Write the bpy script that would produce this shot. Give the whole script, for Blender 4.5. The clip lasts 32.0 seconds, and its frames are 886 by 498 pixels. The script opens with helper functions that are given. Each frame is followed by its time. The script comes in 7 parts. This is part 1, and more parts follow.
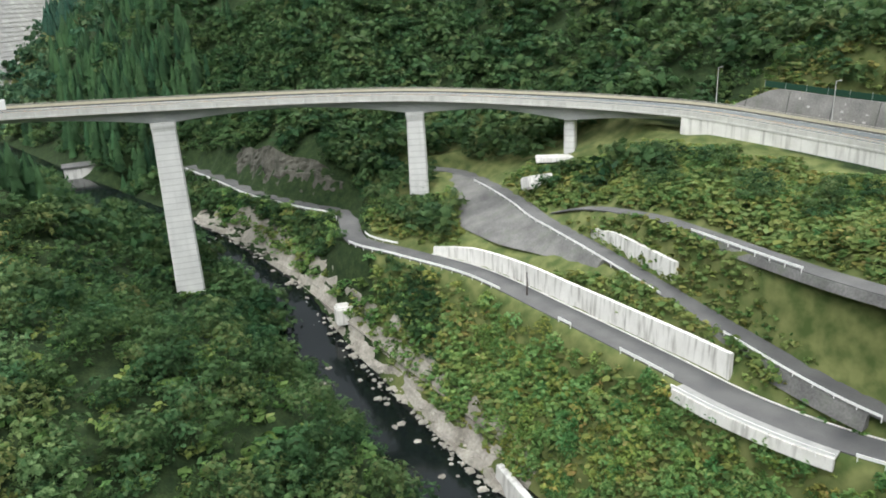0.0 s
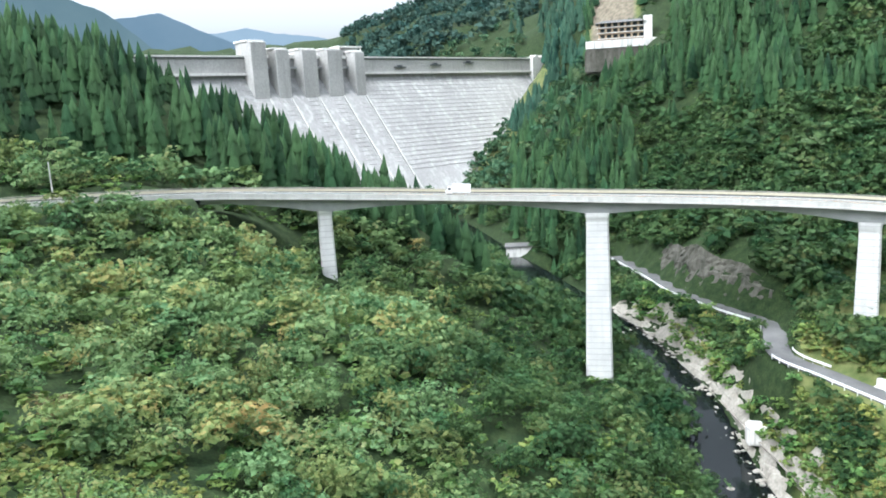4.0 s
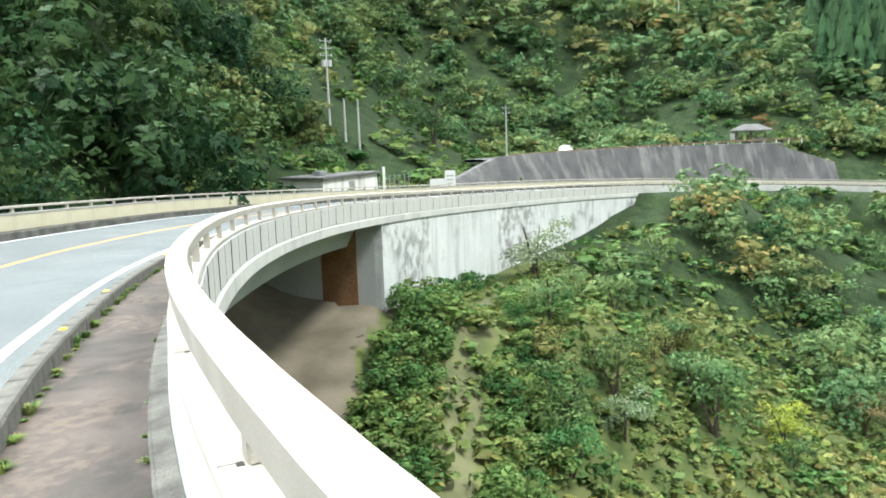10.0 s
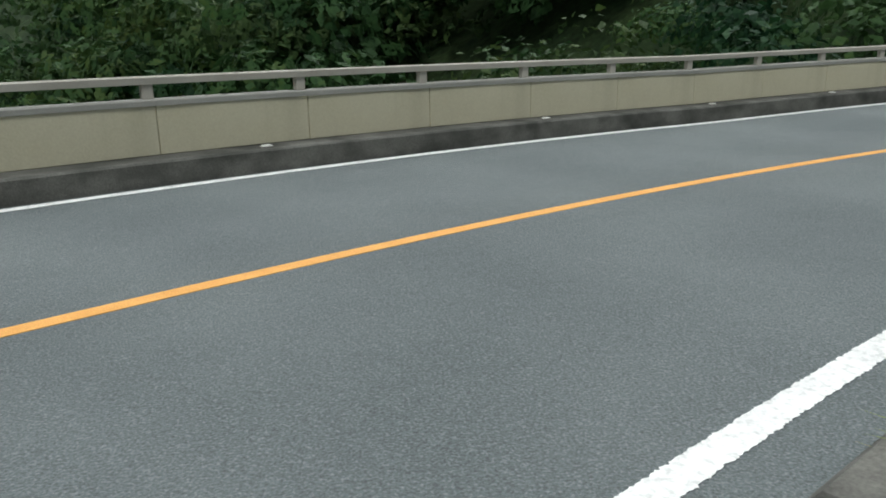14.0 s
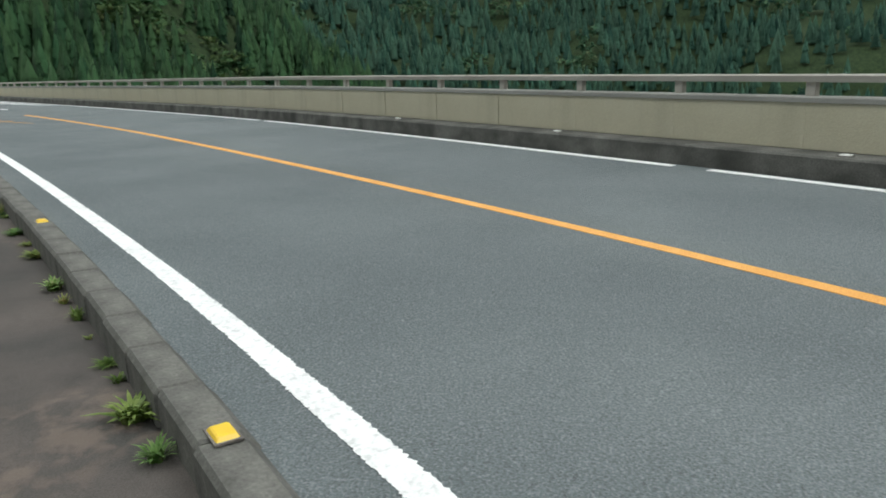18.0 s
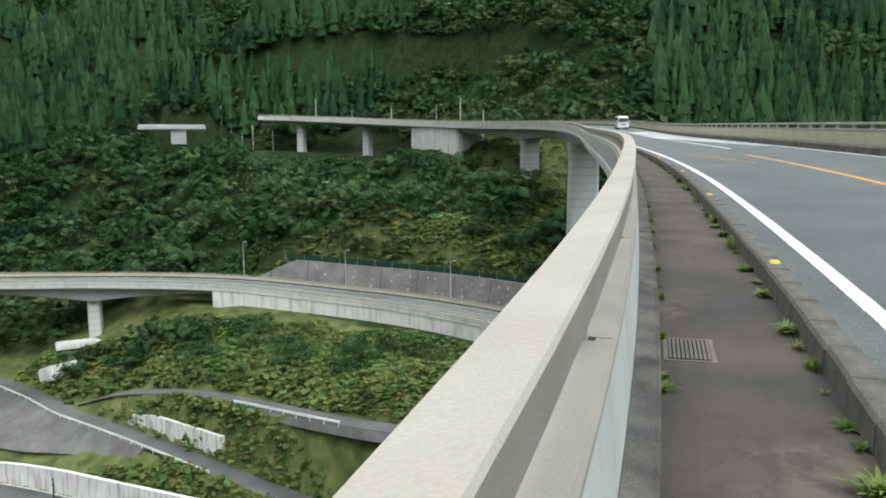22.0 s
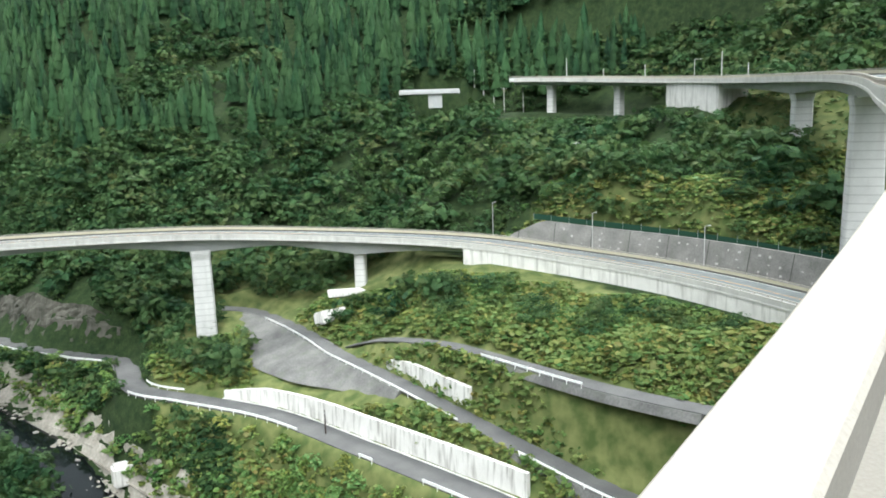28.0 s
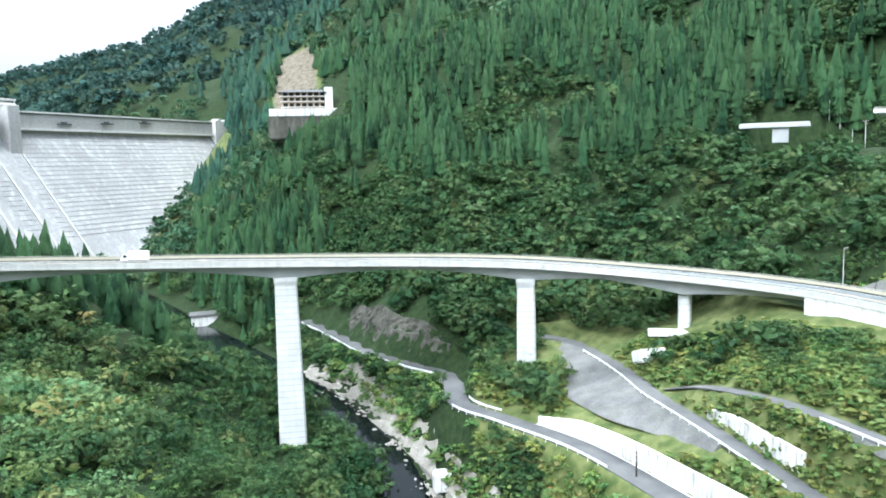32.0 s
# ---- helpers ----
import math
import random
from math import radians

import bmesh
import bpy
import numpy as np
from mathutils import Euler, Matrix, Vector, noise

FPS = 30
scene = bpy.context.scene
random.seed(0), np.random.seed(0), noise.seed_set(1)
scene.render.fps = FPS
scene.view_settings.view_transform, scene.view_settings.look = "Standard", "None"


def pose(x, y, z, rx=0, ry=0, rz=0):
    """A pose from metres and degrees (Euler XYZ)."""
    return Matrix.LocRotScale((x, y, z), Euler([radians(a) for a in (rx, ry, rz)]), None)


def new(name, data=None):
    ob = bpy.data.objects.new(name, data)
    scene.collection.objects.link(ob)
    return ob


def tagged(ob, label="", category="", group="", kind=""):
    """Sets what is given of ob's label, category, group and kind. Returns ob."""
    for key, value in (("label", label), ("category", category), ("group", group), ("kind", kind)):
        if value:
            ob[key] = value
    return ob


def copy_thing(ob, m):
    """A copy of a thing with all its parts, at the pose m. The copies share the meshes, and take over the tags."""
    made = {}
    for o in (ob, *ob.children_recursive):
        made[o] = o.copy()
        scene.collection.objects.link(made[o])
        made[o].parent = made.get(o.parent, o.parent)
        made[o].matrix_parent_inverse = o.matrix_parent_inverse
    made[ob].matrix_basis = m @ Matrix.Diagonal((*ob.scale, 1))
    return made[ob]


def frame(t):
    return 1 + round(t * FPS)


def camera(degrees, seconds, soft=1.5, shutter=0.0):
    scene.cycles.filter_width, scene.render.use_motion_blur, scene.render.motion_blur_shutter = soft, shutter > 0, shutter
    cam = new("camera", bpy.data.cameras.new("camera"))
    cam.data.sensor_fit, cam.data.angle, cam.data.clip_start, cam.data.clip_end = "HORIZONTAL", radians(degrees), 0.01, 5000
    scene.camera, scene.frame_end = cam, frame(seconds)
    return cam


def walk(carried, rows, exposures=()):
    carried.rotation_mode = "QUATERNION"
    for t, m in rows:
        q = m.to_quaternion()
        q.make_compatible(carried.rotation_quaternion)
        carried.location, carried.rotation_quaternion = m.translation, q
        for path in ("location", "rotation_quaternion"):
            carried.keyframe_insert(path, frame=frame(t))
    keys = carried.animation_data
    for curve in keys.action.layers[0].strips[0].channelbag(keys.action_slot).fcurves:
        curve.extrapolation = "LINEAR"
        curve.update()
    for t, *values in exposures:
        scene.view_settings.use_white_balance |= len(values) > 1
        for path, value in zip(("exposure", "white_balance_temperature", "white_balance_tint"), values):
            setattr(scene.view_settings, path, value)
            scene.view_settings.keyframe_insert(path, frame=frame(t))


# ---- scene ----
# The camera: one person turning on the spot on a bridge footway; the lens swings round the body.
TURNS = [  # seconds, yaw, pitch, roll, place of the lens
    (0, -0.94, -19.34, 2.73, -0.395, 0.850, 1.660),
    (0.5, 1.90, -17.26, 2.34, -0.405, 0.843, 1.660),
    (1, 5.50, -15.19, 2.34, -0.412, 0.825, 1.670),
    (1.5, 9.57, -13.26, 1.50, -0.428, 0.814, 1.670),
    (2, 13.47, -11.61, 1.41, -0.436, 0.795, 1.670),
    (2.5, 17.28, -10.72, 2.34, -0.451, 0.785, 1.670),
    (4.5, 36.71, -9.98, 2.79, -0.483, 0.662, 1.690),
    (5, 43.38, -8.67, 2.67, -0.501, 0.625, 1.690),
    (5.5, 50.21, -7.54, 3.44, -0.504, 0.573, 1.690),
    (6, 54.07, -7.04, 3.26, -0.503, 0.537, 1.690),
    (6.5, 58.56, -7.01, 2.90, -0.497, 0.492, 1.700),
    (7, 63.11, -7.24, 1.99, -0.491, 0.447, 1.700),
    (7.5, 67.95, -7.40, 2.23, -0.491, 0.409, 1.700),
    (8, 73.31, -7.56, 1.96, -0.507, 0.359, 1.716),
    (8.5, 78.90, -7.43, 1.51, -0.527, 0.318, 1.742),
    (9, 85.23, -7.77, 1.43, -0.542, 0.268, 1.757),
    (9.5, 91.59, -8.26, 1.77, -0.543, 0.204, 1.763),
    (10, 97.20, -8.78, 1.91, -0.492, 0.181, 1.754),
    (10.5, 103.61, -10.54, 3.40, -0.434, 0.151, 1.736),
    (11, 110.42, -10.84, 2.22, -0.374, 0.123, 1.717),
    (11.5, 117.98, -12.80, 2.81, -0.418, 0.064, 1.703),
    (12, 125.79, -14.28, 3.93, -0.451, 0.001, 1.680),
    (12.5, 134.65, -14.67, 4.39, -0.422, 0.029, 1.653),
    (13, 143.80, -16.07, 3.88, -0.388, 0.061, 1.616),
    (13.5, 157.70, -17.62, 3.74, -0.366, 0.084, 1.602),
    (14, 172.01, -17.15, 3.74, -0.331, 0.116, 1.578),
    (14.5, 185.71, -19.13, 3.44, -0.333, 0.207, 1.581),
    (15, 200.08, -18.83, 2.88, -0.318, 0.296, 1.594),
    (15.5, 215.36, -16.76, 2.31, -0.251, 0.333, 1.599),
    (17.5, 270.06, -11.22, 2.45, 0.083, 0.277, 1.592),
    (18, 275.28, -11.67, 2.54, 0.059, 0.333, 1.587),
    (18.5, 281.63, -10.78, 2.07, 0.043, 0.426, 1.581),
    (19, 289.11, -7.71, 1.08, 0.020, 0.526, 1.585),
    (19.5, 296.13, -6.01, -0.02, -0.005, 0.574, 1.589),
    (20, 302.15, -7.04, 0.17, -0.040, 0.628, 1.604),
    (20.5, 308.52, -6.98, 0.33, -0.067, 0.627, 1.605),
    (21, 313.59, -7.26, 0.47, -0.102, 0.632, 1.616),
    (21.5, 319.63, -7.74, 1.05, -0.109, 0.658, 1.633),
    (22, 324.89, -7.29, 0.51, -0.111, 0.675, 1.660),
    (22.5, 329.70, -7.60, 0.85, -0.129, 0.677, 1.667),
    (23, 333.13, -9.07, 0.66, -0.146, 0.682, 1.684),
    (23.5, 335.22, -10.06, 0.49, -0.139, 0.702, 1.683),
    (24, 335.99, -10.92, 0.68, -0.123, 0.717, 1.692),
    (24.5, 335.52, -11.21, 0.87, -0.135, 0.730, 1.688),
    (26.5, 337.86, -9.41, 1.27, -0.169, 0.745, 1.664),
    (27, 339.67, -9.70, 1.27, -0.180, 0.747, 1.660),
    (27.5, 341.38, -9.94, 1.49, -0.190, 0.754, 1.662),
    (28, 343.37, -9.84, 1.76, -0.201, 0.761, 1.663),
    (28.5, 345.02, -9.49, 1.74, -0.212, 0.768, 1.654),
    (29, 346.84, -8.77, 1.75, -0.217, 0.764, 1.654),
    (29.5, 349.22, -7.74, 1.59, -0.230, 0.767, 1.654),
    (30, 353.43, -7.23, 1.49, -0.243, 0.758, 1.654),
    (30.5, 357.34, -6.99, 1.66, -0.261, 0.757, 1.654),
    (31, 360.83, -6.77, 1.36, -0.273, 0.748, 1.644),
    (31.5, 364.03, -6.70, 1.50, -0.290, 0.748, 1.644),
    (32, 367.72, -6.58, 1.42, -0.304, 0.738, 1.644),
]


cam = camera(60.66, 32.0, soft=1.8)
walk(cam, [(t, pose(x, y, z, 90 + pitch, roll, yaw)) for t, yaw, pitch, roll, x, y, z in TURNS],
     exposures=[(0.0, 0.86, 6300, 7), (1.0, 1.15, 6100, 8), (2.5, 1.5, 5900, 8), (5.0, 1.68, 5850, 7), (9.0, 1.93, 6150, 4), (10.5, 1.65, 6150, 4), (11.5, 0.88, 6150, 4), (12.5, 0.42, 6150, 4), (15.0, 0.1, 6150, 3), (19.0, 0.18, 6150, 3), (21.0, 0.25, 6150, 4), (22.5, 0.62, 6150, 4), (24.5, 0.95, 6150, 4), (27.0, 1.06, 6150, 4), (28.4, 1.32, 6100, 4), (30.0, 1.58, 5850, 5), (32.0, 1.68, 5600, 5)])

# ---- light: a bright overcast sky, a broad soft sun behind thin cloud ----
world = bpy.data.worlds.new("overcast_sky")
scene.world = world
world.use_nodes = True
wn, wl = world.node_tree.nodes, world.node_tree.links
sky = wn.new("ShaderNodeTexSky")
sky.sky_type = "NISHITA"
sky.sun_disc = False
sky.sun_elevation, sky.sun_rotation = radians(55), radians(200)
sky.air_density, sky.dust_density, sky.ozone_density = 1.0, 6.0, 1.0
hsv = wn.new("ShaderNodeHueSaturation")
hsv.inputs["Saturation"].default_value = 0.22
wl.new(sky.outputs["Color"], hsv.inputs["Color"])
wl.new(hsv.outputs["Color"], wn["Background"].inputs["Color"])
wn["Background"].inputs["Strength"].default_value = 0.15
sun = new("sun", bpy.data.lights.new("sun", "SUN"))
sun.data.energy, sun.data.angle, sun.data.color = 1.4, radians(12), (1.0, 0.96, 0.9)
sun.rotation_euler = (radians(35), 0, radians(160))


# ---- materials ----
def shader(name, base, rough=0.8, metal=0.0):
    m = bpy.data.materials.new(name)
    m.use_nodes = True
    b = m.node_tree.nodes["Principled BSDF"]
    b.inputs["Base Color"].default_value = (*base, 1)
    b.inputs["Roughness"].default_value = rough
    b.inputs["Metallic"].default_value = metal
    b.inputs["Specular IOR Level"].default_value = 0.5 if rough < 0.6 else 0.25
    return m


def weathered(name, a, b, scale=2.0, fine=40.0, rough=0.85, bump=0.2, streak=None, stains=0.0, stain=(0.05, 0.05, 0.045), grain=0.5):
    """A base that drifts between two colours at a broad scale, with a fine grain, bump and, if asked, dark run-off streaks."""
    m = shader(name, a, rough)
    nt = m.node_tree
    n, l = nt.nodes, nt.links
    co = n.new("ShaderNodeTexCoord").outputs["Object"]
    big = n.new("ShaderNodeTexNoise")
    big.inputs["Scale"].default_value, big.inputs["Detail"].default_value = scale, 6
    l.new(co, big.inputs["Vector"])
    small = n.new("ShaderNodeTexNoise")
    small.inputs["Scale"].default_value, small.inputs["Detail"].default_value = fine, 3
    l.new(co, small.inputs["Vector"])
    ramp = n.new("ShaderNodeValToRGB")
    ramp.color_ramp.elements[0].position, ramp.color_ramp.elements[1].position = 0.3, 0.72
    ramp.color_ramp.elements[0].color, ramp.color_ramp.elements[1].color = (*a, 1), (*b, 1)
    l.new(big.outputs["Fac"], ramp.inputs["Fac"])
    mix = n.new("ShaderNodeMixRGB")
    mix.blend_type = "OVERLAY"
    mix.inputs["Fac"].default_value = grain
    l.new(ramp.outputs["Color"], mix.inputs["Color1"])
    l.new(small.outputs["Fac"], mix.inputs["Color2"])
    col = mix.outputs["Color"]
    if streak:
        mp = n.new("ShaderNodeMapping")
        mp.inputs["Scale"].default_value = streak
        l.new(co, mp.inputs["Vector"])
        st = n.new("ShaderNodeTexNoise")
        st.inputs["Scale"].default_value, st.inputs["Detail"].default_value = 1.0, 5
        l.new(mp.outputs["Vector"], st.inputs["Vector"])
        sr = n.new("ShaderNodeValToRGB")
        sr.color_ramp.elements[0].position, sr.color_ramp.elements[1].position = 0.5, 0.75
        l.new(st.outputs["Fac"], sr.inputs["Fac"])
        ml = n.new("ShaderNodeMath")
        ml.operation = "MULTIPLY"
        ml.inputs[1].default_value = stains
        l.new(sr.outputs["Color"], ml.inputs[0])
        m2 = n.new("ShaderNodeMixRGB")
        m2.inputs["Color2"].default_value = (*stain, 1)
        l.new(ml.outputs[0], m2.inputs["Fac"])
        l.new(col, m2.inputs["Color1"])
        col = m2.outputs["Color"]
    l.new(col, n["Principled BSDF"].inputs["Base Color"])
    bp = n.new("ShaderNodeBump")
    bp.inputs["Strength"].default_value, bp.inputs["Distance"].default_value = bump, 0.02
    l.new(small.outputs["Fac"], bp.inputs["Height"])
    l.new(bp.outputs["Normal"], n["Principled BSDF"].inputs["Normal"])
    return m


def foliage(name, dark, light, autumn=None, gloss=0.65, by_object=False, fine=4.2, holes=0.43, hue=1.0):
    """Leaves: the colour drifts from leaf to leaf and, by the tint stored on each tree, from tree to tree."""
    m = shader(name, dark, gloss)
    nt = m.node_tree
    n, l = nt.nodes, nt.links
    if by_object:
        seat = n.new("ShaderNodeObjectInfo").outputs["Random"]
    else:
        att = n.new("ShaderNodeAttribute")
        att.attribute_name = "tint"
        seat = att.outputs["Fac"]
    isl = n.new("ShaderNodeNewGeometry")
    add = n.new("ShaderNodeMath")
    add.operation = "MULTIPLY_ADD"
    add.inputs[1].default_value = 0.45
    l.new(isl.outputs["Random Per Island"], add.inputs[0])
    sc = n.new("ShaderNodeMath")
    sc.operation = "MULTIPLY"
    sc.inputs[1].default_value = 0.55
    l.new(seat, sc.inputs[0])
    l.new(sc.outputs[0], add.inputs[2])
    ramp = n.new("ShaderNodeValToRGB")
    e = ramp.color_ramp.elements
    e[0].position, e[1].position = 0.1, 0.8
    e[0].color, e[1].color = (*dark, 1), (*light, 1)
    if autumn:
        x = e.new(0.93)
        x.color = (*autumn, 1)
    spot = n.new("ShaderNodeTexNoise")
    spot.inputs["Scale"].default_value, spot.inputs["Detail"].default_value = fine, 2
    l.new(isl.outputs["Position"], spot.inputs["Vector"])
    sh = n.new("ShaderNodeMath")
    sh.operation = "MULTIPLY_ADD"
    sh.inputs[1].default_value = 0.9
    l.new(spot.outputs["Fac"], sh.inputs[0])
    low = n.new("ShaderNodeMath")
    low.operation = "SUBTRACT"
    low.inputs[1].default_value = 0.45
    l.new(add.outputs[0], low.inputs[0])
    l.new(low.outputs[0], sh.inputs[2])
    l.new(sh.outputs[0], ramp.inputs["Fac"])
    many = n.new("ShaderNodeMath")
    many.operation = "MULTIPLY"
    many.inputs[1].default_value = 7.31
    l.new(seat, many.inputs[0])
    frac = n.new("ShaderNodeMath")
    frac.operation = "FRACT"
    l.new(many.outputs[0], frac.inputs[0])
    kinds_ = n.new("ShaderNodeValToRGB")
    k = kinds_.color_ramp.elements
    k[0].position, k[1].position = 0.0, 1.0
    k[0].color, k[1].color = (0.72, 0.92, 0.95, 1), (1.0 + 0.5 * hue, 1.0 - 0.12 * hue, 1.0 - 0.3 * hue, 1)
    for q, c in ((0.25, (0.9, 0.98, 0.95, 1)), (0.6, (1.0, 1.0, 0.95, 1)), (0.8, (1.0 + 0.18 * hue, 1.03, 1.0 - 0.25 * hue, 1))):
        k.new(q).color = c
    l.new(frac.outputs[0], kinds_.inputs["Fac"])
    tinted = n.new("ShaderNodeMixRGB")
    tinted.blend_type, tinted.inputs["Fac"].default_value = "MULTIPLY", 1.0
    l.new(ramp.outputs["Color"], tinted.inputs["Color1"])
    l.new(kinds_.outputs["Color"], tinted.inputs["Color2"])
    ramp = tinted
    bp = n.new("ShaderNodeBump")
    bp.inputs["Strength"].default_value, bp.inputs["Distance"].default_value = 0.7, 0.4 / fine
    l.new(spot.outputs["Fac"], bp.inputs["Height"])
    l.new(bp.outputs["Normal"], n["Principled BSDF"].inputs["Normal"])
    l.new(ramp.outputs["Color"], n["Principled BSDF"].inputs["Base Color"])
    tr = n.new("ShaderNodeBsdfTranslucent")
    l.new(ramp.outputs["Color"], tr.inputs["Color"])
    mx = n.new("ShaderNodeMixShader")
    mx.inputs["Fac"].default_value = 0.25
    l.new(n["Principled BSDF"].outputs["BSDF"], mx.inputs[1])
    l.new(tr.outputs["BSDF"], mx.inputs[2])
    n["Principled BSDF"].inputs["Specular IOR Level"].default_value = 0.15
    gap = n.new("ShaderNodeMath")
    gap.operation = "GREATER_THAN"
    gap.inputs[1].default_value = holes
    l.new(spot.outputs["Fac"], gap.inputs[0])
    tp = n.new("ShaderNodeBsdfTransparent")
    cut = n.new("ShaderNodeMixShader")
    l.new(gap.outputs[0], cut.inputs["Fac"])
    l.new(tp.outputs["BSDF"], cut.inputs[1])
    l.new(mx.outputs["Shader"], cut.inputs[2])
    l.new(cut.outputs["Shader"], n["Material Output"].inputs["Surface"])
    return m


CONCRETE = weathered("bridge_concrete", (0.46, 0.455, 0.43), (0.58, 0.575, 0.54), 0.35, 30, grain=0.25, streak=(0.9, 0.9, 0.06), stains=0.35, stain=(0.2, 0.2, 0.19))
DECK_GREY = weathered("girder_concrete", (0.36, 0.37, 0.37), (0.46, 0.47, 0.46), 0.3, 25)
RAIL_CONCRETE = weathered("parapet_concrete", (0.37, 0.345, 0.30), (0.46, 0.435, 0.385), 1.2, 80, bump=0.12, grain=0.16, streak=(1.1, 1.1, 1.1), stains=0.3, stain=(0.27, 0.255, 0.22))
WHITE_WALL = weathered("pale_wall_concrete", (0.62, 0.61, 0.58), (0.74, 0.73, 0.70), 0.4, 20, streak=(1.2, 1.2, 0.1), stains=0.6, stain=(0.17, 0.16, 0.14))
GREY_WALL = weathered("dark_wall_concrete", (0.075, 0.075, 0.078), (0.125, 0.125, 0.123), 0.3, 12, streak=(0.5, 0.5, 0.08), stains=0.5, stain=(0.36, 0.35, 0.33))
BEIGE = weathered("beige_parapet_paint", (0.50, 0.46, 0.33), (0.58, 0.54, 0.41), 0.8, 40, streak=(2, 2, 0.3), stains=0.3, stain=(0.3, 0.28, 0.2), grain=0.12)
def blotched(m, size, patch, colour, amount):
    """Adds mould in ragged patches that break up at a fine scale."""
    n, l = m.node_tree.nodes, m.node_tree.links
    co = n["Texture Coordinate"].outputs["Object"]
    src = n["Principled BSDF"].inputs["Base Color"].links[0].from_socket
    masks = []
    for scale, detail, lo, hi in ((size, 3, patch, patch + 0.06), (size * 11, 9, 0.44, 0.6)):
        t = n.new("ShaderNodeTexNoise")
        t.inputs["Scale"].default_value, t.inputs["Detail"].default_value = scale, detail
        l.new(co, t.inputs["Vector"])
        r = n.new("ShaderNodeMapRange")
        r.inputs["From Min"].default_value, r.inputs["From Max"].default_value = lo, hi
        l.new(t.outputs["Fac"], r.inputs["Value"])
        masks.append(r.outputs["Result"])
    mul = n.new("ShaderNodeMath")
    mul.operation = "MULTIPLY"
    l.new(masks[0], mul.inputs[0])
    l.new(masks[1], mul.inputs[1])
    amt = n.new("ShaderNodeMath")
    amt.operation = "MULTIPLY"
    amt.inputs[1].default_value = amount
    l.new(mul.outputs[0], amt.inputs[0])
    mx = n.new("ShaderNodeMixRGB")
    mx.inputs["Color2"].default_value = (*colour, 1)
    l.new(amt.outputs[0], mx.inputs["Fac"])
    l.new(src, mx.inputs["Color1"])
    l.new(mx.outputs["Color"], n["Principled BSDF"].inputs["Base Color"])
    return m


STAINED_WALL = blotched(weathered("stained_wall_concrete", (0.54, 0.56, 0.55), (0.66, 0.67, 0.66), 0.25, 12, streak=(1.3, 1.3, 0.16), stains=0.5, stain=(0.2, 0.195, 0.185)), 0.10, 0.44, (0.07, 0.06, 0.055), 0.55)
BLOCK_WALL = weathered("block_wall_stone", (0.15, 0.148, 0.14), (0.25, 0.245, 0.23), 0.3, 4, 0.9, 0.5, streak=(0.5, 0.5, 0.1), stains=0.4, stain=(0.12, 0.13, 0.10))
ASPHALT = weathered("road_asphalt", (0.104, 0.120, 0.122), (0.152, 0.171, 0.172), 0.45, 80, 0.85, 1.0, streak=(70, 70, 70), stains=0.6, stain=(0.33, 0.35, 0.35), grain=0.8)
OLD_ASPHALT = weathered("old_lane_asphalt", (0.085, 0.086, 0.088), (0.14, 0.14, 0.138), 0.2, 30, 0.9)
FOOTWAY = weathered("footway_asphalt", (0.058, 0.054, 0.05), (0.128, 0.108, 0.096), 1.3, 120, 0.9, 0.4, streak=(2.6, 2.6, 2.6), stains=0.8, stain=(0.045, 0.042, 0.04), grain=0.5)
blotched(FOOTWAY, 0.7, 0.5, (0.175, 0.135, 0.108), 0.55)
KERB = weathered("mossy_kerb_concrete", (0.075, 0.073, 0.066), (0.19, 0.185, 0.165), 3.0, 60, streak=(3, 3, 1), stains=0.75, stain=(0.035, 0.036, 0.03))
DARK_KERB = weathered("blackened_kerb_concrete", (0.05, 0.05, 0.044), (0.15, 0.147, 0.132), 2.0, 50, streak=(1.5, 1.5, 3), stains=0.65, stain=(0.025, 0.027, 0.022))
WHITE_PAINT = weathered("white_road_paint", (0.66, 0.66, 0.65), (0.82, 0.82, 0.80), 4, 90, streak=(24, 24, 24), stains=0.5, stain=(0.25, 0.25, 0.25))
YELLOW_PAINT = weathered("orange_road_paint", (0.62, 0.30, 0.075), (0.70, 0.37, 0.11), 4, 90)
DAM_CONCRETE = weathered("dam_concrete", (0.235, 0.235, 0.232), (0.315, 0.315, 0.31), 0.03, 0.6, streak=(0.22, 0.22, 0.014), stains=0.85, stain=(0.45, 0.45, 0.44), grain=0.3)
DAM_PALE = weathered("dam_crest_concrete", (0.38, 0.375, 0.36), (0.47, 0.465, 0.45), 0.04, 0.8, streak=(0.3, 0.3, 0.04), stains=0.4, stain=(0.24, 0.235, 0.22), grain=0.3)
ROCK = weathered("river_rock", (0.24, 0.22, 0.19), (0.42, 0.40, 0.36), 0.2, 3, 0.9, 0.8)
RUNOFF_WALL = weathered("white_wall_with_runoff", (0.66, 0.65, 0.62), (0.80, 0.79, 0.76), 0.3, 10, streak=(1.3, 1.3, 0.16), stains=0.75, stain=(0.16, 0.15, 0.12))
MASONRY = weathered("grey_block_masonry", (0.10, 0.10, 0.098), (0.19, 0.188, 0.18), 0.25, 3, 0.9, 0.6, streak=(0.4, 0.4, 0.2), stains=0.5, stain=(0.12, 0.14, 0.10))
PULLOUT = weathered("pale_pullout_concrete", (0.26, 0.265, 0.26), (0.36, 0.36, 0.345), 0.4, 20)
RUST_SOIL = weathered("rusty_earth", (0.16, 0.085, 0.04), (0.26, 0.15, 0.08), 0.5, 6, 0.95)
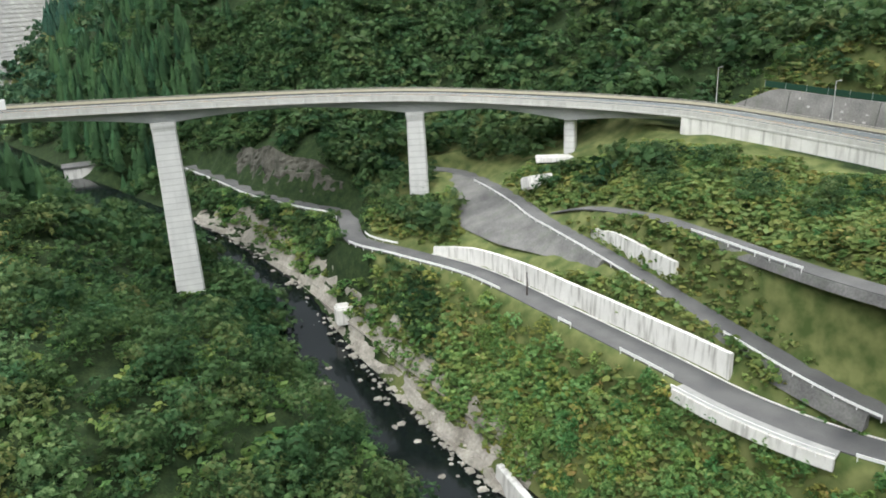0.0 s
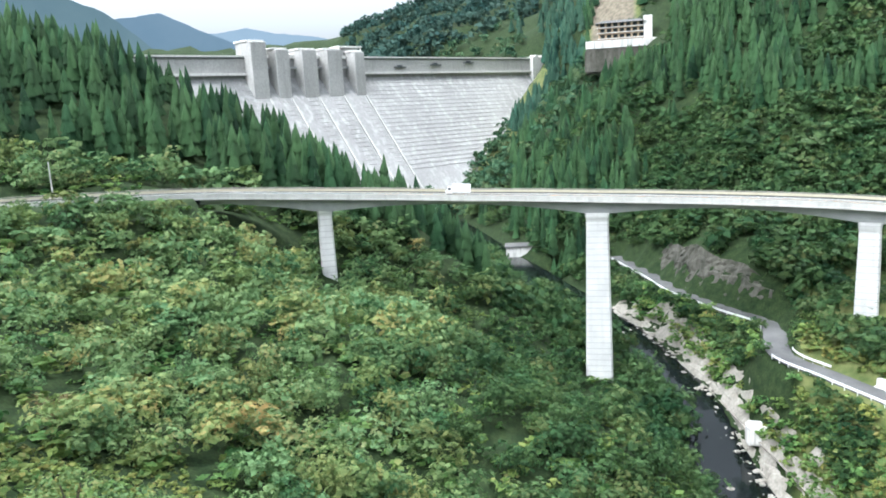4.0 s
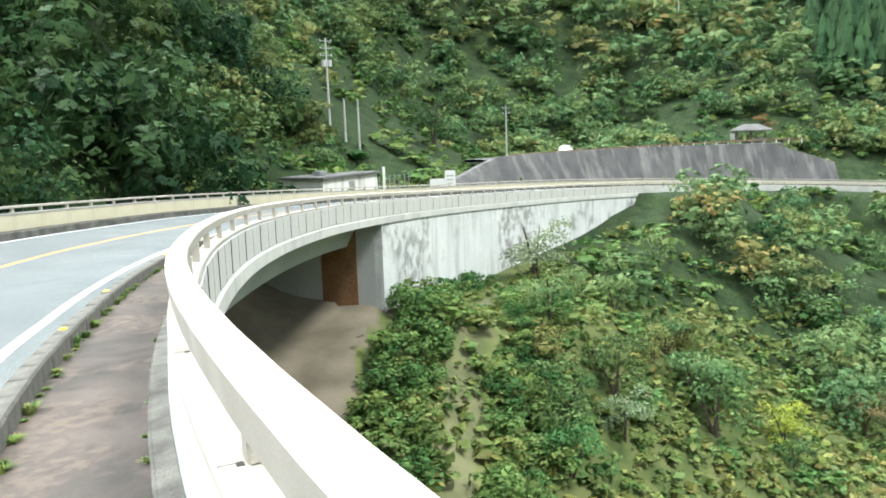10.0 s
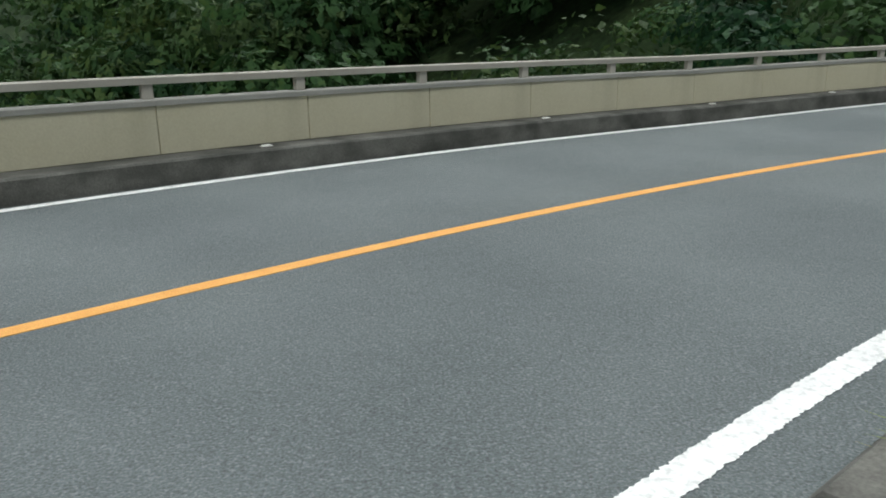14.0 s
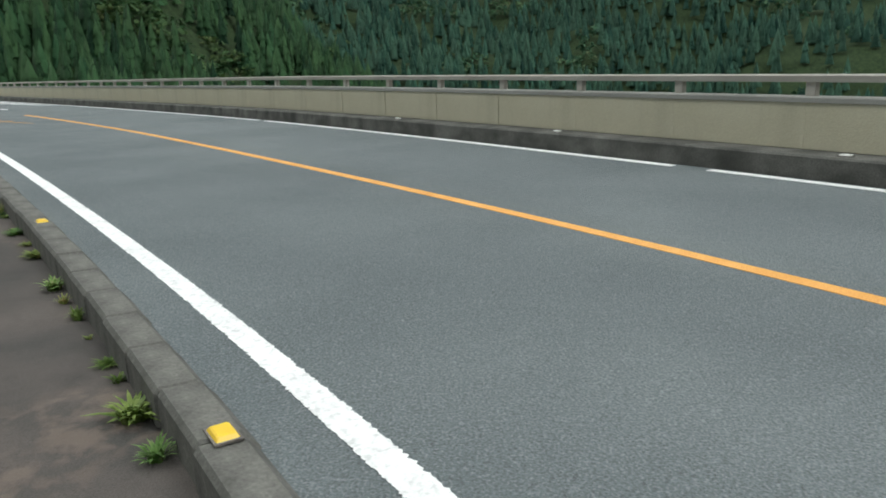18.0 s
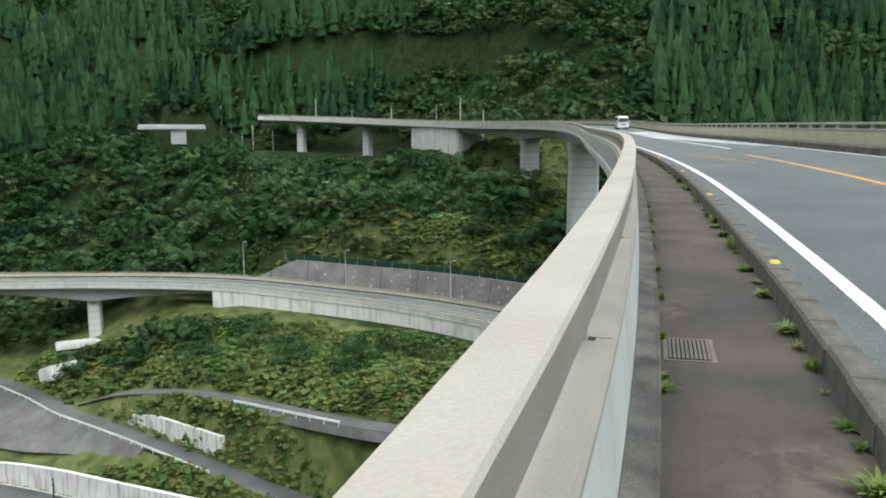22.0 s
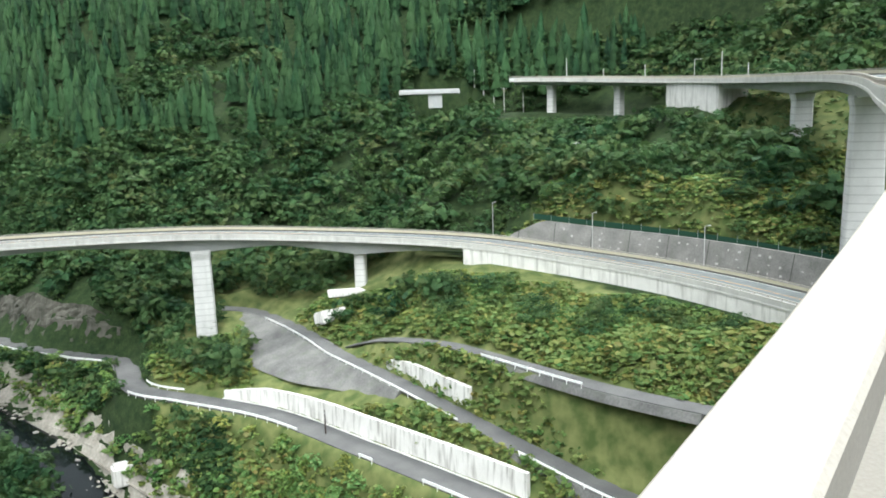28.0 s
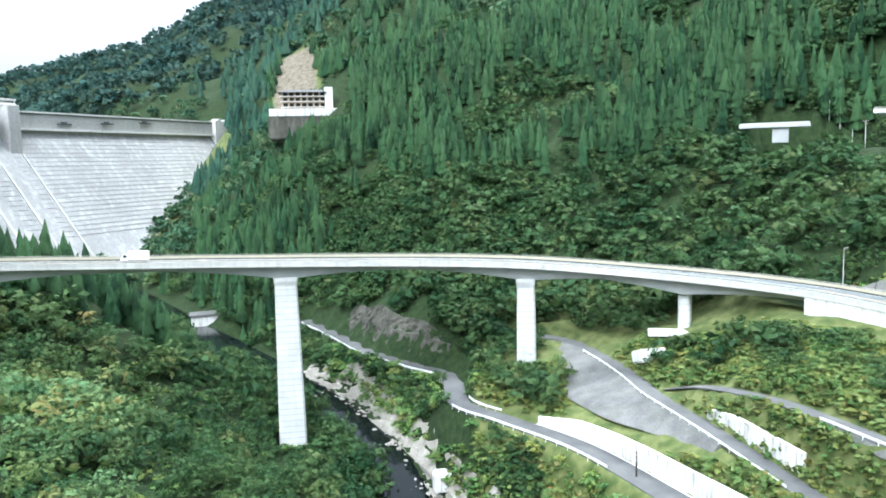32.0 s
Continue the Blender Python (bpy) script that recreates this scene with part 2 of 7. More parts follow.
CLIFF = weathered("cliff_rock", (0.045, 0.046, 0.036), (0.13, 0.125, 0.105), 0.15, 1.2, 0.9, 1.0, streak=(0.5, 0.5, 0.12), stains=0.35, stain=(0.26, 0.25, 0.22))
BANK_ROCK = weathered("pale_bank_rock", (0.22, 0.205, 0.175), (0.40, 0.375, 0.33), 0.25, 1.6, 0.9, 0.9)
WATER = shader("dark_river_water", (0.006, 0.009, 0.009), 0.08)
STEEL = shader("galvanised_steel", (0.45, 0.46, 0.47), 0.45, 0.8)
BARK = weathered("bark", (0.06, 0.045, 0.035), (0.12, 0.095, 0.075), 2, 20)
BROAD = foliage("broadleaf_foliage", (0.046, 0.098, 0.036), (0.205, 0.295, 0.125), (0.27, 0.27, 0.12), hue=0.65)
# darker copy of the broadleaf leaves; on shady bearings its colour carries the shade
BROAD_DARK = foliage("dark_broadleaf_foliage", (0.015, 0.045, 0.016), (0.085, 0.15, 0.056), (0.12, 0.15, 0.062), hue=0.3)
# leaf copy darkened so that its colour holds the shade behind the road
BROAD_SHADE = foliage("shade_toned_broadleaf_foliage", (0.012, 0.035, 0.014), (0.055, 0.108, 0.036), (0.07, 0.11, 0.03), hue=0.4)
SHRUB = foliage("shrub_foliage", (0.05, 0.115, 0.032), (0.20, 0.305, 0.095), (0.25, 0.26, 0.11), 0.65, False, 4.2, 0.3, 0.45)
BAMBOO = foliage("bamboo_foliage", (0.07, 0.15, 0.042), (0.23, 0.36, 0.125), (0.28, 0.30, 0.12), 0.6, False, 4.0, 0.0)
GRASS = foliage("rough_grass", (0.08, 0.135, 0.036), (0.225, 0.275, 0.095), (0.28, 0.26, 0.11), 0.8, False, 3.0, 0.0, 0.5)
CONIFER = foliage("cedar_foliage", (0.009, 0.030, 0.012), (0.050, 0.108, 0.043), None, 0.75, False, 4.5, 0.40, 0.1)
# far leaf copies tinted bluer: distance haze is put into their colour
HAZED_BROAD = foliage("hazed_slope_foliage", (0.024, 0.066, 0.038), (0.10, 0.175, 0.092), (0.15, 0.17, 0.09), 0.7, False, 1.6, 0.36, 0.5)
HAZED_CEDAR = foliage("hazed_cedar_foliage", (0.013, 0.042, 0.028), (0.05, 0.108, 0.072), None, 0.75, False, 1.6, 0.40, 0.1)
HAZED_WOODS = foliage("hazed_mountain_foliage", (0.028, 0.062, 0.055), (0.066, 0.118, 0.098), None, 0.8, False, 0.8, 0.3, 0.2)


def land(name):
    """Valley ground: undergrowth with the shade between plants put into its dark base, rough grass or bare soil, as the
    tint stored on it says.
    """
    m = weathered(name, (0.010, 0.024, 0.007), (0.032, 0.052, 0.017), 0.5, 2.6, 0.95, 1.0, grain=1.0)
    n, l = m.node_tree.nodes, m.node_tree.links
    att = n.new("ShaderNodeAttribute")
    att.attribute_name = "tint"
    src = n["Principled BSDF"].inputs["Base Color"].links[0].from_socket
    for lo, hi, a, b in ((0.1, 0.45, (0.06, 0.09, 0.024), (0.16, 0.175, 0.065)), (0.6, 0.95, (0.12, 0.104, 0.075), (0.215, 0.187, 0.14))):
        ns = n.new("ShaderNodeTexNoise")
        ns.inputs["Scale"].default_value, ns.inputs["Detail"].default_value = 0.35, 7
        l.new(n["Texture Coordinate"].outputs["Object"], ns.inputs["Vector"])
        rp = n.new("ShaderNodeValToRGB")
        rp.color_ramp.elements[0].position, rp.color_ramp.elements[1].position = 0.35, 0.65
        rp.color_ramp.elements[0].color, rp.color_ramp.elements[1].color = (*a, 1), (*b, 1)
        l.new(ns.outputs["Fac"], rp.inputs["Fac"])
        mr = n.new("ShaderNodeMapRange")
        mr.inputs["From Min"].default_value, mr.inputs["From Max"].default_value = lo, hi
        l.new(att.outputs["Fac"], mr.inputs["Value"])
        mx = n.new("ShaderNodeMixRGB")
        l.new(mr.outputs["Result"], mx.inputs["Fac"])
        l.new(src, mx.inputs["Color1"])
        l.new(rp.outputs["Color"], mx.inputs["Color2"])
        src = mx.outputs["Color"]
    l.new(src, n["Principled BSDF"].inputs["Base Color"])
    return m


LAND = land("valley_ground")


# ---- helpers of this scene ----
def part(name, bm, material, parent=None, label="", smooth=False):
    me = bpy.data.meshes.new(name)
    bm.to_mesh(me)
    bm.free()
    me.materials.append(material)
    if smooth:
        me.polygons.foreach_set("use_smooth", [True] * len(me.polygons))
    ob = new(name, me)
    if parent:
        ob.parent = parent
    return tagged(ob, label)


def raw(name, verts, faces, material, parent=None, label="", tint=None, normals=None):
    me = bpy.data.meshes.new(name)
    verts, faces = np.asarray(verts, np.float32), np.asarray(faces, np.int32)
    k = faces.shape[1]
    me.vertices.add(len(verts))
    me.vertices.foreach_set("co", verts.ravel())
    me.loops.add(faces.size)
    me.loops.foreach_set("vertex_index", faces.ravel())
    me.polygons.add(len(faces))
    me.polygons.foreach_set("loop_start", np.arange(len(faces), dtype=np.int32) * k)
    if tint is not None:
        me.attributes.new("tint", "FLOAT", "POINT").data.foreach_set("value", np.asarray(tint, np.float32))
    me.update(calc_edges=True)
    if normals is None:
        me.shade_flat()
    else:
        me.shade_smooth()
        me.normals_split_custom_set_from_vertices(np.asarray(normals, np.float32))
    me.materials.append(material)
    ob = new(name, me)
    if parent:
        ob.parent = parent
    return tagged(ob, label)


def empty(name, at=(0, 0, 0), **tags):
    ob = new(name)
    ob.location = at
    ob.empty_display_size = 0.2
    return tagged(ob, **tags)


def box(bm, x0, x1, y0, y1, z0, z1, m=None):
    v = [bm.verts.new((x, y, z)) for z in (z0, z1) for x, y in ((x0, y0), (x1, y0), (x1, y1), (x0, y1))]
    for f in ((3, 2, 1, 0), (4, 5, 6, 7), (0, 1, 5, 4), (1, 2, 6, 5), (2, 3, 7, 6), (3, 0, 4, 7)):
        bm.faces.new([v[i] for i in f])
    if m is not None:
        for p in v:
            p.co = m @ p.co
    return v


def polar(az, dist, z=0.0):
    a = radians(az)
    return Vector((-math.sin(a) * dist, math.cos(a) * dist, z))


# ---- the loop road: one line of stations from the upper hillside, past the camera, round the loop and down ----
K_DOWN = ((0, 12, 24, 40, 60, 120, 180, 240, 300, 360, 420, 480, 560), (49.1, 60.6, 67.8, 81.6, 112.5, 157.9, 70.0, 79.9, 174.3, 235.7, 86.9, 94.8, 136.0))
K_UP = ((0, 10, 20, 30, 40, 60, 80, 110, 140, 170, 200, 240, 320), (68.8, 610.6, 258.4, 312.1, 1134.8, -2902.0, -9320.8, 532.9, 225.2, 154.6, 135.3, 117.1, 96.6))
Z_S = (-320, -300, -280, -260, -240, -220, -200, -180, -160, -140, -120, -100, -80, -60, -40, -20, 0, 24, 40, 60, 80, 108, 138, 241, 268, 301, 335, 371, 394, 422, 440, 461, 482, 529, 560)
Z_V = (14.5, 13.6, 12.4, 11.1, 9.95, 8.95, 8.15, 7.5, 6.67, 5.68, 4.62, 3.66, 2.86, 2.21, 1.52, 0.8, 0, -1.45, -2.5, -3.75, -5.1, -6.6, -8.5, -15.6, -18.1, -20.4, -22, -23.2, -24.1, -26, -26.8, -27.6, -29.2, -30.5, -31)
DIPS = ((-60, -40, -20, 0, 12, 24, 40, 60), (0.0, 0.021, 0.041, 0.0, -0.11, 0.01, 0.079, 0.0))  # small unevenness of the deck near the footway
STEP = 0.5


def run_out(heading, sign, knots, radii, length):
    s = np.arange(0, length + STEP / 2, STEP)
    k = np.interp(s, knots, 1 / np.array(radii))
    az = heading + sign * np.degrees(np.concatenate([[0], np.cumsum((k[1:] + k[:-1]) / 2 * STEP)]))
    a = np.radians(az)
    dx, dy = -np.sin(a), np.cos(a)
    x = np.concatenate([[0], np.cumsum((dx[1:] + dx[:-1]) / 2 * STEP)])
    y = np.concatenate([[0], np.cumsum((dy[1:] + dy[:-1]) / 2 * STEP)])
    return s, x, y, az


sd, xd, yd, ad = run_out(126.0, -1, *K_DOWN, 560)
su, xu, yu, au = run_out(-54.0, 1, *K_UP, 320)
S = np.concatenate([-su[:0:-1], sd])
RX, RY = np.concatenate([xu[:0:-1], xd]), np.concatenate([yu[:0:-1], yd])
HEAD = np.concatenate([au[:0:-1] + 180, ad])  # azimuth of increasing s
zz = np.interp(S, Z_S, Z_V)
ker = np.hanning(61)
RZ = np.convolve(np.pad(zz, 30, mode="edge"), ker / ker.sum(), "valid")
RZ += np.interp(S, *DIPS)
RZ -= np.interp(0, S, RZ)
NX, NY = np.cos(np.radians(HEAD)), np.sin(np.radians(HEAD))  # to the right of increasing s: the inside of the loop


def at(s, n=0.0, z=0.0):
    """The place n metres towards the inside and z above the road line at s."""
    x, y = np.interp(s, S, RX) + n * np.interp(s, S, NX), np.interp(s, S, RY) + n * np.interp(s, S, NY)
    return Vector((float(x), float(y), float(np.interp(s, S, RZ)) + z))


def frame_at(s, n=0.0, z=0.0):
    """Local frame: x along the road, y to the outside, z up."""
    return Matrix.Translation(at(s, n, z)) @ Matrix.Rotation(radians(float(np.interp(s, S, HEAD)) + 90), 4, "Z")


def sweep(name, profile, s0, s1, material, parent=None, label="", step=1.0, smooth=False, closed=True, zfun=None):
    """A profile of (n, z) carried along the road from s0 to s1."""
    ss = np.linspace(s0, s1, max(2, int(abs(s1 - s0) / step) + 1))
    bm = bmesh.new()
    rings = []
    for s in ss:
        dz = zfun(s) if zfun else None
        rings.append([bm.verts.new(at(s, n, z if dz is None else dz(n, z))) for n, z in profile])
    k = len(profile)
    for a, b in zip(rings, rings[1:]):
        for i in range(k if closed else k - 1):
            bm.faces.new((a[i], a[(i + 1) % k], b[(i + 1) % k], b[i]))
    if closed:
        bm.faces.new(rings[0])
        bm.faces.new(rings[-1][::-1])
    bmesh.ops.recalc_face_normals(bm, faces=bm.faces)
    return part(name, bm, material, parent, label, smooth)

# ---- the land: heights along named landforms (azimuth, distance, height), joined by one smooth surface ----
RIVER = ((34, 600, -60), (31, 430, -62), (25, 285, -63), (18.5, 222, -66), (13.6, 184, -71), (11, 162, -76), (7, 136, -79.5), (3, 118, -80.5),
         (-1, 104, -81), (-10, 85, -81.5), (-25, 66, -82), (-50, 55, -83), (-80, 62, -84), (-110, 95, -85), (-125, 160, -86), (-130, 320, -88))
LOWER_ROAD = ((18.6, 284, -56), (16, 250, -55.5), (13.9, 226, -55), (10.5, 208, -55), (7.7, 196, -55), (6.9, 174, -55), (3.2, 160, -54.5), (-2.6, 145, -54.5),
              (-9.4, 125, -54.5), (-17.1, 109, -54.5), (-24, 99, -54.5), (-33, 94, -54.5), (-45, 96, -54))
UPPER_LANE = ((2, 205, -45.5), (-1.5, 198, -46), (-4.0, 183, -46.3), (-6.0, 169, -46.5), (-7.6, 157.5, -46.8), (-9.2, 150, -47), (-12.5, 137.5, -47.6), (-17.7, 121.5, -48.5), (-22.4, 111.4, -49.5), (-32.5, 99.5, -51.8), (-45, 98.5, -53.5))
BRANCH_LANE = ((-8.8, 161, -46.5), (-11.5, 152, -43), (-15.8, 139, -40.5), (-19.5, 129, -39.8), (-28.5, 109, -38.2), (-40, 98, -37))
LEFT_SLOPE = ((112, 40, -13), (113, 65, -12), (98, 74, -15), (88, 40, -18), (88, 75, -15), (72, 50, -25), (72, 90, -21), (84, 112, -14), (70, 135, -17), (56, 60, -32),
              (56, 100, -31), (58, 150, -22), (36, 72, -44), (36, 130, -36), (46, 150, -32), (40, 187, -40), (25, 125, -49), (17, 120, -53), (12, 100, -58), (12, 60, -64),
              (30, 40, -46), (0, 60, -72), (60, 30, -32), (90, 22, -19), (120, 25, -11), (19.5, 187, -69), (28, 190, -58), (30, 240, -50))
LEFT_HILL = ((94, 150, -4), (86, 172, -2.4), (75, 172, -2.4), (98, 185, 14), (86, 205, 12), (75, 205, 12), (86, 270, 58), (92, 380, 120), (105, 102, -3), (105, 140, 12), (105, 220, 60), (120, 45, 1), (120, 65, 10), (120, 120, 45), (120, 250, 120),
             (140, 24, -4), (140, 40, 3), (140, 90, 36), (140, 220, 110), (165, 26, -9), (165, 60, 6), (165, 130, 45), (165, 280, 115), (178, 30, -14), (190, 30, -15), (190, 90, 6), (190, 220, 70), (212, 40, -24), (212, 110, -6), (226, 60, -38), (226, 140, -30))
CEDAR_RIDGE = ((33, 225, -34), (38, 232, -24), (44.4, 250, -9), (50.5, 260, 7), (55, 280, 20), (61, 300, 30), (69, 320, 52), (76, 335, 75), (66, 220, 5), (58, 225, 0), (50, 215, -13),
               (40, 330, -55), (47, 360, -30), (52, 420, 5), (53, 500, 18), (58, 600, 45), (70, 600, 90), (64, 420, 40), (90, 700, 200))
RIGHT_BANK = ((-50, 140, -24), (-45, 168, -18), (-45, 205, 6), (-45, 260, 45), (-45, 420, 130), (-40, 160, -20), (-40, 185, -9), (-34.5, 164, -18), (-34.5, 184, -14), (-34.5, 212, -9), (-34.5, 275, 32), (-29, 174, -16), (-29, 208, -13), (-29, 236, -6), (-29, 300, 38),
              (-24.5, 190, -17), (-24.5, 228, -12), (-24.5, 260, -4), (-20, 198, -17), (-20, 248, 0), (-20, 285, 11), (-20, 340, 52), (-20, 460, 120), (-10, 184, -40), (-10, 225, -30), (-10, 275, 0), (-10, 350, 45),
              (-10, 500, 130), (1, 190, -49), (0, 232, -40), (-33, 130, -34.5), (-25, 146, -34), (-18, 158, -36))
TERRACE = ((0, 169, -50.6), (-6, 151, -50.3), (-12, 131, -50.2), (-18, 116, -50.2), (-21, 109, -50.4), (-8, 140, -50.2), (-14, 123, -50.2), (-12, 147, -44.5), (-16, 131, -44))
RIGHT_HILL = ((0, 285, -8), (0, 350, 30), (0, 500, 120), (8, 226, -38), (8, 285, -4), (8, 400, 60), (8, 600, 170), (17, 305, -40), (17, 365, 0), (18, 450, 12), (18.5, 515, 33), (17, 600, 64), (20, 650, 74),
              (22.3, 620, 32), (24, 650, 20), (24, 720, 24), (25, 600, -6), (25, 665, 6), (25, 720, 8), (26, 660, -8), (26, 720, -8), (27.5, 590, -36), (27.5, 650, -32), (27.5, 710, -32), (29, 640, -54), (29, 690, -54), (30, 560, -62), (9, 212, -46), (11, 224, -45.5), (13, 241, -45.5), (15.5, 268, -46), (15, 800, 165), (5, 800, 230), (-15, 800, 250), (22, 900, 130))
FAR_HILLS = ((35.4, 1250, 90), (32, 1300, 136), (27, 1300, 190), (20, 1400, 330), (67, 2500, 240), (61, 2500, 210), (53.3, 2500, 150), (44.6, 2500, 120), (36.4, 2600, 90), (45, 1000, 50), (85, 2000, 300),
             (-60, 250, 5), (-62, 350, 65), (-60, 520, 150), (-75, 300, -12), (-76, 420, 20), (-82, 520, -20), (-84, 720, 70), (-84, 950, 170), (-100, 500, -40), (-100, 800, 120), (-100, 1150, 230))
BACK_HILLS = ((-115, 600, 10), (-115, 900, 110), (-115, 1300, 250), (-135, 500, -50), (-135, 850, 40), (-140, 1500, 150), (-146, 400, -30), (-150, 900, 110), (-62, 230, -2), (-70, 230, -14), (-160, 500, 60), (180, 600, 160),
              (150, 600, 230), (120, 600, 260), (-45, 900, 280), (-60, 1500, 420), (0, 2500, 600), (-30, 2500, 600), (-90, 2500, 520), (-130, 2500, 420), (180, 2500, 600), (120, 2500, 700))


def densify(poly, gap=14.0):
    """Points along a landform line, in world metres."""
    out = []
    pts = [polar(*p) for p in poly]
    for a, b in zip(pts, pts[1:]):
        n = max(1, int((b - a).length / gap))
        out += [a.lerp(b, i / n) for i in range(n)]
    return out + [pts[-1]]


def smooth_line(poly, gap=1.5):
    """A Catmull-Rom line through a lane's points."""
    p = [polar(*q) for q in poly]
    p = [p[0] * 2 - p[1]] + p + [p[-1] * 2 - p[-2]]
    out = []
    for i in range(1, len(p) - 2):
        a, b, c, d = p[i - 1:i + 3]
        n = max(2, int((c - b).length / gap))
        for k in range(n):
            t = k / n
            out.append(0.5 * ((2 * b) + (c - a) * t + (2 * a - 5 * b + 4 * c - d) * t * t + (3 * b - a - 3 * c + d) * t ** 3))
    return out + [p[-2]]


ctrl = []
for poly in (RIVER, LOWER_ROAD, UPPER_LANE, BRANCH_LANE):
    ctrl += densify(poly)
for feature in (LEFT_SLOPE, LEFT_HILL, CEDAR_RIDGE, RIGHT_BANK, TERRACE, RIGHT_HILL, FAR_HILLS, BACK_HILLS):
    ctrl += [polar(*p) for p in feature]
for s in list(range(60, 240, 12)) + list(range(462, 560, 12)):
    for n in (2, -9):
        ctrl.append(at(s, n, -0.3))
for s, z in ((56, -3.5), (50, -4.5), (44, -6.5), (36, -9.5), (28, -12)):
    ctrl += [at(s, -1, z - 0.8), at(s, -4, z), at(s, -8, z + 0.5)]
CT = np.array(ctrl)
keep = [i for i in range(len(CT)) if i == 0 or np.hypot(*(CT[:i, :2] - CT[i, :2]).T).min() > 3.0]
CT = CT[keep]
dist = np.hypot(CT[:, None, 0] - CT[None, :, 0], CT[:, None, 1] - CT[None, :, 1])
n_ct = len(CT)
A = np.zeros((n_ct + 3, n_ct + 3))
A[:n_ct, :n_ct] = -(np.sqrt(dist ** 2 + 36.0)) + np.eye(n_ct) * 0.5
A[:n_ct, n_ct] = A[n_ct, :n_ct] = 1
A[:n_ct, n_ct + 1:] = CT[:, :2] / 1000
A[n_ct + 1:, :n_ct] = CT[:, :2].T / 1000
WGT = np.linalg.solve(A, np.concatenate([CT[:, 2], [0, 0, 0]]))

LANE_LOW, LANE_UP, LANE_BR = (np.array([tuple(v) for v in smooth_line(p)]) for p in (LOWER_ROAD, UPPER_LANE, BRANCH_LANE))
RIVER_LINE = np.array([tuple(v) for v in smooth_line(RIVER, 4)])
ROAD_LINE = np.array([tuple(at(s, -3.8)) for s in np.arange(-316, 560, 1.5)])
ROAD_S = np.arange(-316, 560, 1.5)


MASON_N = ((-13.6, -12, -9.2, -6.5, -4, 0), (3.2, 4.5, 7.5, 13.5, 16, 19))  # how far the stone slope below the lane reaches, by azimuth
MASON_Z = ((-13.6, -12, -9.2, -6.5, -4, 0), (0.8, 1.6, 3.2, 3.8, 4.0, 4.2))  # and how deep


def nearest(x, y, line):
    """Distance to a line and the index of its nearest point."""
    best, who = np.full(len(x), 1e9), np.zeros(len(x), int)
    lo, hi = line[:, :2].min(0) - 60, line[:, :2].max(0) + 60
    sel = np.nonzero((x > lo[0]) & (x < hi[0]) & (y > lo[1]) & (y < hi[1]))[0]
    for c in range(0, len(sel), 4000):
        q = sel[c:c + 4000]
        d = np.hypot(x[q, None] - line[None, :, 0], y[q, None] - line[None, :, 1])
        k = d.argmin(1)
        best[q], who[q] = d[np.arange(len(q)), k], k
    return best, who


def rough(x, y, size, seed):
    """Rolling value noise for the lie of the land."""
    out = np.zeros(len(x))
    rng = np.random.RandomState(seed)
    for o in range(4):
        f, ph = 2 ** o / size, rng.uniform(0, 6.28, 6)
        w = 0.5 ** o
        out += w * (np.sin(6.28 * f * x + ph[0] + 1.7 * np.sin(2.1 * f * y + ph[1])) * np.sin(6.28 * f * y * 0.9 + ph[2] + 1.3 * np.sin(2.7 * f * x + ph[3])))
    return out


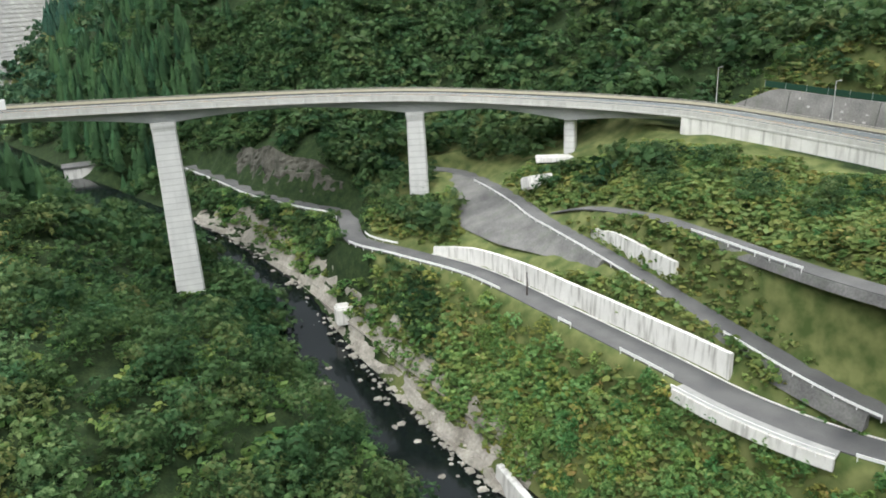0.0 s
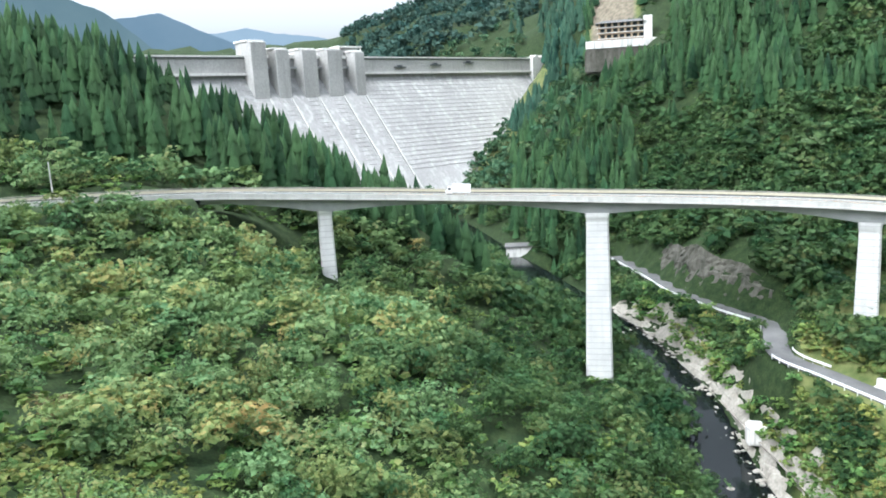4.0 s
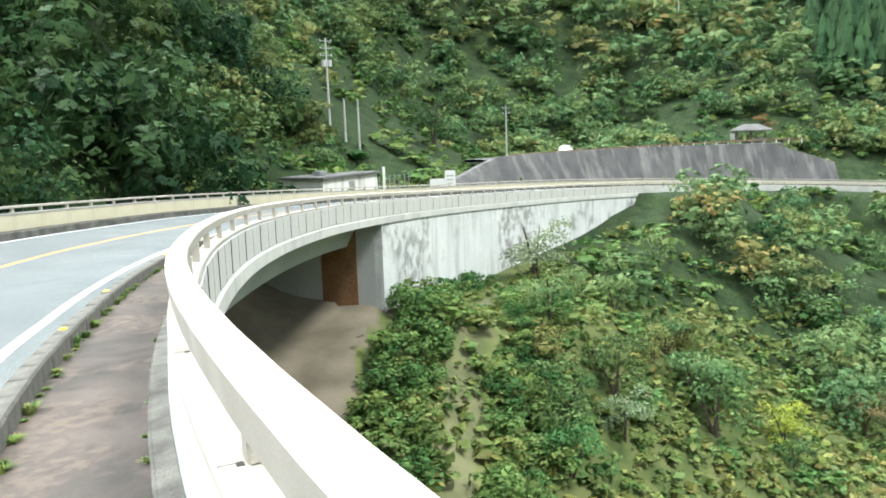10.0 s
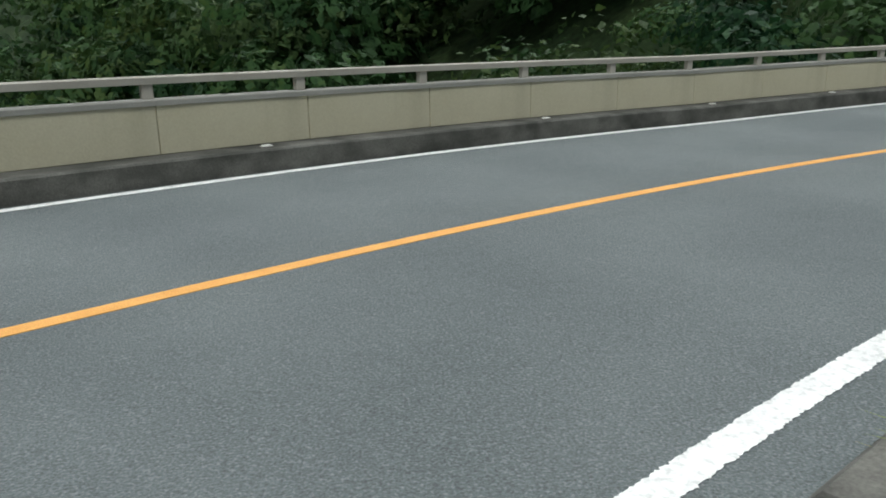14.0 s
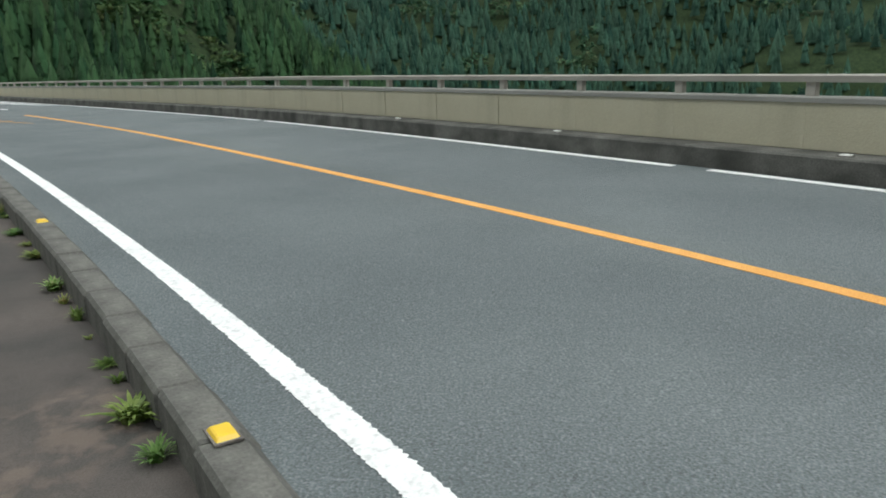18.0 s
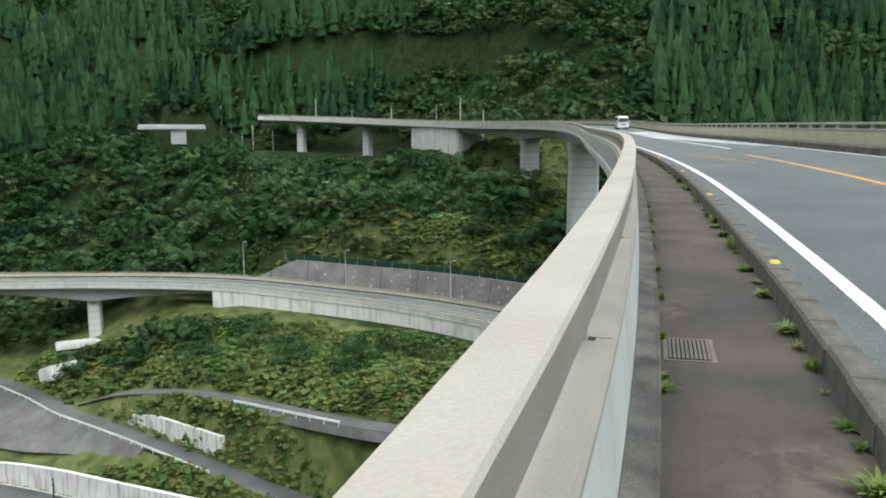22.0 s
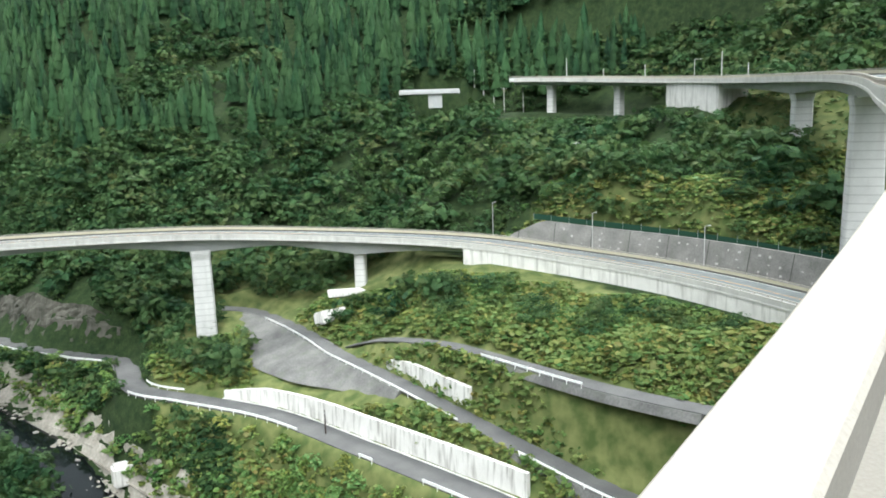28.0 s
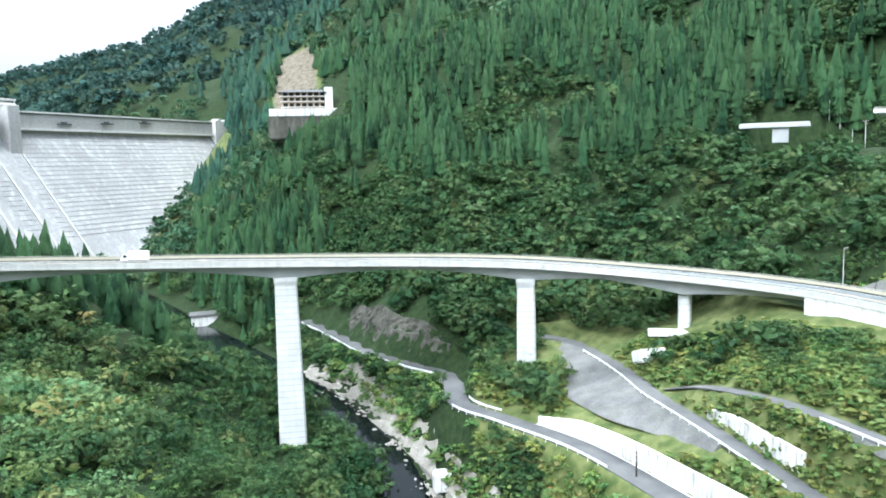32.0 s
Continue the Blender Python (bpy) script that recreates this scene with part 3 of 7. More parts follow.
def ground_z(x, y, carve=True):
    x, y = np.asarray(x, float), np.asarray(y, float)
    z = np.empty(len(x))
    for c in range(0, len(x), 8000):
        q = slice(c, c + 8000)
        d = np.sqrt((x[q, None] - CT[None, :, 0]) ** 2 + (y[q, None] - CT[None, :, 1]) ** 2 + 36.0)
        z[q] = -d @ WGT[:n_ct] + WGT[n_ct] + x[q] / 1000 * WGT[n_ct + 1] + y[q] / 1000 * WGT[n_ct + 2]
    r = np.hypot(x, y)
    z += rough(x, y, 60, 3) * np.clip((r - 60) / 150, 0, 1) * 1.5 + rough(x, y, 260, 5) * np.clip((r - 250) / 500, 0, 1) * 14
    if not carve:
        return z
    for line, half, soft, drop in ((LANE_BR, 2.2, 2.5, 0.06), (LANE_UP, 2.6, 2.0, 0.06), (LANE_LOW, 3.5, 2.0, 0.06)):
        d, k = nearest(x, y, line)
        w = np.clip((half + soft - d) / soft, 0, 1)
        z = z * (1 - w) + (line[k, 2] - drop) * w
    d, k = nearest(x, y, LANE_LOW)
    g = np.gradient(LANE_LOW[:, :2], axis=0)[k]
    riverward = (x - LANE_LOW[k, 0]) * g[:, 1] - (y - LANE_LOW[k, 1]) * g[:, 0] > 0
    z = np.where(riverward & (d < 30), np.minimum(z, LANE_LOW[k, 2] - 0.1 - np.interp(d, (3.2, 7, 30), (0, 1.0, 16))), z)
    d, k = nearest(x, y, LANE_UP)
    g = np.gradient(LANE_UP[:, :2], axis=0)[k]
    riverward = (x - LANE_UP[k, 0]) * g[:, 1] - (y - LANE_UP[k, 1]) * g[:, 0] > 0
    az = np.degrees(np.arctan2(-x, y))
    wide, deep = np.interp(az, *MASON_N), np.interp(az, *MASON_Z)
    z = np.where(riverward & (d < wide + 2) & (az > -13.6) & (az < -1), np.minimum(z, LANE_UP[k, 2] - 0.5 - np.clip((d - 2.6) / (wide - 2.6), 0, 1) * deep), z)
    d, k = nearest(x, y, RIVER_LINE)
    w = np.clip((13 - d) / 6, 0, 1)
    z = z * (1 - w) + (RIVER_LINE[k, 2] - 0.6 - np.clip(8 - d, 0, 8) * 0.2) * w
    d, k = nearest(x, y, ROAD_LINE)
    s = ROAD_S[k]
    side = (x - ROAD_LINE[k, 0]) * np.interp(s, S, NX) + (y - ROAD_LINE[k, 1]) * np.interp(s, S, NY)  # towards the inside
    on = ((s > 52) & (s < 238)) | (s > 461)
    w = np.where(on, np.clip((12 - d) / 5, 0, 1), 0)
    wing = (s > 49.5) & (s < 112) & (side > 1.2)
    below = (s > 455) & (side > 1.2)
    w = np.where(wing | below, 0, w)
    z = z * (1 - w) + (ROAD_LINE[k, 2] - 0.35) * w
    foot = np.interp(s, (46, 49, 67, 84, 97, 112), (-6.8, -6.3, -7.5, -6.4, -5.1, -1.6))
    z = np.where(wing & (d < 26), np.minimum(z, ROAD_LINE[k, 2] + foot - np.clip(side - 5, 0, 30) * 0.12), z)
    z = np.where(below & (d < 22), np.minimum(z, ROAD_LINE[k, 2] - 3.6 - np.clip(side - 5, 0, 30) * 0.25), z)
    low = np.where(on, 1e9, ROAD_LINE[k, 2] - np.where((s > 0) & (s < 60), 3.0, 4.5) + np.clip(d - 9, 0, 60) * 0.8)
    low = np.where((s < -100) & (side > 0) & ~on, ROAD_LINE[k, 2] - 7.0 - np.clip(d - 9, 0, 60) * 0.35, low)
    low = np.where((s < -249), ROAD_LINE[k, 2] - 11.5 - np.where(side > 0, 0.35, -0.75) * np.clip(d - 4, 0, 60), low)
    return np.where(d < 40, np.minimum(z, low), z)


# ground: one polar sheet out to the far hills
rad = np.concatenate([np.linspace(2, 60, 30), np.linspace(62, 300, 150)[0:], np.geomspace(304, 3200, 90)])
azs = np.radians(np.arange(0, 360, 0.9))
gx, gy = np.outer(rad, -np.sin(azs)), np.outer(rad, np.cos(azs))
gz = ground_z(gx.ravel(), gy.ravel())
nr, na = len(rad), len(azs)
gi = np.arange(nr * na).reshape(nr, na)
gf = np.stack([gi[:-1], np.roll(gi, -1, 1)[:-1], np.roll(gi, -1, 1)[1:], gi[1:]], -1).reshape(-1, 4)
gv = np.c_[gx.ravel(), gy.ravel(), gz]
gv = np.vstack([gv, [[0, 0, gz[:na].mean()]]])
gaz, grad = np.degrees(np.arctan2(-gv[:, 0], gv[:, 1])), np.hypot(gv[:, 0], gv[:, 1])
gd, gk = nearest(gv[:, 0], gv[:, 1], ROAD_LINE)
gs = ROAD_S[gk]
gside = (gv[:, 0] - ROAD_LINE[gk, 0]) * np.interp(gs, S, NX) + (gv[:, 1] - ROAD_LINE[gk, 1]) * np.interp(gs, S, NY)
cover = np.zeros(len(gv))
lane_d = np.minimum(nearest(gv[:, 0], gv[:, 1], LANE_LOW)[0], np.minimum(nearest(gv[:, 0], gv[:, 1], LANE_UP)[0], nearest(gv[:, 0], gv[:, 1], LANE_BR)[0]))
cover[(gaz < 6) & (lane_d < 34) & (gv[:, 1] > 20)] = 0.42
cover[(gs > 468) & (gside < 0) & (gd < 44)] = 0.36
cover[(gaz > -56) & (gaz < -36) & (grad > 95) & (grad < 235) & (gv[:, 2] < 0) & (gv[:, 2] > -32)] = 0.36
cover[(gs < -120) & (gs > -250) & (gside < 0) & (gd < 34)] = 0.36
cover[(gaz > 66) & (gaz < 103) & (grad < 78)] = 0.36
track = np.array([tuple(polar(a, r)) for a, r in zip(np.linspace(97.5, 92.5, 40), np.linspace(30, 66, 40))])
cover[nearest(gv[:, 0], gv[:, 1], track)[0] < 1.4] = 0.72
cover[(gs > 18) & (gs < 54) & (gside < 5.2) & (gside > -6) & (gd < 12)] = 1.0
cover[(gaz > 16.9) & (gaz < 20.0) & (grad > 528) & (grad < 640)] = 0.95
cover[(gaz > 23.0) & (gaz < 31.5) & (grad > 560) & (grad < 700)] = 0.62
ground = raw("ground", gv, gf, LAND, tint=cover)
ground.data.polygons.foreach_set("use_smooth", [True] * len(ground.data.polygons))
tagged(ground, "steep overgrown valley ground of soil and undergrowth", "ground", kind="structure")


def ribbon(name, line, n0, n1, z, material, parent=None, label="", thick=0.0):
    """A strip along a lane, from n0 to n1 metres to the right of its way."""
    p = np.asarray(line)
    d = np.gradient(p[:, :2], axis=0)
    d /= np.linalg.norm(d, axis=1)[:, None]
    nrm = np.c_[d[:, 1], -d[:, 0]]
    a, b = p.copy(), p.copy()
    a[:, :2] += nrm * n0
    b[:, :2] += nrm * n1
    a[:, 2] += z
    b[:, 2] += z
    m = len(p)
    if not thick:
        v = np.vstack([a, b])
        f = [(i, i + 1, m + i + 1, m + i) for i in range(m - 1)]
    else:
        lo = np.array([0, 0, thick])
        v = np.vstack([a, b, b - lo, a - lo])
        f = []
        for i in range(m - 1):
            for k in range(4):
                k2 = (k + 1) % 4
                f.append((k * m + i, k * m + i + 1, k2 * m + i + 1, k2 * m + i))
        f += [(0, m, 2 * m, 3 * m), (m - 1, 4 * m - 1, 3 * m - 1, 2 * m - 1)]
    ob = raw(name, v, f, material, parent, label)
    bm = bmesh.new()
    bm.from_mesh(ob.data)
    bmesh.ops.recalc_face_normals(bm, faces=bm.faces)
    bm.to_mesh(ob.data)
    bm.free()
    return ob


for line, half, nm, lab in ((LANE_LOW, 2.6, "road", "grey asphalt valley road beside the river"), (LANE_UP, 2.0, "road", "narrow grey asphalt lane on the terraces"), (LANE_BR, 1.7, "road", "narrow asphalt branch lane climbing the slope")):
    tagged(ribbon(nm, line, -half, half, 0.05, OLD_ASPHALT, thick=0.2), lab, "road", kind="structure")

rv = RIVER_LINE
water = ribbon("water", rv, -9, 5, 0.0, WATER)
tagged(water, "dark still river water in the gorge", "river", kind="structure")
# ---- the loop road and its bridges ----
S0, S1 = -316, 558


def cross(n):
    """Height of the carriageway, tilted a little towards the inside."""
    return float(np.interp(-n, (0.5, 4.42, 8.0, 9.0), (0.088, 0.066, 0.134, 0.155)))


road = sweep("road", [(-0.55, cross(-0.55)), (-4.5, cross(-4.5)), (-8.2, cross(-8.2)), (-8.2, cross(-8.2) - 0.3), (-0.55, -0.25)], S0, S1, ASPHALT, step=1.0)
tagged(road, "grey asphalt two-lane loop road", "road", kind="structure")
footway = sweep("footway", [(-0.34, 0.0), (0.68, 0.0), (0.68, -0.25), (-0.34, -0.25)], S0, S1, FOOTWAY)
tagged(footway, "worn brown-grey asphalt footway along the parapet", "footway", kind="structure")
strip = sweep("gutter_strip", [(0.66, -0.2), (0.66, 0.035), (0.675, 0.05), (0.69, 0.045), (0.825, 0.065), (0.825, -0.2)], S0, S1, KERB)
tagged(strip, "dark mossy concrete strip at the foot of the parapet", "kerb", kind="structure")
zf = cross(-8.2)


def paint(n0, n1, s0, s1, mat, lab, lift=0.006):
    ob = sweep("road_line", [(n0, cross(n0) + lift), (n1, cross(n1) + lift), (n1, cross(n1) + 0.001), (n0, cross(n0) + 0.001)], s0, s1, mat, step=1.0)
    return tagged(ob, lab, "road marking", kind="structure")


def worn_paint(n0, n1, s0, s1, mat, lab, seed, rag=0.0045):
    """A line close to the footway: its edges are frayed by the coarse asphalt."""
    rp_ = np.random.RandomState(seed)
    ss = np.arange(s0, s1, 0.014)
    rows_ = [[], []]
    for s in ss:
        for k, n in ((0, n0), (1, n1)):
            m = n + rp_.normal() * rag
            rows_[k].append(tuple(at(s, m, cross(m) + 0.005)))
    m = len(ss)
    ob = raw("road_line", rows_[0] + rows_[1], [(i, m + i, m + i + 1, i + 1) for i in range(m - 1)], mat)
    return tagged(ob, lab, "road marking", kind="structure")


for a, b in ((S0, -14.0), (14.0, S1)):
    paint(-0.87, -1.022, a, b, WHITE_PAINT, "white edge line painted along the kerb")
worn_paint(-0.868, -1.024, -14.0, 14.0, WHITE_PAINT, "frayed white edge line painted along the kerb", 3)
paint(-4.345, -4.495, -34, S1, YELLOW_PAINT, "orange centre line painted on the road")
for a, b in ((S0, -20.95), (-20.5, -7.0), (-6.45, S1)):
    paint(-7.935, -8.075, a, b, WHITE_PAINT, "white edge line along the outer kerb")


def tilt_at(s, n=0.0, z=0.0):
    """Local frame that also follows the gradient: x along the road, y to the outside."""
    a, b = at(s - 0.8, n, z), at(s + 0.8, n, z)
    x = (b - a).normalized()
    y = Vector((0, 0, 1)).cross(x).normalized()
    w = x.cross(y)
    c = at(s, n, z)
    return Matrix(((x.x, y.x, w.x, c.x), (x.y, y.y, w.y, c.y), (x.z, y.z, w.z, c.z), (0, 0, 0, 1)))


def bevel_box(dx, dy, dz, c=0.01):
    bm = bmesh.new()
    box(bm, -dx / 2, dx / 2, -dy / 2, dy / 2, 0, dz)
    bmesh.ops.bevel(bm, geom=bm.edges[:], offset=c, segments=1, affect="EDGES", profile=0.5)
    return bm


def shared(name, bm, material):
    me = bpy.data.meshes.new(name)
    bm.to_mesh(me)
    bm.free()
    me.materials.append(material)
    return me


def piece(name, me, m, parent):
    ob = new(name, me)
    ob.parent = parent
    ob.matrix_parent_inverse = Matrix.Translation(-parent.location)
    ob.matrix_basis = m
    return ob


def loose(name, profile, s0, s1, mat, parent, step=1.0, smooth=False):
    ob = sweep(name, profile, s0, s1, mat, None, "", step, smooth)
    ob.parent = parent
    ob.matrix_parent_inverse = Matrix.Translation(-parent.location)
    return ob


# kerb between footway and road: single stones close by, one run farther off
KERB_TH = empty("kerb", at(0, -0.45), label="weathered dark concrete kerb between footway and road", category="kerb", kind="structure")
KERB_P = [(-0.31, -0.2), (-0.31, 0.17), (-0.33, 0.195), (-0.50, 0.19), (-0.57, 0.10), (-0.58, -0.2)]
loose("kerb_run", KERB_P, S0, -24, KERB, KERB_TH)
loose("kerb_run", KERB_P, 24, S1, KERB, KERB_TH)
kb = bmesh.new()
ring = [[kb.verts.new((x, -n - 0.45, z)) for n, z in KERB_P] for x in (-0.296, 0.296)]
for i in range(6):
    kb.faces.new((ring[0][i], ring[0][(i + 1) % 6], ring[1][(i + 1) % 6], ring[1][i]))
kb.faces.new(ring[0])
kb.faces.new(ring[1][::-1])
bmesh.ops.recalc_face_normals(kb, faces=kb.faces)
bmesh.ops.bevel(kb, geom=[e for e in kb.edges if e.calc_length() < 0.58 and e.verts[0].co.z > 0.05], offset=0.012, segments=1, affect="EDGES")
kerb_me = shared("kerb_stone", kb, KERB)
rk = random.Random(4)
for i in range(80):
    s = -23.7 + 0.6 * i
    piece("kerb_stone", kerb_me, tilt_at(s, -0.45) @ pose(0, rk.uniform(-0.006, 0.006), rk.uniform(-0.008, 0.006), 0, 0, rk.uniform(-0.4, 0.4)), KERB_TH)
FAR_KERB = sweep("kerb", [(-8.15, -0.2), (-8.17, zf + 0.255), (-8.20, zf + 0.28), (-8.60, zf + 0.295), (-8.60, -0.2)], S0, S1, DARK_KERB)
tagged(FAR_KERB, "stained dark concrete kerb under the outer parapet", "kerb", kind="structure")

# inner parapet: wall with facing panels, short posts and a broad rail
PAR = empty("parapet", at(0, 1.0), label="grey-beige concrete parapet with a broad top rail on short posts", category="parapet", kind="structure")
CAP_CONCRETE = weathered("grey_cap_concrete", (0.27, 0.265, 0.24), (0.37, 0.36, 0.33), 1.0, 60, grain=0.2, streak=(2, 2, 2), stains=0.4, stain=(0.16, 0.155, 0.14))
JOINT = weathered("dark_joint_seal", (0.05, 0.05, 0.048), (0.09, 0.09, 0.085), 3, 30)
PALE = weathered("pale_parapet_face", (0.58, 0.62, 0.60), (0.70, 0.74, 0.72), 0.8, 60, streak=(3, 3, 0.3), stains=0.35, stain=(0.3, 0.32, 0.3), grain=0.15)
loose("wall_core", [(0.815, -0.1), (0.875, 0.575), (1.17, 0.575), (1.19, -0.35), (0.95, -0.35)], S0, S1, PALE, PAR)
loose("coping", [(0.865, 0.575), (0.868, 0.60), (0.888, 0.632), (1.175, 0.632), (1.19, 0.615), (1.19, 0.575)], S0, S1, RAIL_CONCRETE, PAR)
loose("rail", [(0.905, 0.935), (0.889, 1.112), (0.90, 1.124), (1.09, 1.104), (1.105, 1.085), (1.10, 0.935)], S0, S1, RAIL_CONCRETE, PAR)
loose("deck_edge", [(1.0, -0.35), (1.21, -0.35), (1.26, -0.42), (1.26, -0.80), (1.0, -0.85)], S0, S1, CONCRETE, PAR)
post_me = shared("post", bevel_box(0.14, 0.12, 0.31, 0.012), RAIL_CONCRETE)
panel_me = shared("panel", bevel_box(2.86, 0.03, 0.86, 0.012), CONCRETE)
joint_me = shared("joint", bevel_box(0.045, 0.012, 0.84, 0.004), JOINT)
hole_me = shared("drain_hole", bevel_box(0.05, 0.035, 0.014, 0.003), JOINT)
crack_me = shared("coping_joint", bevel_box(0.006, 0.08, 0.006, 0.001), JOINT)
near_s = [-3.75 - 2.95 * i for i in range(37)] + [-0.2] + [3.4 + 2.55 * i for i in range(42)]
for s in near_s:
    piece("post", post_me, tilt_at(s, 1.06, 0.63), PAR)
    if -45 < s < 45:
        piece("drain_hole", hole_me, tilt_at(s - 0.02 if s > 0 else s + 0.02, 0.975, 0.622), PAR)
        piece("coping_joint", crack_me, tilt_at(s, 0.925, 0.6275), PAR)
for s in [-0.85 + 2.9 * i for i in range(-38, 38)]:
    piece("panel", panel_me, tilt_at(s + 1.45, 1.21, -0.32), PAR)
    if -60 < s < 110:
        piece("joint", joint_me, tilt_at(s, 1.222, -0.31), PAR)
        piece("joint", joint_me, tilt_at(s + 1.45, 1.222, -0.31), PAR)


def boxes_mesh(name, spots, dx, dy, dz, mat, parent, lift, n):
    """Many alike small blocks along the far road in one mesh."""
    V, F = [], []
    for k, s in enumerate(spots):
        m = tilt_at(s, n, lift)
        V += [m @ Vector((x, y, z)) for z in (0, dz) for x, y in ((-dx / 2, -dy / 2), (dx / 2, -dy / 2), (dx / 2, dy / 2), (-dx / 2, dy / 2))]
        F += [tuple(8 * k + i for i in f) for f in ((3, 2, 1, 0), (4, 5, 6, 7), (0, 1, 5, 4), (1, 2, 6, 5), (2, 3, 7, 6), (3, 0, 4, 7))]
    ob = raw(name, [tuple(v) for v in V], F, mat)
    ob.parent = parent
    ob.matrix_parent_inverse = Matrix.Translation(-parent.location)
    return tagged(ob, kind="stuff")


far_s = [s for s in np.arange(-314, 556, 2.9) if s < -111.5 or s > 109]
boxes_mesh("posts", far_s, 0.16, 0.15, 0.31, RAIL_CONCRETE, PAR, 0.63, 1.04)
boxes_mesh("panels", [s + 1.45 for s in far_s], 2.8, 0.03, 0.86, CONCRETE, PAR, -0.32, 1.21)

# outer parapet
OUT = empty("parapet", at(0, -8.8), label="beige painted outer parapet with a grey cap and rail on short posts", category="parapet", kind="structure")
zo = zf + 0.295
loose("wall_core", [(-8.62, 0.1), (-8.62, 1.0), (-8.85, 1.0), (-8.87, -0.6), (-8.75, -0.6)], S0, S1, BEIGE, OUT)
loose("cap", [(-8.575, 1.0), (-8.575, 1.06), (-8.59, 1.075), (-8.88, 1.075), (-8.895, 1.06), (-8.895, 1.0)], S0, S1, CAP_CONCRETE, OUT)
loose("rail", [(-8.665, 1.243), (-8.655, 1.32), (-8.675, 1.337), (-8.80, 1.337), (-8.82, 1.32), (-8.81, 1.243)], S0, S1, RAIL_CONCRETE, OUT)
opost_me = shared("post", bevel_box(0.13, 0.10, 0.175, 0.008), RAIL_CONCRETE)
opanel_me = shared("panel", bevel_box(1.985, 0.03, 1.0 - zo, 0.006), BEIGE)
outer_s = [-0.15]
bend = lambda s: 1 / float(np.interp(s, K_DOWN[0], K_DOWN[1])) if s > 0 else float(np.interp(-s, K_UP[0], 1 / np.array(K_UP[1])))
while outer_s[-1] < 75:
    outer_s.append(outer_s[-1] + 2.0 / (1 + 8.74 * bend(outer_s[-1])))
while outer_s[0] > -95:
    outer_s.insert(0, outer_s[0] - 2.0 / (1 + 8.74 * bend(outer_s[0])))
for a, b in zip(outer_s, outer_s[1:]):
    piece("post", opost_me, tilt_at(a, -8.74, 1.072), OUT)
    piece("panel", opanel_me, tilt_at((a + b) / 2, -8.605, zo), OUT)
boxes_mesh("posts", [s for s in np.arange(-314, 556, 2.0) if s < -96 or s > 76], 0.13, 0.10, 0.175, RAIL_CONCRETE, OUT, 1.072, -8.74)

# girders: a haunched box under the deck between piers
OURS_P, LOWER_P = (-193, -149, -84, 24), (268, 335, 394, 431)


def bridge(name, s0, s1, piers, deep, slim, reach, label):
    b = empty(name, at((s0 + s1) / 2, -4), label=label, category="bridge")

    def prof(s):
        m = min(abs(s - p) for p in piers)
        h = slim + (deep - slim) * max(0.0, 1 - m / reach) ** 2
        return lambda n, z: z if z > -1.0 else -h
    inv = Matrix.Translation(-b.location)
    for nm, p, mat, zfun in (("deck", [(1.0, -0.22), (1.0, -0.80), (-0.6, -0.95), (-7.6, -0.95), (-8.9, -0.65), (-8.86, -0.26)], CONCRETE, None),
                             ("girder", [(-0.5, -0.9), (-1.2, -2.0), (-6.7, -2.0), (-7.3, -0.9)], DECK_GREY, prof)):
        ob = sweep(nm, p, s0, s1, mat, None, "", 2.0, False, True, zfun)
        ob.parent, ob.matrix_parent_inverse = b, inv
    return b


def pier(bridge_ob, s, foot, w, t, taper, top, n=-4.0):
    """A tapered pier with a flared cap; w across the road, t along it."""
    m = frame_at(s, n)
    m.translation.z = 0
    zt = at(s).z - top
    bm = bmesh.new()
    lv = []
    for z, k, more in ((foot, 1.0, 0), (zt - 1.8, 0.0, 0), (zt - 0.5, 0.0, 0.35), (zt + 0.3, 0.0, 0.35)):
        ww, tt = w / 2 + taper * (zt - z) * k + more, t / 2 + taper * (zt - z) * k + more * 0.5
        c = 0.35
        lv.append([bm.verts.new(m @ Vector((x, y, z))) for x, y in ((-tt, -ww + c), (-tt + c, -ww), (tt - c, -ww), (tt, -ww + c), (tt, ww - c), (tt - c, ww), (-tt + c, ww), (-tt, ww - c))])
    for a, b in zip(lv, lv[1:]):
        for i in range(8):
            bm.faces.new((a[i], a[(i + 1) % 8], b[(i + 1) % 8], b[i]))
    bm.faces.new(lv[0][::-1])
    bm.faces.new(lv[-1])
    bmesh.ops.recalc_face_normals(bm, faces=bm.faces)
    ob = part("pier", bm, PIER_CONCRETE, bridge_ob)
    ob.matrix_parent_inverse = Matrix.Translation(-bridge_ob.location)
    return ob


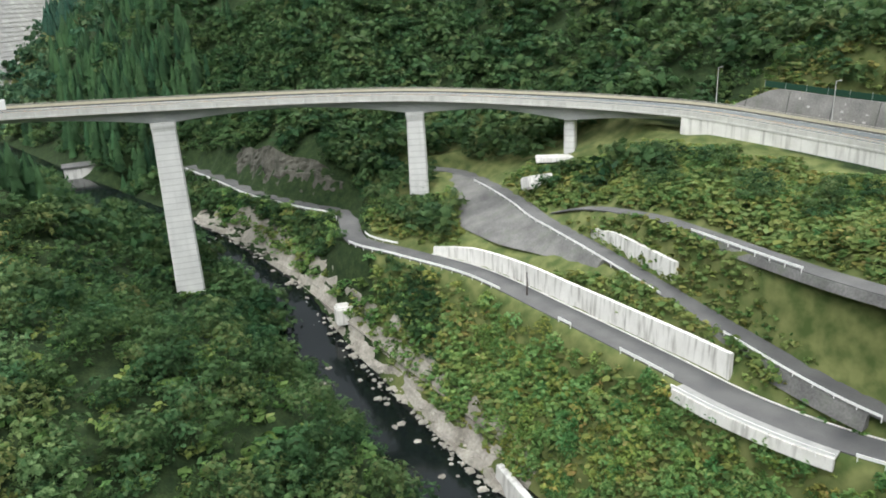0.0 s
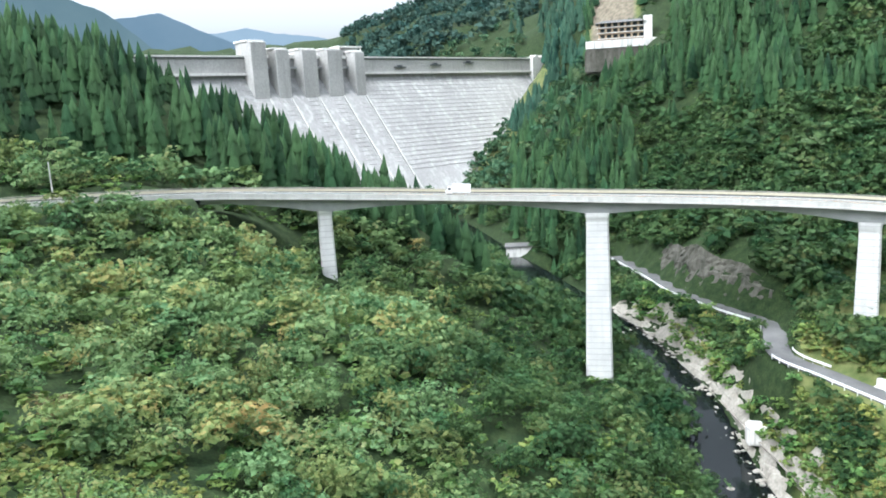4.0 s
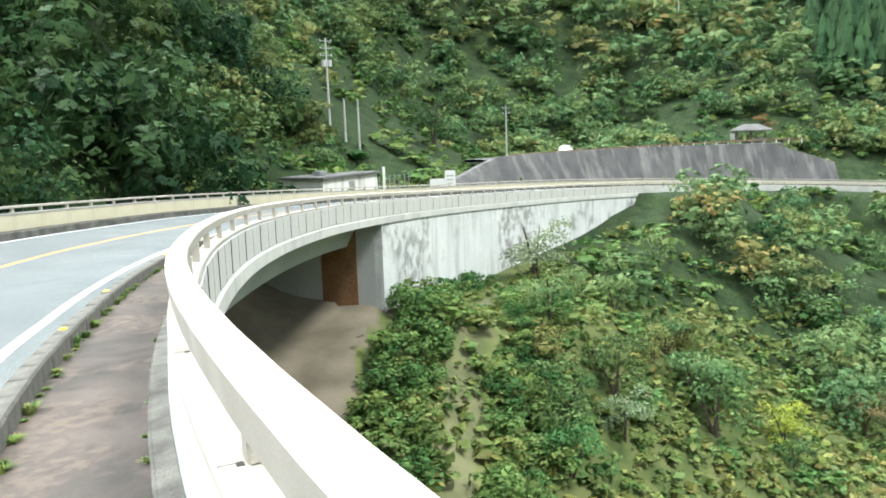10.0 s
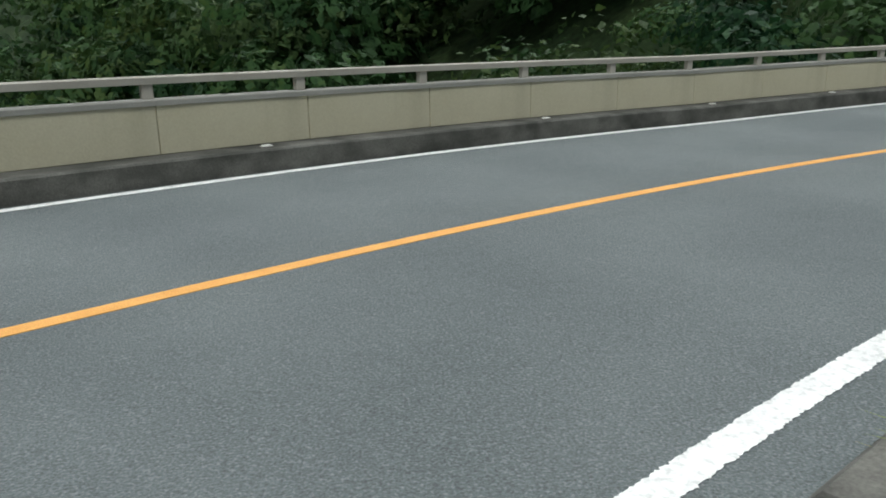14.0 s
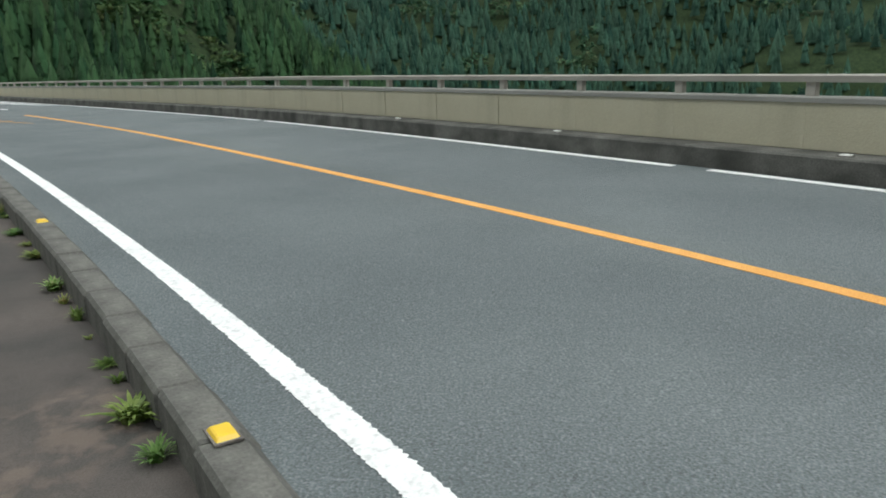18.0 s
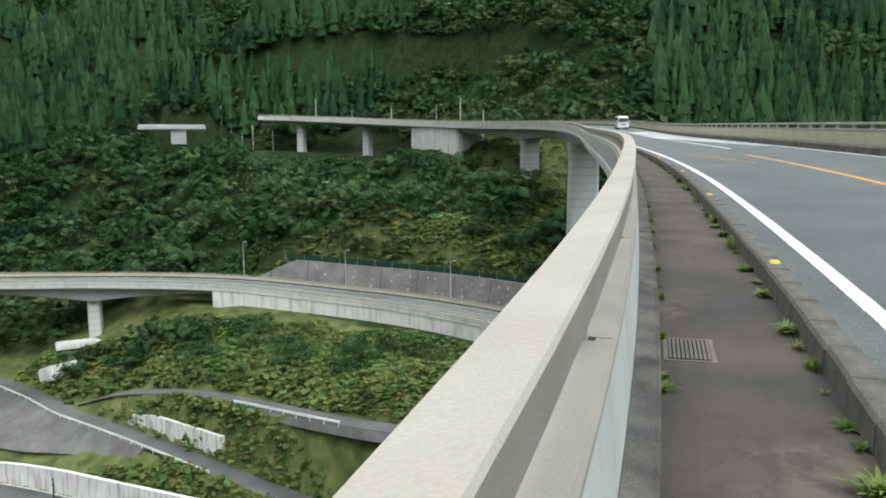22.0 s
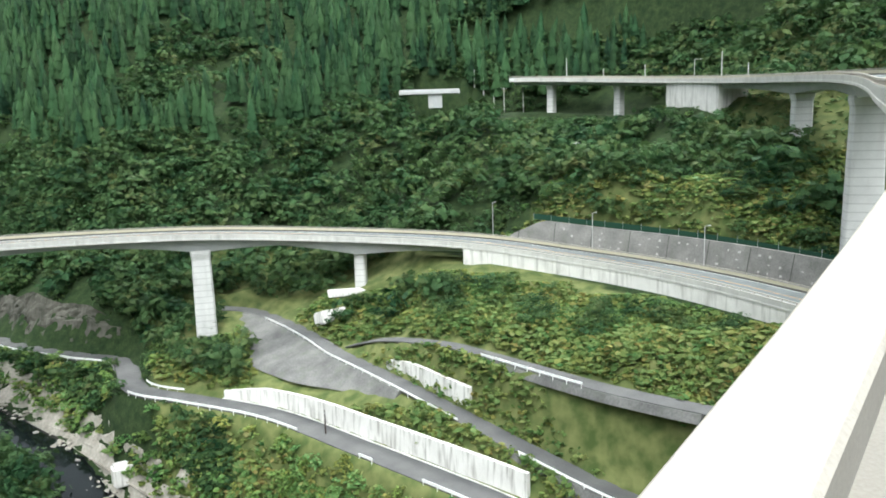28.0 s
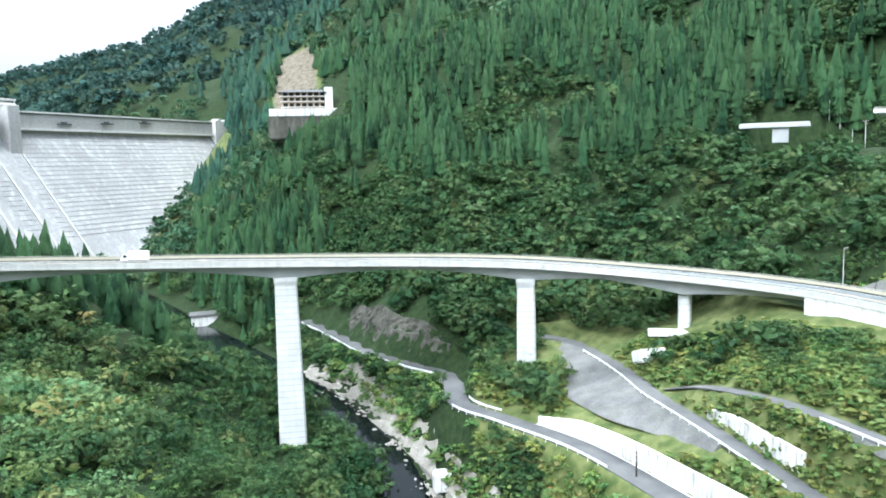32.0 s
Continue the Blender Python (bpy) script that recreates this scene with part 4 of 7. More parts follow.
def lifts(name, a, b, lift, fine=25):
    """Pier concrete, cast in lifts: fine level joints at a fixed height."""
    m = weathered(name, a, b, 0.25, fine, streak=(0.8, 0.8, 0.05), stains=0.3, stain=(0.3, 0.3, 0.29))
    n, l = m.node_tree.nodes, m.node_tree.links
    w = n.new("ShaderNodeTexWave")
    w.bands_direction = "Z"
    w.inputs["Scale"].default_value = 0.314 / lift
    l.new(n["Texture Coordinate"].outputs["Object"], w.inputs["Vector"])
    r = n.new("ShaderNodeValToRGB")
    r.color_ramp.elements[0].position, r.color_ramp.elements[1].position = 0.0, 0.08
    r.color_ramp.elements[0].color = (0.75, 0.75, 0.75, 1)
    l.new(w.outputs["Fac"], r.inputs["Fac"])
    mu = n.new("ShaderNodeMixRGB")
    mu.blend_type, mu.inputs["Fac"].default_value = "MULTIPLY", 1.0
    src = n["Principled BSDF"].inputs["Base Color"].links[0].from_socket
    l.new(src, mu.inputs["Color1"])
    l.new(r.outputs["Color"], mu.inputs["Color2"])
    l.new(mu.outputs["Color"], n["Principled BSDF"].inputs["Base Color"])
    return m


PIER_CONCRETE = lifts("pier_concrete", (0.54, 0.54, 0.53), (0.66, 0.66, 0.64), 1.5)
upper = bridge("loop_bridge", -227, 49, OURS_P, 3.4, 2.2, 30, "long curved concrete road bridge high over the valley")
lower = bridge("valley_bridge", 239, 458, LOWER_P, 4.2, 1.9, 32, "curved pale concrete road bridge on tall tapered piers")
hill = bridge("hillside_bridge", -315, -251, (-275, -302), 1.9, 1.7, 20, "short road bridge along the wooded hillside")
for s, foot, w, t, k, top in ((268, -46, 5.0, 3.4, 0.012, 3.4), (335, -80, 6.6, 5.4, 0.016, 4.0), (394, -58, 6.2, 4.3, 0.014, 4.0), (431, -48, 3.2, 2.6, 0.006, 2.7)):
    pier(lower, s, foot, w, t, k, top)
for s, foot, w, t, k, top in ((-193, -12, 4.2, 2.6, 0.006, 3.2), (-149, -40, 5.4, 3.4, 0.010, 3.2), (-84, -80, 5.0, 3.4, 0.010, 3.2), (24, -34, 2.6, 2.6, 0.006, 2.9)):
    pier(upper, s, foot, w, t, k, top, {24: -1.9, -149: -3.4}.get(s, -4.0))
for s in (-275, -302):
    pier(hill, s, -10, 3.0, 2.4, 0.006, 1.8)


def slab_along(name, s0, s1, n0, n1, top, foot, mat, label, step=2.0, lean=0.0):
    """A wall along the road; its top and foot are heights over the road line that run from one end to the other, as lists of (share, height)."""
    def zf2(s):
        f = (s - s0) / (s1 - s0)
        return lambda n, z: float(np.interp(f, *zip(*top))) if z > 0.5 else float(np.interp(f, *zip(*foot)))
    ob = sweep(name, [(n0, 0), (n0 - lean, 1), (n1, 1), (n1, 0)], s0, s1, mat, None, "", step, False, True, zf2)
    return tagged(ob, label, "retaining wall", kind="structure")


slab_along("wall_abutment", 49, 112, 1.14, 0.0, ((0, -0.36), (1, -0.36)), ((0, -15), (0.55, -9.5), (1, -3.0)), STAINED_WALL, "pale concrete wing wall with dark run-off stains under the loop road")
slab_along("wall_lower_road", 458, 556, 1.14, 0.0, ((0, -0.36), (1, -0.36)), ((0, -5), (1, -5)), WHITE_WALL, "pale concrete retaining wall below the lower road")
slab_along("wall_bank", 463, 556, -9.3, -11.4, ((0, 0.2), (0.1, 5.6), (0.25, 5.6), (1, 6.5)), ((0, -1.0), (1, -1.0)), BLOCK_WALL, "weathered grey block-faced retaining wall above the lower road", lean=1.4)
slab_along("wall_platform", 88, 177, -10.2, -13.6, ((0, 0.6), (0.14, 4.4), (0.45, 6.0), (0.86, 7.9), (1.0, 4.6)), ((0, -1.2), (1, -1.2)), GREY_WALL, "dark streaked sloping retaining wall below the car park", lean=2.6)
BANK_JOINT = weathered("wall_joint_seal", (0.06, 0.06, 0.055), (0.11, 0.11, 0.10), 1, 20)
WEEP = weathered("pale_weep_stain", (0.34, 0.33, 0.31), (0.46, 0.45, 0.42), 2, 30)
bank_wall = bpy.data.objects["wall_bank"]
rb = random.Random(31)
for i in range(11):
    s = 467 + 8.4 * i
    high_w = float(np.interp((s - 463) / 93, (0, 0.1, 0.25, 1), (0.2, 5.6, 5.6, 6.5)))
    q = [at(s + dx, -9.3 - 1.4 * u + 0.03, high_w * u) for dx, u in ((-0.09, 0.0), (0.09, 0.0), (0.09, 0.98), (-0.09, 0.98))]
    raw("joint", [tuple(p) for p in q] + [tuple(p - Vector((0, 0, 0.05))) for p in q], [(0, 1, 2, 3), (4, 7, 6, 5), (0, 4, 5, 1), (1, 5, 6, 2), (2, 6, 7, 3), (3, 7, 4, 0)], BANK_JOINT, bank_wall)
    for row in (0.3, 0.55, 0.8):
        for k in range(3):
            if i == 0 or rb.random() < 0.35:
                continue
            c, w, hh = s + 2.1 * (k + 1) + rb.uniform(-0.3, 0.3), rb.uniform(0.12, 0.35), rb.uniform(0.10, 0.28)
            q = [at(c + dx, -9.3 - 1.4 * (row + du) + 0.02, high_w * (row + du)) for dx, du in ((-w, -hh / 5), (w, -hh / 5), (w * 0.8, hh / 12), (-w * 0.8, hh / 12))]
            raw("weep_mark", [tuple(p) for p in q] + [tuple(p - Vector((0, 0, 0.04))) for p in q], [(0, 1, 2, 3), (4, 7, 6, 5), (0, 4, 5, 1), (1, 5, 6, 2), (2, 6, 7, 3), (3, 7, 4, 0)], WEEP, bank_wall)
bm = bmesh.new()
box(bm, -0.6, 0.6, -4.6, 4.9, -15, -0.9, frame_at(49.6, -4.0))
ab = part("abutment", bm, DECK_GREY)
tagged(ab, "grey concrete abutment face with a rust-brown panel under the loop bridge", "abutment", kind="structure")
bm = bmesh.new()
box(bm, -0.68, -0.6, -3.4, -1.0, -8, -1.2, frame_at(49.6, -4.0))
part("panel", bm, RUST_SOIL, ab, "rust-brown panel")
bm = bmesh.new()
box(bm, -12.0, 12.0, -4.7, 5.0, -14, -0.4, frame_at(-239, -4.0))
tagged(part("abutment", bm, WHITE_WALL), "pale concrete abutment block between two bridges", "abutment", kind="structure")
# ---- the valley floor: lanes, walls, river works ----
def lane_pick(line, az0, az1):
    """The stretch of a lane between two azimuths seen from the footway."""
    a = np.degrees(np.arctan2(-line[:, 0], line[:, 1]))
    return line[(a <= max(az0, az1)) & (a >= min(az0, az1))]


def offset(line, n):
    d = np.gradient(line[:, :2], axis=0)
    d /= np.linalg.norm(d, axis=1)[:, None]
    out = line.copy()
    out[:, 0] += d[:, 1] * n
    out[:, 1] -= d[:, 0] * n
    return out


def lane_wall(name, line, n_top, n_bot, top, bot, back, mat, label, category="retaining wall"):
    """A leaning wall beside a lane: its face runs from n_bot at the foot to n_top at the head; top and bot are heights by share of the way."""
    m = len(line)
    f = np.linspace(0, 1, m)
    zt, zb = np.interp(f, *zip(*top)), np.interp(f, *zip(*bot))
    a, b, c, d = offset(line, n_bot), offset(line, n_top), offset(line, n_top + back), offset(line, n_top + back)
    a[:, 2], b[:, 2], c[:, 2], d[:, 2] = line[:, 2] + zb, line[:, 2] + zt, line[:, 2] + zt, line[:, 2] + zb
    v = np.vstack([a, b, c, d])
    q = []
    for i in range(m - 1):
        for k in range(4):
            k2 = (k + 1) % 4
            q.append((k * m + i, k * m + i + 1, k2 * m + i + 1, k2 * m + i))
    q += [(0, m, 2 * m, 3 * m), (m - 1, 4 * m - 1, 3 * m - 1, 2 * m - 1)]
    ob = raw(name, v, q, mat)
    bm = bmesh.new()
    bm.from_mesh(ob.data)
    bmesh.ops.recalc_face_normals(bm, faces=bm.faces)
    bm.to_mesh(ob.data)
    bm.free()
    return tagged(ob, label, category, kind="structure")


lane_wall("wall_terrace", lane_pick(LANE_LOW, 1.8, -21.6), -3.3, -3.2, ((0, 1.6), (0.15, 3.4), (0.4, 4.1), (1, 4.3)), ((0, -0.5), (1, -0.5)), -0.7, RUNOFF_WALL, "tall white concrete retaining wall with dark drip stains")
lane_wall("wall_lane", lane_pick(LANE_UP, -10.6, -17.0), -2.6, -2.5, ((0, 2.0), (0.3, 3.4), (1, 4.0)), ((0, -0.5), (1, -0.5)), -0.8, RUNOFF_WALL, "white concrete retaining wall with drip stains above the lane")
stone_line = lane_pick(LANE_UP, -1.2, -13.5)
stone_az = np.degrees(np.arctan2(-stone_line[:, 0], stone_line[:, 1]))
stone_f = np.linspace(0, 1, len(stone_line))
lane_wall("wall_masonry", stone_line, 2.5, np.interp(stone_az, *MASON_N), ((0, 0.05), (1, 0.05)), [(float(q), -float(np.interp(a, *MASON_Z)) - 0.3) for q, a in zip(stone_f, stone_az)], -0.8, MASONRY, "broad sloping grey stone block wall below the lane")
lane_wall("wall_masonry_low", lane_pick(LANE_UP, -21.5, -33), 2.5, 3.4, ((0, 0.05), (1, 0.05)), ((0, -2.2), (1, -2.0)), -0.8, MASONRY, "sloping grey block wall below the lane")
lane_wall("wall_masonry_branch", lane_pick(LANE_BR, -20, -36), 1.9, 2.5, ((0, -0.1), (1, -0.1)), ((0, -1.3), (1, -1.3)), -0.5, MASONRY, "low grey block wall on the grassy slope")
lane_wall("wall_pullout", lane_pick(LANE_LOW, -19.5, -31), 5.0, 5.2, ((0, 0.06), (1, 0.06)), ((0, -1.6), (1, -1.6)), -0.6, WHITE_WALL, "pale concrete wall holding up the roadside pull-out")
pull = lane_pick(LANE_LOW, -19.5, -31)
tagged(ribbon("pavement", pull, 2.5, 5.0, 0.03, PULLOUT, thick=0.3), "pale grey concrete pull-out beside the valley road", "pavement", kind="structure")


def guard_rail(line, n, label, high=0.75, gap=2.0, face=0.32):
    """A white guard rail: a ribbed beam on short posts, following a lane."""
    p = offset(line, n)
    g = empty("guard_rail", Vector(p[0]), label=label, category="guard rail")
    inv = Matrix.Translation(-g.location)
    m = len(p)
    prof = ((0.0, high), (0.05, high - 0.03), (0.05, high - 0.11), (0.01, high - face / 2), (0.05, high - face + 0.11), (0.05, high - face + 0.03), (0.0, high - face), (-0.03, high - face), (-0.03, high))
    rows = []
    for dn, dz in prof:
        q = offset(line, n + dn)
        q[:, 2] = line[:, 2] + dz
        rows.append(q)
    k = len(prof)
    v = np.vstack(rows)
    f = [(a * m + i, a * m + i + 1, ((a + 1) % k) * m + i + 1, ((a + 1) % k) * m + i) for a in range(k) for i in range(m - 1)]
    beam = raw("beam", v, f, WHITE_STEEL)
    beam.parent, beam.matrix_parent_inverse = g, inv
    run = np.concatenate([[0], np.cumsum(np.linalg.norm(np.diff(p, axis=0), axis=1))])
    for s in np.arange(0.2, run[-1], gap):
        q = [float(np.interp(s, run, p[:, i])) for i in range(3)]
        po = new("post", GUARD_POST)
        po.parent, po.matrix_parent_inverse, po.location = g, inv, (q[0], q[1], q[2] - 0.3)
    return g


WHITE_STEEL = shader("white_painted_steel", (0.80, 0.80, 0.79), 0.4)
bm = bmesh.new()
bmesh.ops.create_cone(bm, cap_ends=True, segments=8, radius1=0.07, radius2=0.07, depth=1.0, matrix=Matrix.Translation((0, 0, 0.5)))
GUARD_POST = shared("post", bm, WHITE_STEEL)
guard_rail(lane_pick(LANE_LOW, 18.3, 7.4), 2.9, "white guard rail beside the valley road above the river", 0.9, 3.0, 0.5)
guard_rail(lane_pick(LANE_LOW, 6.9, -5.5), 2.9, "white guard rail along the bend of the valley road", 0.9, 3.0, 0.5)
guard_rail(lane_pick(LANE_LOW, -9.5, -11.5), 2.9, "short white guard rail half hidden by bamboo", 0.9, 3.0, 0.5)
guard_rail(lane_pick(LANE_LOW, -14.5, -19.2), 2.9, "white guard rail ahead of the pull-out", 0.9, 3.0, 0.5)
guard_rail(pull, 5.1, "white guard rail round the pull-out", 0.9, 3.0, 0.5)
guard_rail(lane_pick(LANE_LOW, -31.2, -44), 3.4, "white guard rail along the valley road", 0.9, 3.0, 0.5)
guard_rail(lane_pick(LANE_LOW, 7.2, 4.2), -2.9, "white guard rail on the inside of the bend", 0.9, 3.0, 0.5)
guard_rail(lane_pick(LANE_UP, -3.0, -17.9), 2.3, "white guard rail along the terrace lane", 0.8, 3.0, 0.4)
guard_rail(lane_pick(LANE_UP, -22.2, -34), 2.3, "white guard rail along the lower end of the terrace lane", 0.8, 3.0, 0.4)
guard_rail(lane_pick(LANE_BR, -19.3, -27.6), 1.9, "white guard rail along the branch lane", 0.8, 3.0, 0.4)
tagged(ribbon("kerb", lane_pick(LANE_LOW, 2, -45), -2.9, -2.6, 0.16, WHITE_WALL, thick=0.3), "pale concrete kerb of the valley road", "kerb", kind="structure")


def ground_at(az, dist, dz=0.0):
    p = polar(az, dist)
    p.z = float(ground_z(np.array([p.x]), np.array([p.y]))[0]) + dz
    return p


def sight(az, el, r0=25.0, r1=900.0):
    """The spot where the line of sight from the footway at this azimuth and elevation meets the land."""
    r = np.arange(r0, r1, 0.5)
    a = radians(az)
    x, y = -math.sin(a) * r, math.cos(a) * r
    hit = np.nonzero(ground_z(x, y) > 1.65 + r * math.tan(radians(el)))[0]
    i = hit[0] if len(hit) else len(r) - 1
    return Vector((float(x[i]), float(y[i]), float(ground_z(x[i:i + 1], y[i:i + 1])[0])))


# block on the river bank, footings and slabs
def chunk(name, at_, size, mat, label, category, yaw=0.0, lean=0.0, seed=0, rounding=0.12):
    bm = bmesh.new()
    box(bm, -size[0] / 2, size[0] / 2, -size[1] / 2, size[1] / 2, -size[2] * 0.35, size[2] * 0.65)
    bmesh.ops.bevel(bm, geom=bm.edges[:], offset=min(size) * rounding, segments=2, affect="EDGES")
    rng = random.Random(seed)
    for v in bm.verts:
        v.co += Vector((rng.uniform(-1, 1), rng.uniform(-1, 1), rng.uniform(-1, 1))) * min(size) * 0.02
    bmesh.ops.transform(bm, matrix=Matrix.Translation(at_) @ pose(0, 0, 0, lean, 0, yaw), verts=bm.verts)
    return tagged(part(name, bm, mat), label, category)


chunk("concrete_block", sight(8.4, -24.2) + Vector((0, 0, 1)), (4.6, 4.0, 4.6), WHITE_WALL, "white concrete block standing on the stony river bank", "block", 15)
chunk("concrete_footing", sight(-7.4, -14.6), (6.5, 5.0, 3.0), WHITE_WALL, "pale sloping concrete footing on the grassy bank", "footing", 20, -18)
chunk("concrete_slab", sight(-9.0, -12.8), (11, 4, 1.2), WHITE_WALL, "pale concrete slab round the foot of the slim pier", "slab", -5)
chunk("boulder", sight(1.6, -13.6), (3, 2.6, 2.2), ROCK, "pale boulder at the top of the stone slope", "boulder", 40, 8, 3, 0.3)

# weir and pool under the bridge
wp = polar(-5.2, 107, -79.5)
bm = bmesh.new()
box(bm, -1.2, 1.2, -9, 6, -4, 2.4)
for v in bm.verts:
    if v.co.z > 0:
        v.co.x *= 0.55
bmesh.ops.bevel(bm, geom=bm.edges[:], offset=0.12, segments=1, affect="EDGES")
bmesh.ops.transform(bm, matrix=Matrix.Translation(wp) @ pose(0, 0, 0, 0, 0, 22), verts=bm.verts)
weir = empty("weir", wp, label="pale concrete weir wall beside a dark settling pool", category="weir")
w = part("wall", bm, WHITE_WALL, weir)
w.matrix_parent_inverse = Matrix.Translation(-wp)
bm = bmesh.new()
box(bm, 1.2, 13, 5.2, 5.9, -4, 2.2)
bmesh.ops.transform(bm, matrix=Matrix.Translation(wp) @ pose(0, 0, 0, 0, 0, 22), verts=bm.verts)
w = part("wall", bm, WHITE_WALL, weir)
w.matrix_parent_inverse = Matrix.Translation(-wp)
bm = bmesh.new()
box(bm, 1.0, 13, -9, 5.3, -4, 1.2)
bmesh.ops.transform(bm, matrix=Matrix.Translation(wp) @ pose(0, 0, 0, 0, 0, 22), verts=bm.verts)
w = part("pool", bm, WATER, weir, "dark still water")
w.matrix_parent_inverse = Matrix.Translation(-wp)
bm = bmesh.new()
box(bm, 12.8, 16, -9, 6.5, -4, 1.6)
bmesh.ops.transform(bm, matrix=Matrix.Translation(wp) @ pose(0, 0, 0, 0, 0, 22), verts=bm.verts)
w = part("bank", bm, RUST_SOIL, weir, "rusty brown earth edge")
w.matrix_parent_inverse = Matrix.Translation(-wp)


def stones(name, spots, rmin, rmax, mat, label, seed, sink=0.25):
    """Angular stones, each a squashed, jittered octahedron-like lump, in one mesh."""
    rng = np.random.RandomState(seed)
    base = np.array([(1, 0, 0), (-1, 0, 0), (0, 1, 0), (0, -1, 0), (0, 0, 1), (0, 0, -1), (.7, .7, .5), (-.7, .7, .5), (-.7, -.7, .5), (.7, -.7, .5)], float)
    tri = np.array([(4, 6, 7), (4, 7, 8), (4, 8, 9), (4, 9, 6), (0, 2, 6), (2, 7, 6), (2, 1, 7), (1, 8, 7), (1, 3, 8), (3, 9, 8), (3, 0, 9), (0, 6, 9), (5, 2, 0), (5, 1, 2), (5, 3, 1), (5, 0, 3)])
    V, F = [], []
    for k, (x, y, z) in enumerate(spots):
        r = rmin + (rmax - rmin) * rng.rand() ** 2.5
        b = base * rng.uniform(0.75, 1.2, base.shape) * r * np.array([1, rng.uniform(0.6, 1), rng.uniform(0.5, 0.8)])
        a = rng.uniform(0, 6.28)
        c, s = math.cos(a), math.sin(a)
        V.append(np.c_[b[:, 0] * c - b[:, 1] * s + x, b[:, 0] * s + b[:, 1] * c + y, b[:, 2] + z + r * sink])
        F.append(tri + 10 * k)
    return tagged(raw(name, np.vstack(V), np.vstack(F), mat), label, "stones", kind="stuff")


rng = np.random.RandomState(8)
sp = []
near_river = RIVER_LINE[np.hypot(RIVER_LINE[:, 0], RIVER_LINE[:, 1]) < 245]
near_river = near_river[(np.degrees(np.arctan2(-near_river[:, 0], near_river[:, 1])) > -30)]
for side_n, cnt, spread in ((-10.5, 900, 1.6), (-7.5, 620, 1.3), (8.2, 160, 0.8), (-1, 60, 4.0)):
    for _ in range(cnt):
        i = rng.randint(2, len(near_river) - 2)
        q = offset(near_river[i - 2:i + 3], side_n + rng.normal() * spread)[2]
        q[:2] += rng.uniform(-2.2, 2.2, 2)
        sp.append(q)
sp = np.array(sp)
zg = ground_z(sp[:, 0], sp[:, 1])
flat = zg < np.interp(np.hypot(sp[:, 0], sp[:, 1]), (60, 100, 136, 162, 184, 222), (-82.3, -81.2, -79.7, -76.2, -71.2, -66.2)) + 1.6
sp, zg = sp[flat], zg[flat]
sp[:, 2] = np.maximum(zg, np.interp(np.hypot(sp[:, 0], sp[:, 1]), (60, 100, 136, 162, 184, 222), (-82.3, -81.2, -79.7, -76.2, -71.2, -66.2)) - 0.3)
stones("river_stones", sp, 0.22, 1.0, BANK_ROCK, "pale grey stones and shingle along the river", 9)


# bare rock: a cliff above the valley road and outcrops by the river
def outcrop(name, line, n0, n1, h, lean, mat, label, seed, steps=9):
    m = len(line)
    rngo = np.random.RandomState(seed)
    V = []
    for j in range(steps):
        u = j / (steps - 1)
        p = offset(line, n0 + (n1 - n0) * u ** lean)
        gz_ = ground_z(p[:, 0], p[:, 1])
        env = np.sin(np.linspace(0.1, 3.04, m)) ** 0.28 * (1 + 0.06 * np.sin(np.linspace(0, 17, m)))
        p[:, 2] = np.maximum(line[:, 2] - 1 + h * u * env, gz_ - 0.8 + u * 0.3 * env) if h > 10 else gz_ + (rngo.rand(m) * 1.9 - 0.5) * env
        p[:, 2] = np.minimum(p[:, 2], line[:, 2] + 13.0 * env)
        p += rngo.normal(size=p.shape) * np.array([0.22, 0.22, 0.12])
        V.append(p)
    f = [(j * m + i, j * m + i + 1, (j + 1) * m + i + 1, (j + 1) * m + i) for j in range(steps - 1) for i in range(m - 1)]
    return tagged(raw(name, np.vstack(V), f, mat), label, "rock", kind="structure")


outcrop("rock_cliff", lane_pick(LANE_LOW, 16.6, 8.6), -3.2, -7.0, 13.5, 0.8, CLIFF, "dark weathered rock cliff above the valley road", 4, 14)
bank = near_river[(np.hypot(near_river[:, 0], near_river[:, 1]) > 100) & (np.hypot(near_river[:, 0], near_river[:, 1]) < 186)]
outcrop("rock_bank", bank, -6.5, -12.5, 4.5, 0.9, BANK_ROCK, "pale fractured rock shelf on the river bank", 5, 9)
bank2 = RIVER_LINE[(np.hypot(RIVER_LINE[:, 0], RIVER_LINE[:, 1]) > 180) & (np.hypot(RIVER_LINE[:, 0], RIVER_LINE[:, 1]) < 240)]
outcrop("rock_bank", bank2, -7.0, -13, 8, 1.0, BANK_ROCK, "brown-grey rock slope at the bend of the river", 6, 7)
# ---- the dam ----
DA, DB = polar(50, 513, 0), polar(23.6, 738, 0)
dam_dir = (DB - DA).normalized()
dam_n = Vector((dam_dir.y, -dam_dir.x, 0))  # downstream
CREST = 41.7
DAM = empty("dam", DA, label="huge pale grey concrete gravity dam with streaked face and gate piers", category="dam")
DM = Matrix(((dam_dir.x, dam_n.x, 0, DA.x), (dam_dir.y, dam_n.y, 0, DA.y), (0, 0, 1, 0), (0, 0, 0, 1)))
dinv = Matrix.Translation(-DA)
L = (DB - DA).length


def dam_part(name, bm, mat=DAM_CONCRETE, label="", parent=None):
    bmesh.ops.recalc_face_normals(bm, faces=bm.faces)
    ob = part(name, bm, mat, parent or DAM, label)
    ob.matrix_parent_inverse = dinv
    return ob


